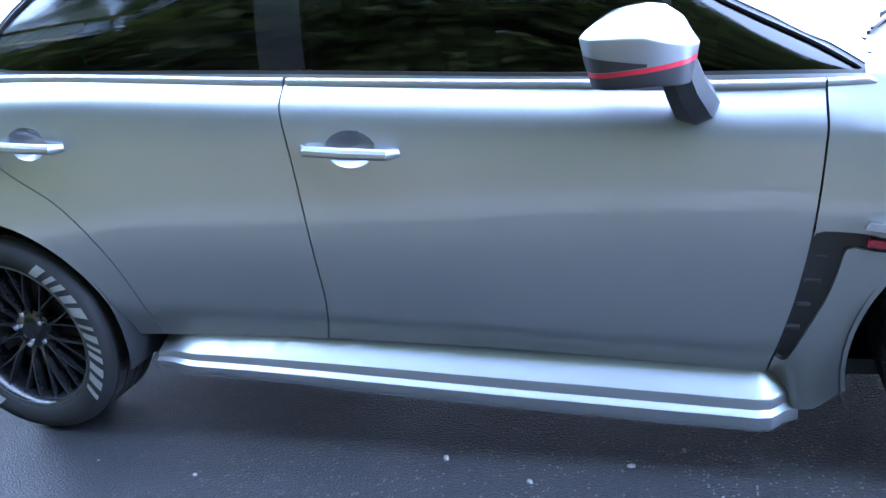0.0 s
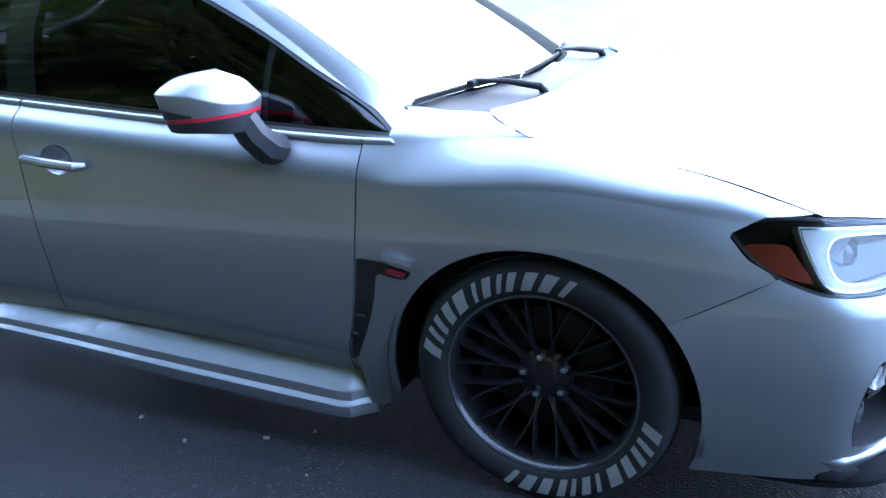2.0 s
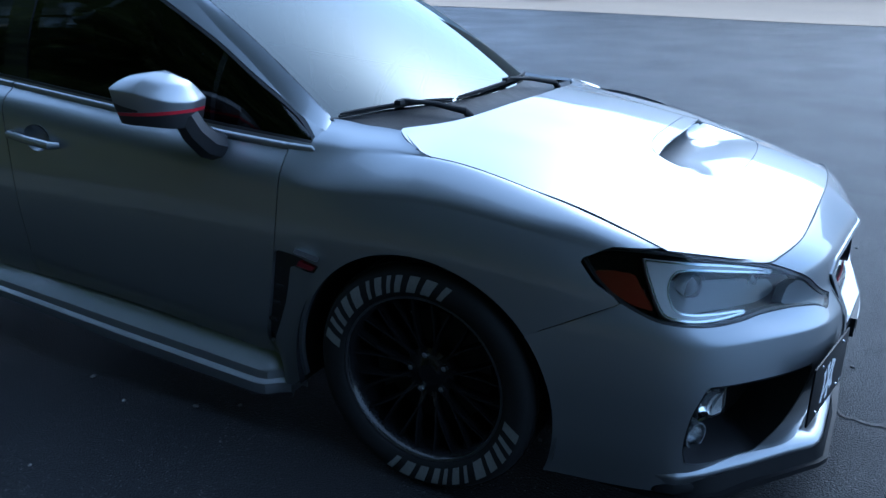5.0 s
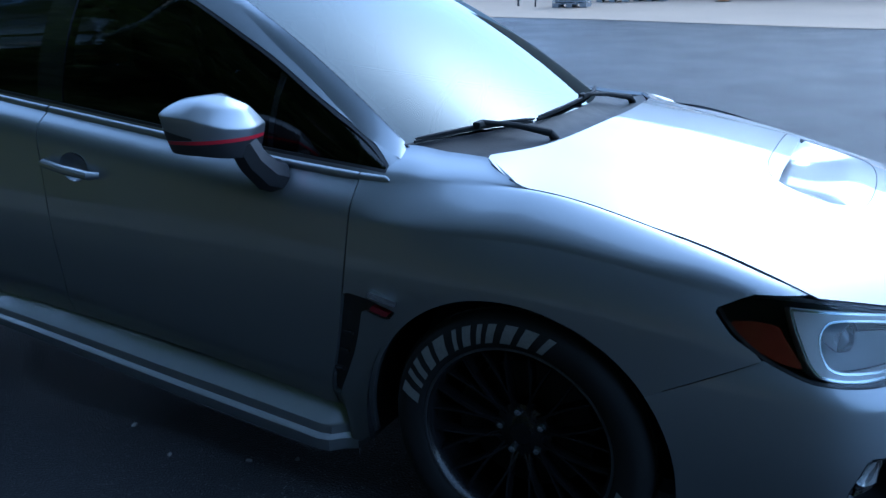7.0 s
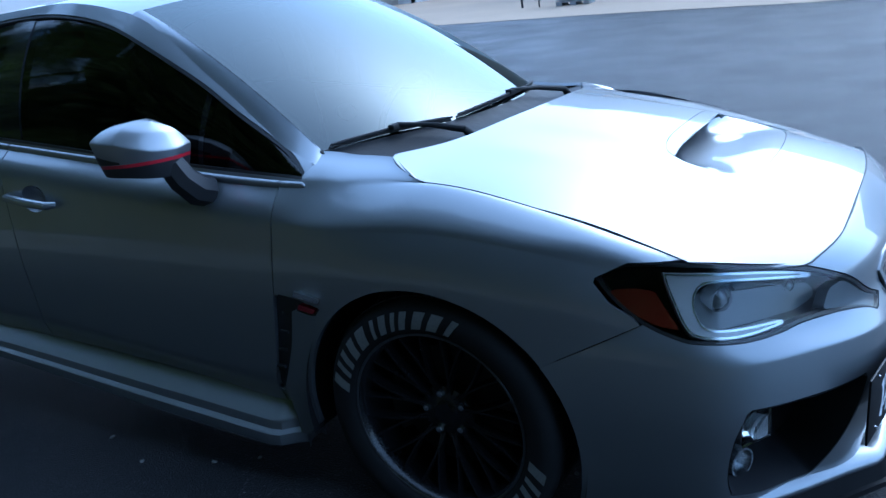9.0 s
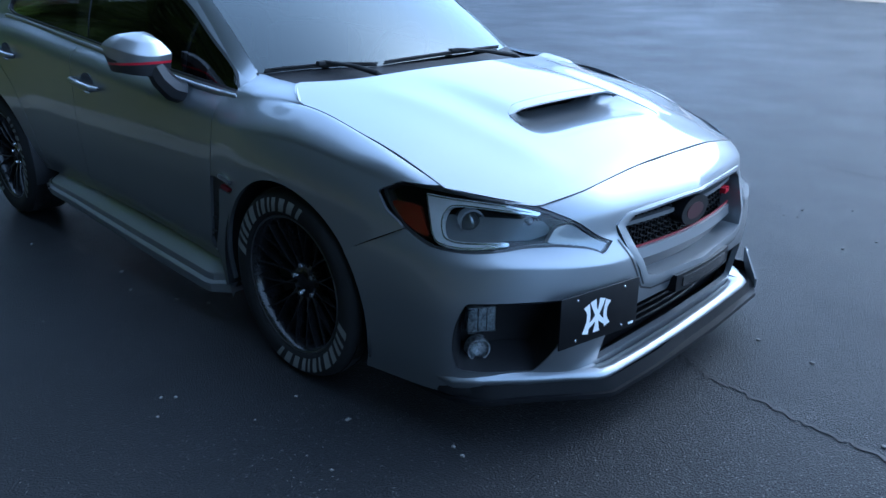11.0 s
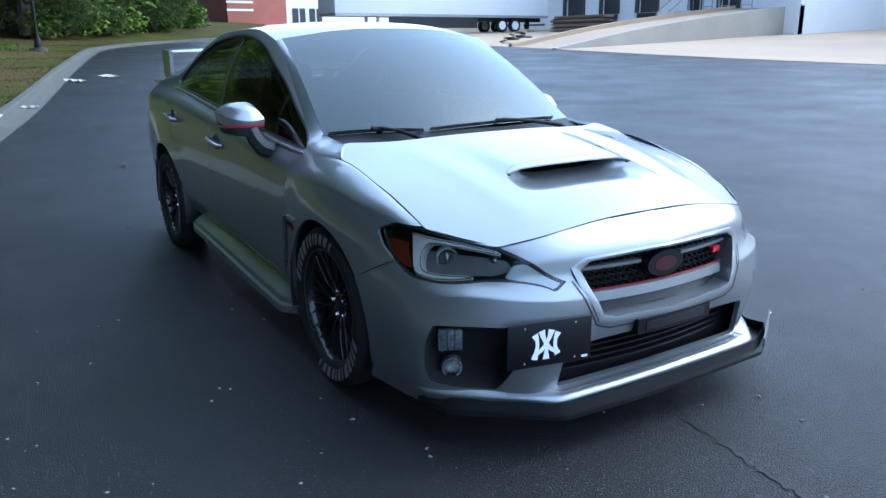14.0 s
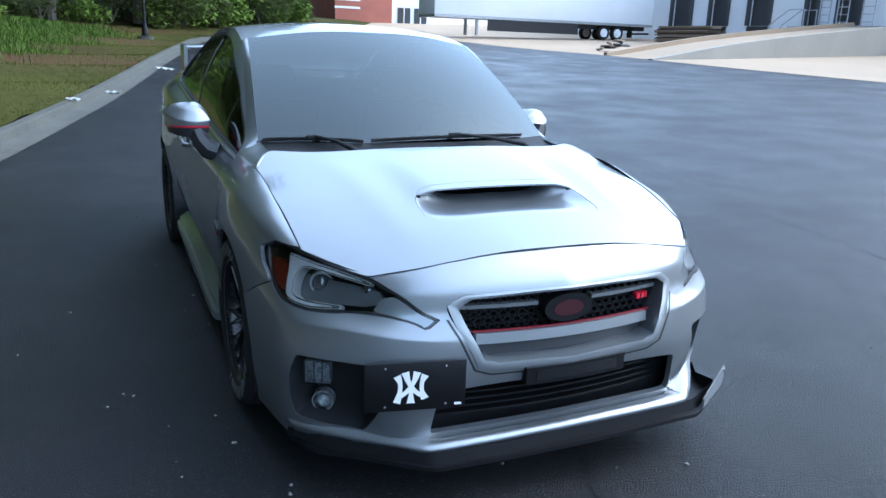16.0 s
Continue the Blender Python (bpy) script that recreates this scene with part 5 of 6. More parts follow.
# wheels
def wheel(x, s, first):
    """A black spoked alloy wheel with white block marks on the tyre. first: the angle at which the marks begin."""
    o = (x, 0, WHEEL_R)
    bm = bmesh.new()
    lathe(bm, [(0.236, s * 0.868), (0.240, s * 0.872), (0.232, s * 0.874), (0.226, s * 0.866), (0.219, s * 0.84), (0.213, s * 0.76), (0.21, s * 0.66), (0.05, s * 0.655)], o, 64)
    rim = part("wheel", bm, WHEEL_BLACK, car, "gloss black multi-spoke alloy wheel")
    # Thin pale ring added to draw the glint on the black rim.
    bm = bmesh.new()
    lathe(bm, [(0.2325, s * 0.8735), (0.2345, s * 0.8755), (0.2385, s * 0.8755), (0.2400, s * 0.8735)], o, 72)
    part("rim_glint", bm, RIM_GLINT, rim, "paler metal ring for the highlight on the rim")
    bm = bmesh.new()
    lathe(bm, [(0.232, s * 0.862), (0.240, s * 0.8745), (0.256, s * 0.884), (0.285, s * 0.8875), (0.308, s * 0.882), (0.321, s * 0.866), (0.3268, s * 0.846), (0.327, s * 0.80), (0.327, s * 0.72), (0.3268, s * 0.68), (0.318, s * 0.655), (0.28, s * 0.642), (0.232, s * 0.652)], o, 72)
    tyre = part("tyre", bm, RUBBER, rim, "black low-profile tyre", sharp=60)
    bm = bmesh.new()
    for k in range(60):
        a = k * math.tau / 60
        for y in (0.70, 0.745, 0.79, 0.835):
            c, n = math.cos(a + y * 2), math.sin(a + y * 2)
            m = Matrix.Translation((x + 0.3275 * c, s * y, WHEEL_R + 0.3275 * n)) @ Matrix.Rotation(-(a + y * 2) + math.pi / 2, 4, "Y")
            box(bm, (-0.014, -0.018, -0.002), (0.014, 0.018, 0.0015), 0, m)
    tagged(part("tread", bm, RUBBER, rim, "tread blocks", False), kind="stuff")
    for start in (first, first - 180):
        at = start
        for wide, slots in ((16, 1), (16, 2), (18, 3), (13, 1), (17, 2), (17, 1)):
            bm = bmesh.new()
            def put(a0, a1, r0, r1):
                n = 5
                rows = []
                for q in range(n + 1):
                    t = q / n
                    ring = []
                    for r in (r0, (r0 + r1) / 2, r1):
                        slant = (r - 0.285) * 90
                        a = radians(at - (a0 + (a1 - a0) * t) * wide - slant)
                        yy = s * (0.8885 - 0.30 * abs(r - 0.285) ** 1.25)
                        ring.append(bm.verts.new((x + r * math.cos(a), yy, WHEEL_R + r * math.sin(a))))
                    rows.append(ring)
                for p0, p1 in zip(rows, rows[1:]):
                    bm.faces.new((p0[0], p1[0], p1[1], p0[1]))
                    bm.faces.new((p0[1], p1[1], p1[2], p0[2]))
            first_bar, second_bar = {1: (0.36, 0.20), 2: (0.24, 0.34), 3: (0.40, 0.14)}[slots]
            put(0.04, 0.04 + first_bar, 0.254, 0.301)
            put(0.86 - second_bar, 0.86, 0.254, 0.301)
            mark = part("tyre_mark", bm, LETTER, tyre, "worn white block mark")
            at -= wide * 1.02
    spin = radians(1)
    for k in range(12):
        for d in (-1, 1):
            a0, a1 = spin + k * math.tau / 12 + d * radians(21), spin + k * math.tau / 12 + d * radians(7.2)
            bm = bmesh.new()
            pts = []
            for t in (0.0, 0.25, 0.5, 0.75, 1.0):
                a, r = a0 + (a1 - a0) * t**0.6, 0.056 + 0.168 * t
                pts.append((x + r * math.cos(a), s * (0.822 + 0.034 * t**0.7), WHEEL_R + r * math.sin(a), r))
            rows = []
            for q, (px, py, pz, r) in enumerate(pts):
                a = math.atan2(pz - WHEEL_R, px - x)
                tx, tz = -math.sin(a), math.cos(a)
                h = 0.0048 - 0.0006 * q / 4
                rows.append([bm.verts.new((px + tx * e * h, py + s * dy, pz + tz * e * h)) for e, dy in ((-1, -0.03), (-1, -0.004), (-0.55, 0.002), (0.55, 0.002), (1, -0.004), (1, -0.03))])
            for p0, p1 in zip(rows, rows[1:]):
                for j in range(6):
                    bm.faces.new((p0[j], p1[j], p1[(j + 1) % 6], p0[(j + 1) % 6]))
            part("spoke", bm, WHEEL_BLACK, rim)
    bm = bmesh.new()
    lathe(bm, [(0.0, s * 0.832), (0.028, s * 0.831), (0.034, s * 0.826), (0.05, s * 0.824), (0.072, s * 0.818), (0.074, s * 0.78)], o, 32)
    part("hub", bm, WHEEL_BLACK, rim, "black wheel hub")
    for k in range(5):
        a = k * math.tau / 5 + 0.5
        bm = bmesh.new()
        lathe(bm, [(0.0, s * 0.832), (0.008, s * 0.831), (0.0105, s * 0.825), (0.0105, s * 0.80)], (x + 0.055 * math.cos(a), 0, WHEEL_R + 0.055 * math.sin(a)), 6)
        part("wheel_nut", bm, CHROME, rim, "steel wheel nut")
    bm = bmesh.new()
    lathe(bm, [(0.06, s * 0.775), (0.165, s * 0.775), (0.165, s * 0.75), (0.06, s * 0.75)], o, 48)
    part("brake_disc", bm, DISC_DARK, rim, "steel brake disc")
    bm = bmesh.new()
    lathe(bm, [(0.115, s * 0.80), (0.178, s * 0.80), (0.182, s * 0.77), (0.182, s * 0.73), (0.115, s * 0.73)], o, 12, radians(140), radians(70))
    part("brake_caliper", bm, RUBBER, rim, "dark brake caliper")
    return rim


for s in (-1, 1):
    wheel(AXLE_F, s, 168)
    wheel(AXLE_R, s, 56)

# show plate on the bumper
plate_at = Matrix.Translation((0.938, -0.512, 0.415)) @ Matrix.Rotation(radians(-12), 4, "Z")
bm = bmesh.new()
box(bm, (-0.003, -0.152, -0.076), (0.002, 0.152, 0.076), 0.0015, plate_at)
plate = part("show_plate", bm, PLATE_BLACK, car, "black plate with a white interlaced emblem")


def on_plate(bm, outline, lift=0.0026, shift=-0.014):
    vs = [bm.verts.new(plate_at @ Vector((lift, y + shift, z))) for y, z in outline]
    bm.faces.new(vs)


bm = bmesh.new()
def stroke(bm, points, lift):
    """A curved band of changing width on the plate: (y, z, half width)."""
    P = rounded([q[:2] for q in points], 6, False)
    wide = np.interp(np.linspace(0, 1, len(P)), np.linspace(0, 1, len(points)), [q[2] for q in points])
    rows = []
    for k, p in enumerate(P):
        d = P[min(k + 1, len(P) - 1)] - P[max(k - 1, 0)]
        d = d / np.linalg.norm(d)
        rows.append([bm.verts.new(plate_at @ Vector((lift, p[0] - d[1] * e * wide[k] - 0.014, p[1] + d[0] * e * wide[k]))) for e in (-1, 1)])
    for p, q in zip(rows, rows[1:]):
        bm.faces.new((p[0], p[1], q[1], q[0]))


for k, run in enumerate(([(-0.042, -0.050, 0.012), (-0.033, -0.014, 0.0065), (-0.033, 0.014, 0.0065), (-0.042, 0.036, 0.012)],
                         [(0.042, 0.036, 0.012), (0.033, 0.014, 0.0065), (0.033, -0.014, 0.0065), (0.042, -0.040, 0.012)],
                         [(-0.018, 0.047, 0.012), (-0.008, 0.016, 0.007), (0.012, -0.014, 0.007), (0.034, -0.030, 0.007)],
                         [(0.018, 0.047, 0.012), (0.008, 0.016, 0.007), (-0.012, -0.014, 0.007), (-0.034, -0.030, 0.007)],
                         [(0.0, 0.0, 0.0065), (0.0, -0.026, 0.0065), (0.0, -0.052, 0.013)])):
    stroke(bm, run, 0.0026 + 0.0003 * k)
part("plate_emblem", bm, WHITE_MARK, plate, "white interlaced emblem", False)
bm = bmesh.new()
on_plate(bm, [(0.118, -0.066), (0.140, -0.066), (0.140, -0.058), (0.118, -0.058)], shift=0.0)
part("plate_sticker", bm, WHITE_MARK, plate, "tiny white sticker", False)
for y, z in ((-0.091, 0.0605), (0.091, 0.0605), (-0.091, -0.0605), (0.091, -0.0605)):
    bm = bmesh.new()
    lathe(bm, [(0.0, -0.003), (0.003, -0.0025), (0.0042, 0.0), (0.0042, 0.002)], (0, 0, 0), 10)
    for q in bm.verts:
        q.co = plate_at @ Matrix.Translation((0.002, y, z)) @ Matrix.Rotation(radians(90), 4, "Z") @ q.co
    part("plate_screw", bm, CHROME, plate, "small steel screw")

# ---- the place ----
def rise(x, y):
    """The lot lies flat round the car and climbs gently away from it."""
    d = np.hypot(np.asarray(x, float) - 0.5, np.asarray(y, float) + 1.0)
    t = np.maximum(d - 5.5, 0)
    return 0.042 * (np.sqrt(t * t + 9) - 3)


def height(x, y):
    return float(rise(x, y))


def kerb_y(x):
    """The kerb's line along the lot, bending away at the far end."""
    return glide([-200, -70, -50, -42, -38.8, -35, -32.3, -30, -21.6, -12, -8.7, 0, 10, 30, 200], [90, 24, 17.5, 10.9, 7.4, 4.5, 3.3, 2.75, 0.95, -0.95, -1.7, -3.6, -5.7, -9.5, -42], x)


def edge_y(x):
    """Where the asphalt ends at the concrete apron."""
    return glide([-200, -34, -25, -8, 1, 8, 30, 200], [17, 18.6, 20.2, 20.2, 18.2, 17.0, 15, 10], x)


def band_sheet(name, mat, xs, low, high, rows, lift, label, bump=None):
    """A strip of ground between two lines y = low(x) and y = high(x)."""
    xs = np.asarray(xs, float)
    verts, faces = [], []
    for t in np.linspace(0, 1, rows + 1) if np.isscalar(rows) else rows:
        y = low(xs) + (high(xs) - low(xs)) * t
        z = rise(xs, y) + lift + (bump(xs, y, t) if bump else 0)
        verts += [tuple(q) for q in np.stack([xs, y, z], 1)]
    n = len(xs)
    for r in range(len(verts) // n - 1):
        faces += [(r * n + k, r * n + k + 1, (r + 1) * n + k + 1, (r + 1) * n + k) for k in range(n - 1)]
    return tagged(link(name, verts, faces, mat, None, label), kind="structure")


FAR = np.array([-700, -400, -250, -160, -110, -85])
XS = np.concatenate([FAR, span(-70, 60, 1.0), -FAR[::-1]])
X, Y = np.meshgrid(XS, XS, indexing="ij")
n = len(XS)
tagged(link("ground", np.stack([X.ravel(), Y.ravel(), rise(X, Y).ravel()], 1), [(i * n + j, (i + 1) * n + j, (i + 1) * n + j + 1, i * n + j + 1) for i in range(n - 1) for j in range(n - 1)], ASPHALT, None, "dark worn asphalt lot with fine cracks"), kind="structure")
LX = np.concatenate([[-180, -120, -90], span(-70, 60, 1.0), [90, 150]])
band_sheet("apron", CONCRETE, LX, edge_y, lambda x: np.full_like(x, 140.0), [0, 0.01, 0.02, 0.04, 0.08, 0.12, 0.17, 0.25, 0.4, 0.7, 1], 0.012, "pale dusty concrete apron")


def verge_bump(x, y, t):
    return 0.10 + 0.9 * np.clip(t * 6, 0, 1) ** 1.5 * 0.9 + 0.15 * np.sin(x * 0.35) * np.clip(t * 6, 0, 1) + 0.06 * np.sin(x * 1.7 + y)


band_sheet("verge", GRASS_SOIL, LX, lambda x: kerb_y(x) - 0.52, lambda x: np.full_like(x, -60.0) + np.minimum(kerb_y(x), 0), [0, 0.006, 0.015, 0.03, 0.05, 0.08, 0.12, 0.17, 0.25, 0.5, 1], 0.0, "rough grass verge rising to the woods", verge_bump)

# kerb and gutter, one cast length after another
kerb = tagged(new("kerb"), "worn concrete kerb with a shallow gutter", kind="structure")
x = 8.0
while x > -62:
    step_x = 3.0
    a, b = x - 0.008, x - step_x + 0.008
    verts = []
    for q in np.linspace(a, b, 5):
        y0 = float(kerb_y(np.array(q)))
        for dy, dz in ((0.0, 0.006), (-0.30, 0.012), (-0.32, 0.02), (-0.345, 0.12), (-0.37, 0.135), (-0.50, 0.135), (-0.52, 0.12), (-0.52, -0.1)):
            verts.append((q, y0 + dy, height(q, y0 + dy) + dz))
    faces = [(r * 8 + k, r * 8 + k + 1, r * 8 + 9 + k, r * 8 + 8 + k) for r in range(4) for k in range(7)]
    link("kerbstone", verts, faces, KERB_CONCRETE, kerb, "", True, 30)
    x -= step_x

# ---- woods ----
def leafy(rng, centre, radius, count, size, flat=0.75):
    """Loose leaves in a clump: small folded blades on a rough ball."""
    verts, faces = [], []
    for _ in range(count):
        d = Vector((rng.gauss(0, 1), rng.gauss(0, 1), rng.gauss(0, 1) * flat)).normalized()
        p = Vector(centre) + d * radius * (0.35 + 0.65 * rng.random() ** 0.5)
        a = Vector((rng.gauss(0, 1), rng.gauss(0, 1), rng.gauss(0, 0.6))).normalized()
        b = a.cross(Vector((rng.gauss(0, 1), rng.gauss(0, 1), rng.gauss(0, 1)))).normalized()
        s = size * rng.uniform(0.6, 1.4)
        k = len(verts)
        c = a.cross(b) * s * 0.18
        verts += [p - a * s, p + b * s * 0.45 + c, p + a * s, p - b * s * 0.45 + c]
        faces += [(k, k + 1, k + 2), (k, k + 2, k + 3)]
    return verts, faces


def make_tree(seed, tall, wide, dense, mat, label):
    rng = random.Random(seed)
    t = thing("tree", label, "tree", group="trees of the wood edge")
    bm = bmesh.new()
    lean = (rng.uniform(-0.4, 0.4), rng.uniform(-0.4, 0.4))
    axis = [(lean[0] * (h / tall) ** 2 + 0.1 * math.sin(h), lean[1] * (h / tall) ** 2 + 0.1 * math.cos(h * 1.3), h) for h in np.linspace(-0.3, tall * 0.92, 9)]
    r0 = tall * 0.016
    tube(bm, axis, [r0 * (1.25 - 0.13 * k) for k in range(9)], 8)
    tips = []
    for k in range(16):
        h = tall * (0.14 + 0.76 * k / 16)
        i = min(int((h + 0.3) / (tall * 0.92 + 0.3) * 8), 7)
        base = Vector(axis[i])
        a, out = rng.uniform(0, math.tau), wide * (1.05 - 0.65 * k / 16) * rng.uniform(0.6, 1.0)
        end = base + Vector((math.cos(a) * out, math.sin(a) * out, out * rng.uniform(0.15, 0.6)))
        mid = (base + end) / 2 + Vector((0, 0, -0.1 * out))
        tube(bm, [base, mid, end], [r0 * 0.32, r0 * 0.2, r0 * 0.07], 5)
        tips += [end, mid * 0.35 + end * 0.65, mid]
    part("trunk", bm, BARK, t, "grey-brown trunk with bare lower limbs")
    verts, faces = [], []
    for p in tips + [Vector(axis[-1])]:
        v, f = leafy(rng, p, wide * rng.uniform(0.26, 0.42), dense, 0.19)
        faces += [tuple(i + len(verts) for i in q) for q in f]
        verts += v
    tagged(link("crown", verts, faces, mat, t, "uneven green crown", False), kind="stuff")
    return t


def make_shrub(seed, wide, mat, label):
    rng = random.Random(seed)
    verts, faces = [], []
    for _ in range(7):
        v, f = leafy(rng, (rng.uniform(-wide, wide), rng.uniform(-wide, wide) * 0.6, rng.uniform(0.25, 0.9) * wide * 0.7), wide * 0.55, 130, 0.11, 0.9)
        faces += [tuple(i + len(verts) for i in q) for q in f]
        verts += v
    t = thing("shrub", label, "shrub", group="undergrowth shrubs")
    bm = bmesh.new()
    for k in range(4):
        a = k * 1.7
        tube(bm, [(0, 0, -0.1), (0.3 * wide * math.cos(a), 0.3 * wide * math.sin(a), wide * 0.5), (0.5 * wide * math.cos(a), 0.5 * wide * math.sin(a), wide * 0.9)], [0.03, 0.02, 0.008], 5)
    part("stem", bm, BARK, t)
    tagged(link("foliage", verts, faces, mat, t, "dense small leaves", False), kind="stuff")
    return t


LEAF_BRIGHT = material("leaf_bright", (0.13, 0.185, 0.030), 0.75, 0, 0, (0.5, 3), None, 0.45, 0.12)
kinds = [make_tree(11, 16.0, 3.6, 115, LEAF_DARK, "tall dark-leaved tree at the wood edge"), make_tree(12, 13.0, 3.2, 115, LEAF, "mid-height green tree at the wood edge"),
         make_tree(13, 18.0, 3.6, 110, LEAF, "tall slender green tree at the wood edge"), make_tree(14, 9.0, 2.8, 115, LEAF_BRIGHT, "young light-green tree at the wood edge")]
shrubs = [make_shrub(21, 1.1, LEAF_BRIGHT, "low bright green shrub below the trees"), make_shrub(22, 1.4, LEAF, "dense dark green shrub below the trees")]
rng = random.Random(5)


def wood_y(x):
    return float(glide([-200, -90, -66, -48, -42, -38, -35, -20, 0, 30, 80], [60, 19, 12.5, 8.0, 3.6, -0.6, -5.0, -9.8, -11.5, -16, -30], np.array(x)))


spots = []
for row, (off, gap) in enumerate(((0.0, 2.6), (2.4, 2.8), (5.2, 3.2), (9.0, 3.6))):
    x = -91.0 + row * 1.3
    while x < 14:
        spots.append((x + rng.uniform(-0.9, 0.9), wood_y(x) - off + rng.uniform(-0.9, 0.9), row))
        x += gap * rng.uniform(0.8, 1.25)
for k, (x, y, row) in enumerate(spots):
    src = kinds[rng.randrange(4)] if row else kinds[(1, 3, 0, 1, 3)[rng.randrange(5)]]
    # Unseen trees beside the car take a dark kind to darken its reflections.
    if src is kinds[3] and x > -15:
        src = kinds[0]
    z = height(x, y) + 0.75
    if k < 4:
        src = kinds[k]
        src.matrix_basis = pose(x, y, z, 0, 0, rng.uniform(0, 360))
    else:
        m = copy_thing(src, pose(x, y, z, 0, 0, rng.uniform(0, 360)))
        s = rng.uniform(1.25, 1.7) if row else rng.uniform(0.8, 1.25)
        # Those out-of-view trees are also enlarged to block sky light from the car.
        s *= 1.3 if x > -16 else 1.0
        m.scale = (s, s, s * rng.uniform(0.9, 1.15))
x, k = -90.0, 0
while x < 14:
    y = wood_y(x) + rng.uniform(0.3, 2.2)
    # Unseen shrubs beside the car stay dark for the same reflections.
    src = shrubs[k % 2 if x < -14 else 1]
    at = pose(x, y, height(x, y) + 0.62, 0, 0, rng.uniform(0, 360))
    if k < 2:
        src.matrix_basis = at
    else:
        m = copy_thing(src, at)
        s = rng.uniform(0.7, 1.5)
        m.scale = (s, s, s)
    k += 1
    x += rng.uniform(0.9, 1.6)

# grass blades on the verge
g = np.random.RandomState(7)
verts, faces = [], []
for _ in range(42000):
    x = 6 - 46 * g.rand() ** 0.8
    y = float(kerb_y(np.array(x))) - 0.54 - 6.5 * g.rand() ** 1.3
    t = (float(kerb_y(np.array(x))) - 0.52 - y) / (float(kerb_y(np.array(x))) - 0.52 + 60 - min(float(kerb_y(np.array(x))), 0))
    z = height(x, y) + float(verge_bump(np.array(x), np.array(y), t))
    a, h, w = g.rand() * math.tau, 0.025 + 0.045 * g.rand(), 0.007
    dx, dy, lx, ly = w * math.cos(a), w * math.sin(a), 0.06 * (g.rand() - 0.5), 0.06 * (g.rand() - 0.5)
    k = len(verts)
    verts += [(x - dx, y - dy, z - 0.02), (x + dx, y + dy, z - 0.02), (x + lx, y + ly, z + h)]
    faces.append((k, k + 1, k + 2))
GRASS_BLADE = material("grass_blade", (0.072, 0.083, 0.015), 0.9, 0, 0, (0.4, 5), None, 0.45, 0.05)
tagged(link("grass", verts, faces, GRASS_BLADE, None, "short uneven grass on the verge", False), "", "grass", kind="stuff")

verts, faces = [], []
for _ in range(14000):
    x = -15.5 - 17 * g.rand() ** 0.7
    near = float(kerb_y(np.array(x)))
    y = near - 2.5 - 5.0 * g.rand() ** 0.5 - 0.5 * math.sin(x * 1.3)
    t = (near - 0.52 - y) / (near - 0.52 + 60 - min(near, 0))
    z = height(x, y) + float(verge_bump(np.array(x), np.array(y), t))
    a, h, w = g.rand() * math.tau, 0.06 + 0.26 * g.rand() ** 1.6, 0.012
    dx, dy, lx, ly = w * math.cos(a), w * math.sin(a), 0.22 * (g.rand() - 0.5), 0.22 * (g.rand() - 0.5)
    k = len(verts)
    verts += [(x - dx, y - dy, z - 0.02), (x + dx, y + dy, z - 0.02), (x + lx * 0.4 + dx * 0.8, y + ly * 0.4 + dy * 0.8, z + h * 0.65), (x + lx, y + ly, z + h)]
    faces += [(k, k + 1, k + 2), (k, k + 2, k + 3)]
TALL_GRASS = material("tall_grass", (0.072, 0.112, 0.018), 0.85, 0, 0, (0.5, 5), None, 0.45, 0.08)
tagged(link("tall_grass", verts, faces, TALL_GRASS, None, "bright green tall grass below the trees", False), "", "grass", kind="stuff")

# ---- lamp post ----
def on_ground(x, y, lift=0.0):
    return (x, y, height(x, y) + lift)


post = thing("lamp_post", "slim black steel lamp post on the grass verge", "lamp post", on_ground(-29.6, 0.82, 0.25))
bm = bmesh.new()
lathe(bm, [(0.0, 0.0), (0.20, 0.0), (0.20, 0.06), (0.13, 0.10), (0.11, 0.35), (0.075, 0.42), (0.055, 0.6), (0.045, 4.2), (0.0, 4.2)], (0, 0, 0), 16)
for q in bm.verts:
    q.co = Vector((q.co.x, q.co.z, q.co.y))
part("column", bm, SPLITTER, post)
bm = bmesh.new()
lathe(bm, [(0.0, 4.9), (0.06, 4.85), (0.24, 4.55), (0.22, 4.5), (0.14, 4.2), (0.0, 4.2)], (0, 0, 0), 16)
for q in bm.verts:
    q.co = Vector((q.co.x, q.co.z, q.co.y))
part("lantern", bm, DARK_METAL, post, "dark lantern head")
bm = bmesh.new()
lathe(bm, [(0.0, 0.05), (0.30, 0.05), (0.30, -0.30), (0.0, -0.30)], (0, 0, 0), 16)
for q in bm.verts:
    q.co = Vector((q.co.x, q.co.z, q.co.y))
part("footing", bm, KERB_CONCRETE, post, "round concrete footing")

# ---- loading dock ----
dock = thing("dock_building", "white loading dock building with dark door bays", "building", (0, 38.0, 2.2))


def block(name, lo, hi, mat, parent, label="", bevel=0.0):
    bm = bmesh.new()
    box(bm, lo, hi, bevel)
    return part(name, bm, mat, parent, label)


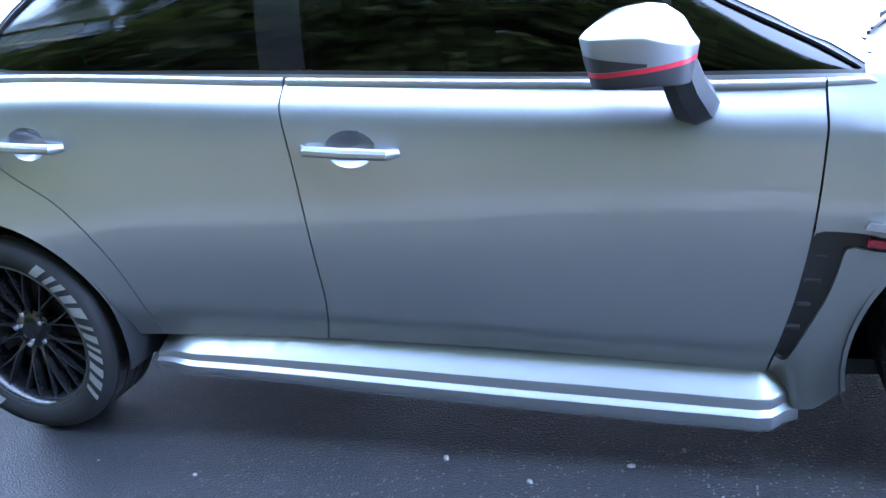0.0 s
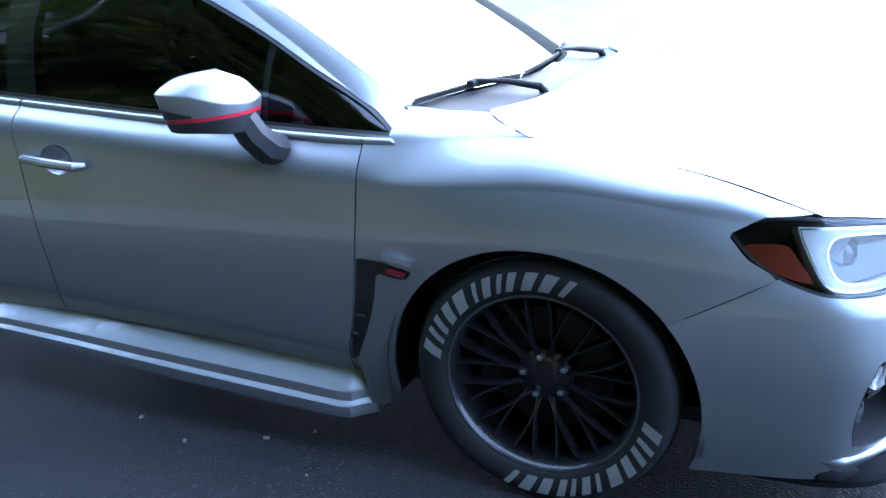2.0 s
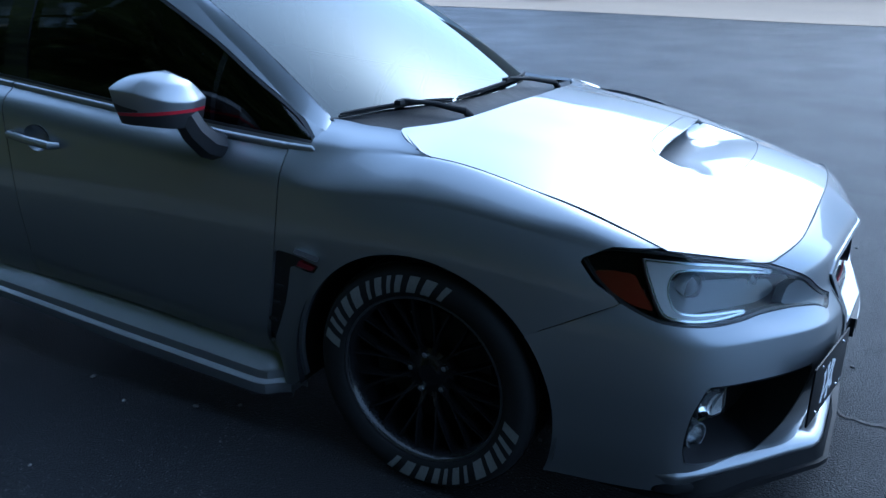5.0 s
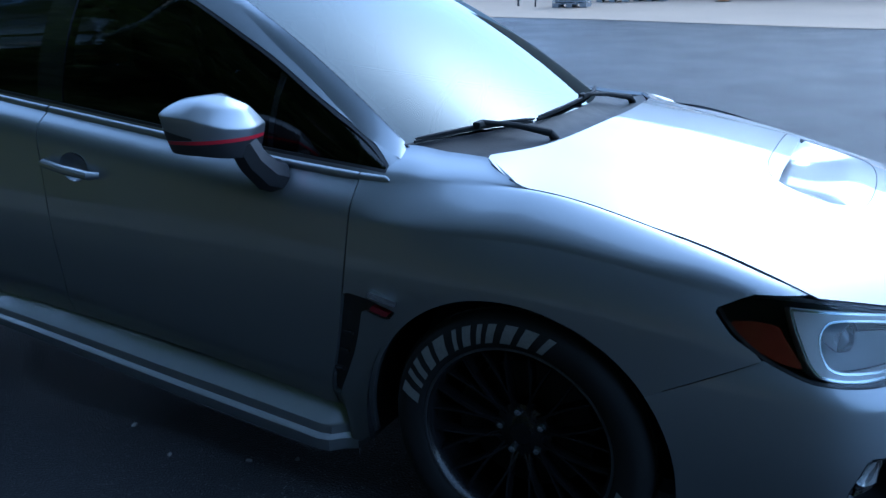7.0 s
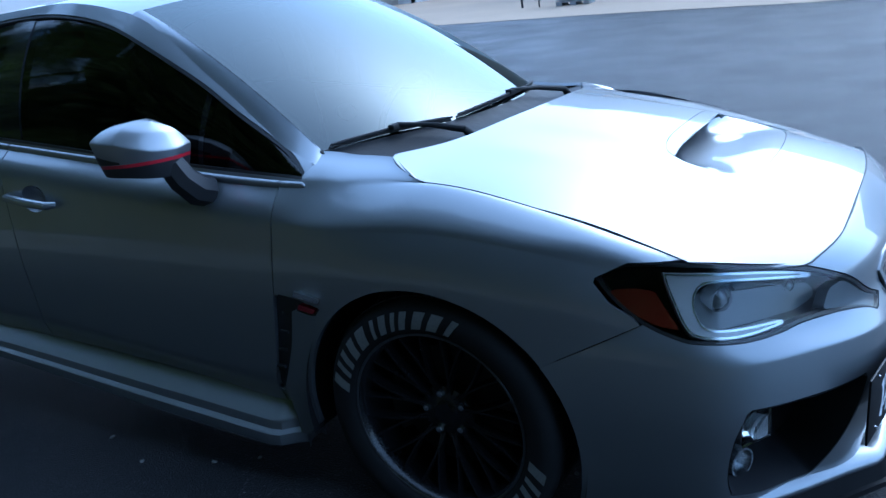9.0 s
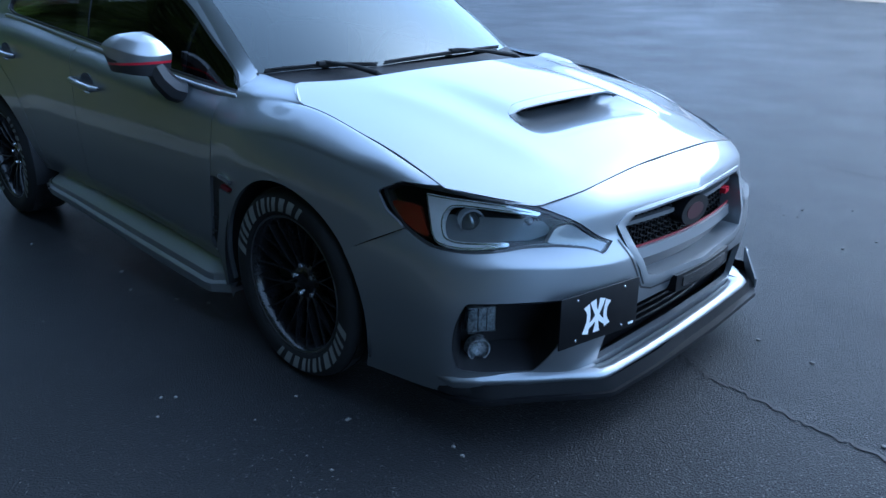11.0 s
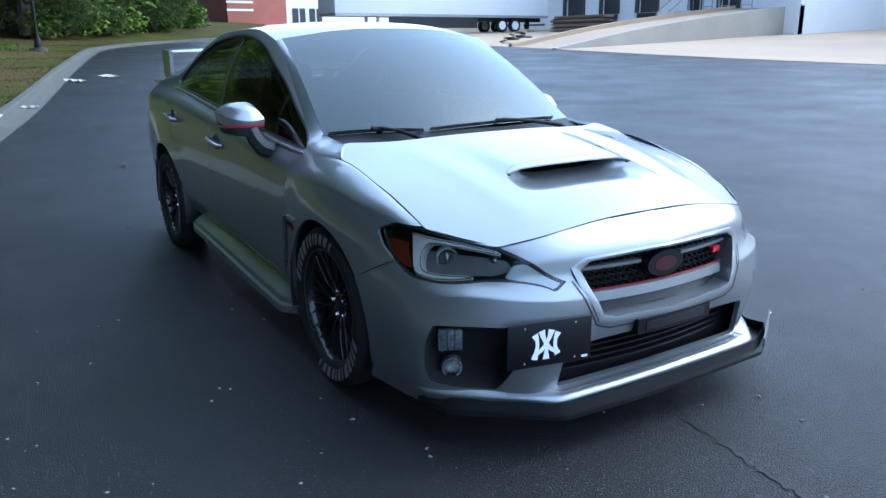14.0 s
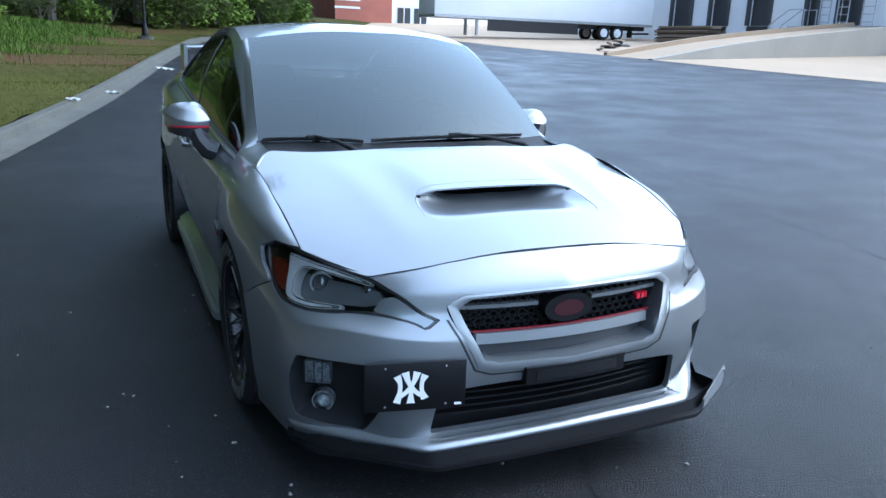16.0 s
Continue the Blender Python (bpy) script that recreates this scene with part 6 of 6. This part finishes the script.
bays = [(-43.5, -41.4), (-39.6, -37.9), (-36.1, -34.3), (-31.6, -30.7), (-29.4, -28.0)]
edges = [-60.0] + [q for b in bays for q in b] + [-24.0]
for a, b in zip(edges[::2], edges[1::2]):
    block("wall", (a, 0, -0.8), (b, 0.4, 8.5), WHITE_PAINT, dock)
block("wall", (-60, 0.002, 4.4), (-24, 0.41, 8.6), WHITE_PAINT, dock)
block("wall", (-60, 0.004, -0.8), (-24, 0.42, 0.95), GREY_WALL, dock, "grey concrete dock base")
for a, b in bays:
    bay = block("dock_door", (a, 0.28, 0.95), (b, 0.5, 4.4), DARK_DOOR, dock, "recessed dock door with the bay's shade in its colour")
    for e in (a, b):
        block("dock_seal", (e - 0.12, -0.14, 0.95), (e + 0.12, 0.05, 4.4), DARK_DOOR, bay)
    block("dock_bumper", (a + 0.1, -0.16, 0.62), (b - 0.1, 0.02, 0.9), DARK_METAL, bay)
block("roof", (-60, 0, 8.6), (-24, 14, 8.9), GREY_WALL, dock)
block("rear_wall", (-23.999, 12.0, -0.8), (-10, 12.4, 8.6), WHITE_PAINT, dock, "pale rear wall behind the dumpster")
block("wall", (-24.4, 0.42, -0.8), (-24, 14, 8.599), WHITE_PAINT, dock)
stair = thing("dock_stairs", "grey steel stairs with handrails at the dock", "stairs", (-32.2, 37.2, 2.1))
for k in range(5):
    block("tread", (k * 0.28 - 0.9, -0.5, 0.18 * k + 0.1), (k * 0.28 - 0.62, 0.5, 0.18 * k + 0.14), GALV, stair)
for y in (-0.5, 0.5):
    bm = bmesh.new()
    tube(bm, [(-0.9, y, 0.1), (-0.9, y, 1.0), (0.5, y, 1.9), (1.6, y, 1.9), (1.6, y, 0.9)], 0.035, 6)
    part("handrail", bm, GALV, stair)
for x in (2.4, 3.6, 5.2):
    bm = bmesh.new()
    for e in (-0.35, 0.35):
        tube(bm, [(x + e, 0.2, 0.9), (x + e, 0.2, 3.4)], 0.035, 6)
    for k in range(6):
        tube(bm, [(x - 0.35, 0.2, 1.2 + k * 0.4), (x + 0.35, 0.2, 1.2 + k * 0.4)], 0.025, 6)
    part("ladder_frame", bm, GALV, stair, "upright rail frame")
block("platform", (0.5, -0.5, 0.85), (6.5, 0.7, 0.95), GALV, stair)

stack = thing("lumber_stack", "loose stack of weathered boards and pallets", "lumber", on_ground(-38.6, 35.6))
rr = random.Random(3)
for k in range(12):
    z = 0.12 + 0.09 * k
    a = rr.uniform(-0.3, 0.3)
    block("board", (-2.9 + a, -0.5 + rr.uniform(-0.1, 0.1), z - 0.05), (2.7 + a - 0.05 * k, 0.4 + rr.uniform(-0.1, 0.1), z + 0.03), WOOD if k % 3 else DARK_METAL, stack)
heap = thing("scrap_heap", "low heap of dark scrap at the ramp's foot", "scrap", on_ground(-29.6, 22.6))
for k in range(7):
    m = Matrix.Rotation(rr.uniform(0, 3), 4, "Z") @ Matrix.Rotation(rr.uniform(-0.4, 0.4), 4, "X")
    bm = bmesh.new()
    box(bm, (-0.5, -0.12, 0.0), (0.5, 0.12, 0.08), 0.01, Matrix.Translation((rr.uniform(-0.7, 0.7), rr.uniform(-0.5, 0.5), 0.08 + 0.07 * k)) @ m)
    part("scrap", bm, DARK_METAL if k % 2 else WOOD, heap)

# ---- semi-trailer ----
trailer = thing("semi_trailer", "long white box semi-trailer parked at the dock", "trailer", (-43.0, 0, 1.95))
block("box", (-2.6, 18.8, 1.18), (0, 35.9, 4.05), WHITE_PAINT, trailer, "white trailer box", 0.03)
block("bottom_rail", (-2.58, 18.8, 1.02), (0.02, 35.9, 1.18), GALV, trailer)
block("chassis", (-2.0, 24.0, 0.75), (-0.5, 35.6, 1.02), DARK_METAL, trailer)
block("side_skirt", (-0.04, 22.6, 0.30), (0.0, 29.6, 1.02), DARK_METAL, trailer, "dark side skirt")
for y in (22.0,):
    for x in (-2.1, -0.4):
        block("landing_leg", (x - 0.08, y - 0.08, 0), (x + 0.08, y + 0.08, 1.05), GALV, trailer)
for y in (31.85, 33.0):
    for x in (-2.4, -0.25):
        bm = bmesh.new()
        lathe(bm, [(0.0, -0.13), (0.28, -0.13), (0.46, -0.15), (0.48, -0.10), (0.48, 0.10), (0.46, 0.15), (0.0, 0.15)], (0, 0, 0), 24)
        for q in bm.verts:
            q.co = Vector((x - q.co.y, y + q.co.x, 0.5 + q.co.z))
        w = part("wheel", bm, RUBBER, trailer)
        bm = bmesh.new()
        lathe(bm, [(0.0, -0.19), (0.09, -0.19), (0.12, -0.15), (0.26, -0.14), (0.29, -0.162), (0.30, -0.13)], (0, 0, 0), 20)
        for q in bm.verts:
            q.co = Vector((x - q.co.y, y + q.co.x, 0.5 + q.co.z))
        part("rim", bm, WHITE_PAINT, w, "pale wheel rim")
block("rear_bumper", (-2.5, 35.6, 0.5), (-0.1, 35.75, 0.62), DARK_METAL, trailer)
block("mud_flap", (-0.6, 34.2, 0.25), (-0.05, 34.23, 0.95), RUBBER, trailer)

# ---- brick block and pale annex behind the trailer ----
annex = thing("brick_building", "red brick block with pale stone bands and a white annex", "building", (-80, 0, 2.0))
block("brick_wall", (-12, 23.4, -1.5), (0, 29.9, 4.6), BRICK, annex, "red brick wall")
for z in (2.6, 3.4):
    block("stone_band", (-0.1, 23.35, z), (0.05, 26.2, z + 0.22), WHITE_PAINT, annex)
block("annex_wall", (-12, 29.9, -1.5), (-0.6, 45, 5.5), WHITE_PAINT, annex, "white panel wall")
block("coping", (-12.1, 23.3, 4.6), (0.1, 29.89, 4.78), GREY_WALL, annex, "pale stone coping")
block("coping", (-12.1, 29.9, 5.5), (-0.5, 45.1, 5.66), GREY_WALL, annex, "pale roof edge")
for y in (30.8, 32.8):
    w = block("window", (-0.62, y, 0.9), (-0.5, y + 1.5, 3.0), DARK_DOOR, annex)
    block("frame", (-0.5, y + 0.68, 0.9), (-0.46, y + 0.78, 3.0), WHITE_PAINT, w)
# ---- ramp with retaining wall ----
ramp = tagged(new("ramp"), "sloping concrete ramp with a grey retaining wall", kind="structure")


def ramp_top(y):
    return height(-24.5, y) + float(glide([20.2, 26, 36, 46], [0.02, 0.72, 1.42, 1.9], np.array(y)))


ys = list(span(20.2, 46, 1.3))
v, f = [], []
for y in ys:
    b = height(-24.5, y) - 0.2
    x = -23.4 - 0.085 * (y - 20.2)
    v += [(x, y, b), (x, y, ramp_top(y)), (x - 0.3, y, ramp_top(y) + 0.002), (x - 0.3, y, b)]
for k in range(len(ys) - 1):
    f += [(4 * k + j, 4 * k + 4 + j, 4 * k + 4 + (j + 1) % 4, 4 * k + (j + 1) % 4) for j in range(4)]
f += [(3, 2, 1, 0), tuple(4 * (len(ys) - 1) + j for j in range(4))]
link("retaining_wall", v, f, GREY_WALL, ramp, "stained grey retaining wall", True, 30)
v, f = [], []
for y in ys:
    x = -23.4 - 0.085 * (y - 20.2)
    v += [(x - 0.302, y, ramp_top(y) - 0.02), (x - 3.2, y, ramp_top(y) - 0.02), (x - 3.2, y, ramp_top(y) + 0.18), (x - 3.45, y, ramp_top(y) + 0.18), (x - 3.45, y, height(x, y) - 0.2)]
for k in range(len(ys) - 1):
    f += [(5 * k + j, 5 * k + j + 1, 5 * k + 6 + j, 5 * k + 5 + j) for j in range(4)]
link("ramp_deck", v, f, CONCRETE, ramp, "pale concrete ramp deck", True, 30)

# ---- things on the apron ----
def skip(x, y):
    t = thing("dumpster", "dark green steel dumpster against the wall", "dumpster", on_ground(x, y))
    bm = bmesh.new()
    prism(bm, [(-1.3, 0.12), (1.3, 0.12), (1.45, 1.55), (-1.0, 1.9), (-1.45, 1.6)], -1.9, 1.9, "y")
    for q in bm.verts:
        q.co = Vector((q.co.y, q.co.x, q.co.z))
    body = part("body", bm, GREEN_STEEL, t)
    for k in range(5):
        block("rib", (-1.75 + k * 0.85, -1.44, 0.2), (-1.65 + k * 0.85, -1.36, 1.5), GREEN_STEEL, body)
    block("lid", (-1.9, -1.1, 1.86), (1.9, 1.3, 1.92), DARK_METAL, t)
    block("notice", (-0.5, -1.45, 1.0), (0.3, -1.43, 1.35), WHITE_PAINT, t, "white notice panel")
    return t


skip(-26.0, 46.0).scale = (0.62, 0.8, 1.0)
bollard = thing("bollard", "yellow steel bollard in the concrete", "bollard", on_ground(-23.9, 47.6))
bm = bmesh.new()
lathe(bm, [(0.0, -0.1), (0.10, -0.1), (0.10, 1.02), (0.07, 1.09), (0.0, 1.11)], (0, 0, 0), 16)
for q in bm.verts:
    q.co = Vector((q.co.x, q.co.z, q.co.y))
part("post", bm, YELLOW, bollard)
sign = thing("sandwich_board", "white folding sign board by the wall", "sign", on_ground(-27.5, 43.8), 20)
for s in (-1, 1):
    bm = bmesh.new()
    box(bm, (-0.32, -0.02, 0), (0.32, 0.02, 1.15), 0.015, Matrix.Rotation(radians(13 * s), 4, "X") @ Matrix.Translation((0, s * -0.24, 0)))
    part("panel", bm, WHITE_PAINT, sign)
for k in range(3):
    bm = bmesh.new()
    box(bm, (-0.22, -0.275 + 0.05 * k, 0.45 + 0.2 * k), (0.22, -0.265 + 0.05 * k, 0.51 + 0.2 * k), 0, Matrix.Identity(4))
    part("text_bar", bm, GREY_PLASTIC, sign)
leaner = thing("thin_pole", "thin leaning rusty pole in the apron", "pole", on_ground(-11.5, 25.8))
bm = bmesh.new()
tube(bm, [(0, 0, -0.2), (-0.05, 0, 0.6), (-0.16, 0, 1.3), (-0.2, 0, 2.6)], [0.045, 0.045, 0.04, 0.035], 8)
part("shaft", bm, DARK_METAL, leaner)


def tote(x, y, turn, tall=1.0):
    t = thing("ibc_tote", "grey caged bulk container on a plastic pallet", "container", on_ground(x, y), turn, "bulk containers")
    bm = bmesh.new()
    box(bm, (-0.56, -0.46, 0.16), (0.56, 0.46, 0.16 + 1.0 * tall), 0.06)
    part("bottle", bm, GREY_PLASTIC, t, "grey plastic bottle")
    for z in np.linspace(0.2, 0.16 + tall, 5):
        bm = bmesh.new()
        tube(bm, [(-0.6, -0.5, z), (0.6, -0.5, z), (0.6, 0.5, z), (-0.6, 0.5, z), (-0.6, -0.5, z)], 0.014, 5)
        part("cage_ring", bm, GALV, t)
    for k in range(7):
        for s in (-0.5, 0.5):
            bm = bmesh.new()
            tube(bm, [(-0.6 + 0.2 * k, s, 0.14), (-0.6 + 0.2 * k, s, 0.18 + tall)], 0.012, 5)
            part("cage_bar", bm, GALV, t)
    block("pallet_deck", (-0.62, -0.52, 0.11), (0.62, 0.52, 0.15), GREY_PLASTIC, t)
    for k in (-1, 0, 1):
        block("pallet_foot", (k * 0.5 - 0.11, -0.52, 0.0), (k * 0.5 + 0.11, 0.52, 0.11), GREY_PLASTIC, t)
    return t


tote(-9.35, 25.7, 8, 1.6)
tote(-8.9, 29.3, 12, 1.5)
tote(-7.6, 30.2, 5, 1.3)
tote(-11.3, 31.6, -4, 1.5)
valve = thing("standpipe", "small dark valve standpipe beside the containers", "valve", on_ground(-10.7, 25.5))
bm = bmesh.new()
tube(bm, [(0, 0, 0), (0, 0, 0.55)], 0.03, 6)
tube(bm, [(-0.18, 0, 0.3), (0.2, 0, 0.3)], 0.025, 6)
part("pipe", bm, DARK_METAL, valve)


utility = thing("utility_trailer", "white tilt-bed utility trailer with one axle showing", "trailer", on_ground(-4.6, 31.6))
bm = bmesh.new()
prism(bm, [(-2.6, 0.42), (-2.6, 0.50), (-0.2, 0.86), (2.2, 0.90), (2.2, 0.58), (-0.3, 0.52)], -0.9, -0.82, "y")
part("side_panel", bm, WHITE_PAINT, utility, "white tapered side panel")
bm = bmesh.new()
prism(bm, [(-2.6, 0.42), (-2.6, 0.50), (-0.2, 0.86), (2.2, 0.90), (2.2, 0.58), (-0.3, 0.52)], 0.82, 0.9, "y")
part("side_panel", bm, WHITE_PAINT, utility, "white tapered side panel")
block("deck", (-2.5, -0.82, 0.46), (2.2, 0.82, 0.54), GALV, utility)
bm = bmesh.new()
prism(bm, [(0.42, 0.48), (0.52, 0.74), (0.80, 0.86), (1.20, 0.86), (1.48, 0.74), (1.58, 0.48), (1.5, 0.48), (1.42, 0.68), (1.17, 0.79), (0.83, 0.79), (0.58, 0.68), (0.5, 0.48)], -1.16, -0.9, "y")
part("mudguard", bm, WHITE_PAINT, utility)
for y in (-1.03, 1.03):
    bm = bmesh.new()
    lathe(bm, [(0.0, -0.08), (0.20, -0.08), (0.32, -0.10), (0.34, -0.06), (0.34, 0.06), (0.32, 0.10), (0.0, 0.10)], (1.0, y, 0.34), 24)
    w = part("wheel", bm, RUBBER, utility)
    bm = bmesh.new()
    lathe(bm, [(0.0, -0.11), (0.05, -0.12), (0.08, -0.09), (0.17, -0.085), (0.20, -0.105), (0.21, -0.08)], (1.0, y, 0.34), 20)
    part("rim", bm, CHROME, w, "bright spoked rim")
for k in range(4):
    block("stake", (-1.9 + 0.5 * k, -0.93, 0.55 + 0.07 * k), (-1.6 + 0.5 * k, -0.90, 0.60 + 0.07 * k), DARK_METAL, utility)
block("tongue", (2.2, -0.08, 0.5), (3.6, 0.08, 0.6), WHITE_PAINT, utility)
cone = thing("traffic_cone", "faded orange traffic marker on the apron", "cone", on_ground(-4.7, 29.6))
bm = bmesh.new()
lathe(bm, [(0.0, 0.78), (0.05, 0.78), (0.07, 0.7), (0.20, 0.06), (0.20, 0.03), (0.0, 0.03)], (0, 0, 0), 16)
for q in bm.verts:
    q.co = Vector((q.co.x, q.co.z, q.co.y))
part("body", bm, material("faded_orange", (0.55, 0.27, 0.10), 0.7, 0, 0, (3, 30), None, 0.2), cone)
block("foot", (-0.26, -0.26, 0.0), (0.26, 0.26, 0.035), DARK_METAL, cone)

shed = thing("service_shed", "beige wall with a dark green gated opening", "building", (0, 37.4, 1.2))
block("wall", (-14, 0, -0.4), (-2.75, 0.3, 8.5), GREY_WALL, shed, "grey panel wall")
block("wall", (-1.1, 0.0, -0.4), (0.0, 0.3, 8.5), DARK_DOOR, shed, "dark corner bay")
block("wall", (0.0, -0.2, -0.4), (22, 0.3, 8.5), WHITE_PAINT, shed, "pale wall")
gate = block("gate", (-2.7, 0.05, 0.05), (-1.15, 0.12, 2.4), GREEN_STEEL, shed, "dark green steel gate")
for x in (-2.74, -1.16):
    block("gate_frame", (x, -0.02, 0.0), (x + 0.06, 0.05, 2.5), GALV, gate)
block("gate_frame", (-2.68, -0.02, 0.0), (-1.16, 0.05, 0.06), GALV, gate)
block("wall", (-2.75, 0.0, 2.5), (-1.1, 0.3, 8.5), GREY_WALL, shed, "grey panel wall over the gate")
block("roof", (-14, -0.2, 8.5), (22, 10, 8.7), GREY_WALL, shed)
block("wall", (-14, 0.3, -0.4), (-13.7, 10, 8.5), GREY_WALL, shed)

# ---- small things on the asphalt ----
CRACK_FILL = material("crack_dark", (0.008, 0.008, 0.009), 0.6, 0, 0, (4, 80), None, 0.3, 0.35)


def crack(points, width, seed, name="asphalt_crack", label="thin dark crack in the asphalt"):
    r = random.Random(seed)
    pts = rounded(points, 14, False)
    v, f = [], []
    for k, (x, y) in enumerate(pts):
        d = pts[min(k + 1, len(pts) - 1)] - pts[max(k - 1, 0)]
        d = d / max(np.linalg.norm(d), 1e-9)
        j = r.uniform(-1, 1) * width * 1.4
        w = width * r.uniform(0.35, 1.0)
        cx, cy = x - d[1] * j, y + d[0] * j
        z = height(cx, cy) + 0.004
        v += [(cx - d[1] * w, cy + d[0] * w, z), (cx + d[1] * w, cy - d[0] * w, z)]
        if k:
            f.append((2 * k - 2, 2 * k - 1, 2 * k + 1, 2 * k))
    tagged(link(name, v, f, CRACK_FILL, None, label), kind="structure")


crack([(0.86, 0.16), (1.05, 0.09), (1.34, 0.03), (1.61, -0.01), (2.0, -0.10), (2.6, -0.12)], 0.011, 1)
crack([(0.98, 0.48), (1.08, 0.60), (1.20, 0.79), (1.36, 1.0), (1.44, 1.3)], 0.0025, 2)
crack([(0.95, 0.52), (0.80, 0.80), (0.62, 1.07), (0.5, 1.4)], 0.002, 3)
crack([(-9, 5.9), (-4.0, 4.6), (-1.0, 3.9), (0.5, 3.45), (3.0, 2.9), (6, 2.6)], 0.007, 4)
crack([(-0.6, 3.2), (0.3, 2.4), (1.0, 2.1), (2.2, 1.9)], 0.0025, 5)
crack([(1.0, 0.3), (1.25, 0.36), (1.5, 0.6), (1.9, 0.66)], 0.0015, 6)
PEBBLE = material("pale_grit", (0.16, 0.155, 0.145), 0.9, 0, 0, (10, 100), None, 0.2)
r = random.Random(9)
bm = bmesh.new()
for _ in range(260):
    x, y = r.uniform(-4, 3.2), r.uniform(-3.0, 2.5)
    s = r.uniform(0.003, 0.009)
    m = Matrix.Translation((x, y, height(x, y) + s * 0.4)) @ Matrix.Rotation(r.uniform(0, 6), 4, "Z") @ Matrix.Diagonal((s * r.uniform(0.8, 1.6), s, s * 0.6, 1))
    bmesh.ops.create_icosphere(bm, subdivisions=1, radius=1, matrix=m)
me = bpy.data.meshes.new("grit")
bm.to_mesh(me)
bm.free()
me.materials.append(PEBBLE)
tagged(new("grit", me), "scattered pale grit on the asphalt", "grit", kind="stuff")
PAPER = material("paper_scrap", (0.7, 0.7, 0.68), 0.8, 0, 0, (8, 60), None, 0.1)
for k, (x, y, w, h, a) in enumerate(((-10.97, -1.56, 0.28, 0.16, 20), (-13.1, -0.91, 0.26, 0.14, 70), (-18.6, 0.56, 0.9, 0.25, 15), (-19.6, 1.5, 1.0, 0.35, 5))):
    t = thing("paper_litter", "crumpled pale litter lying by the kerb", "litter", on_ground(x, y, 0.016 if k else 0.137), a, "kerbside litter")
    bm = bmesh.new()
    rows = [[bm.verts.new((w * (i / 4 - 0.5), h * (j / 3 - 0.5), 0.02 + 0.025 * math.sin(3.1 * i + 2.3 * j + k))) for j in range(4)] for i in range(5)]
    for i in range(4):
        for j in range(3):
            bm.faces.new((rows[i][j], rows[i + 1][j], rows[i + 1][j + 1], rows[i][j + 1]))
    bmesh.ops.solidify(bm, geom=bm.faces[:], thickness=0.006)
    part("sheet", bm, PAPER, t)
t = thing("dead_leaf", "dark curled dead leaf on the asphalt", "leaf", on_ground(-6.5, -0.52, 0.006), 10)
bm = bmesh.new()
rows = [[bm.verts.new((0.16 * (i / 4 - 0.5), 0.07 * math.sin(math.pi * (i + 0.6) / 5.2) * (j / 2 - 0.5), 0.006 + 0.02 * abs(j - 1) + 0.008 * math.sin(i * 1.4))) for j in range(3)] for i in range(5)]
for i in range(4):
    for j in range(2):
        bm.faces.new((rows[i][j], rows[i + 1][j], rows[i + 1][j + 1], rows[i][j + 1]))
bmesh.ops.solidify(bm, geom=bm.faces[:], thickness=0.004)
part("blade", bm, WOOD, t)
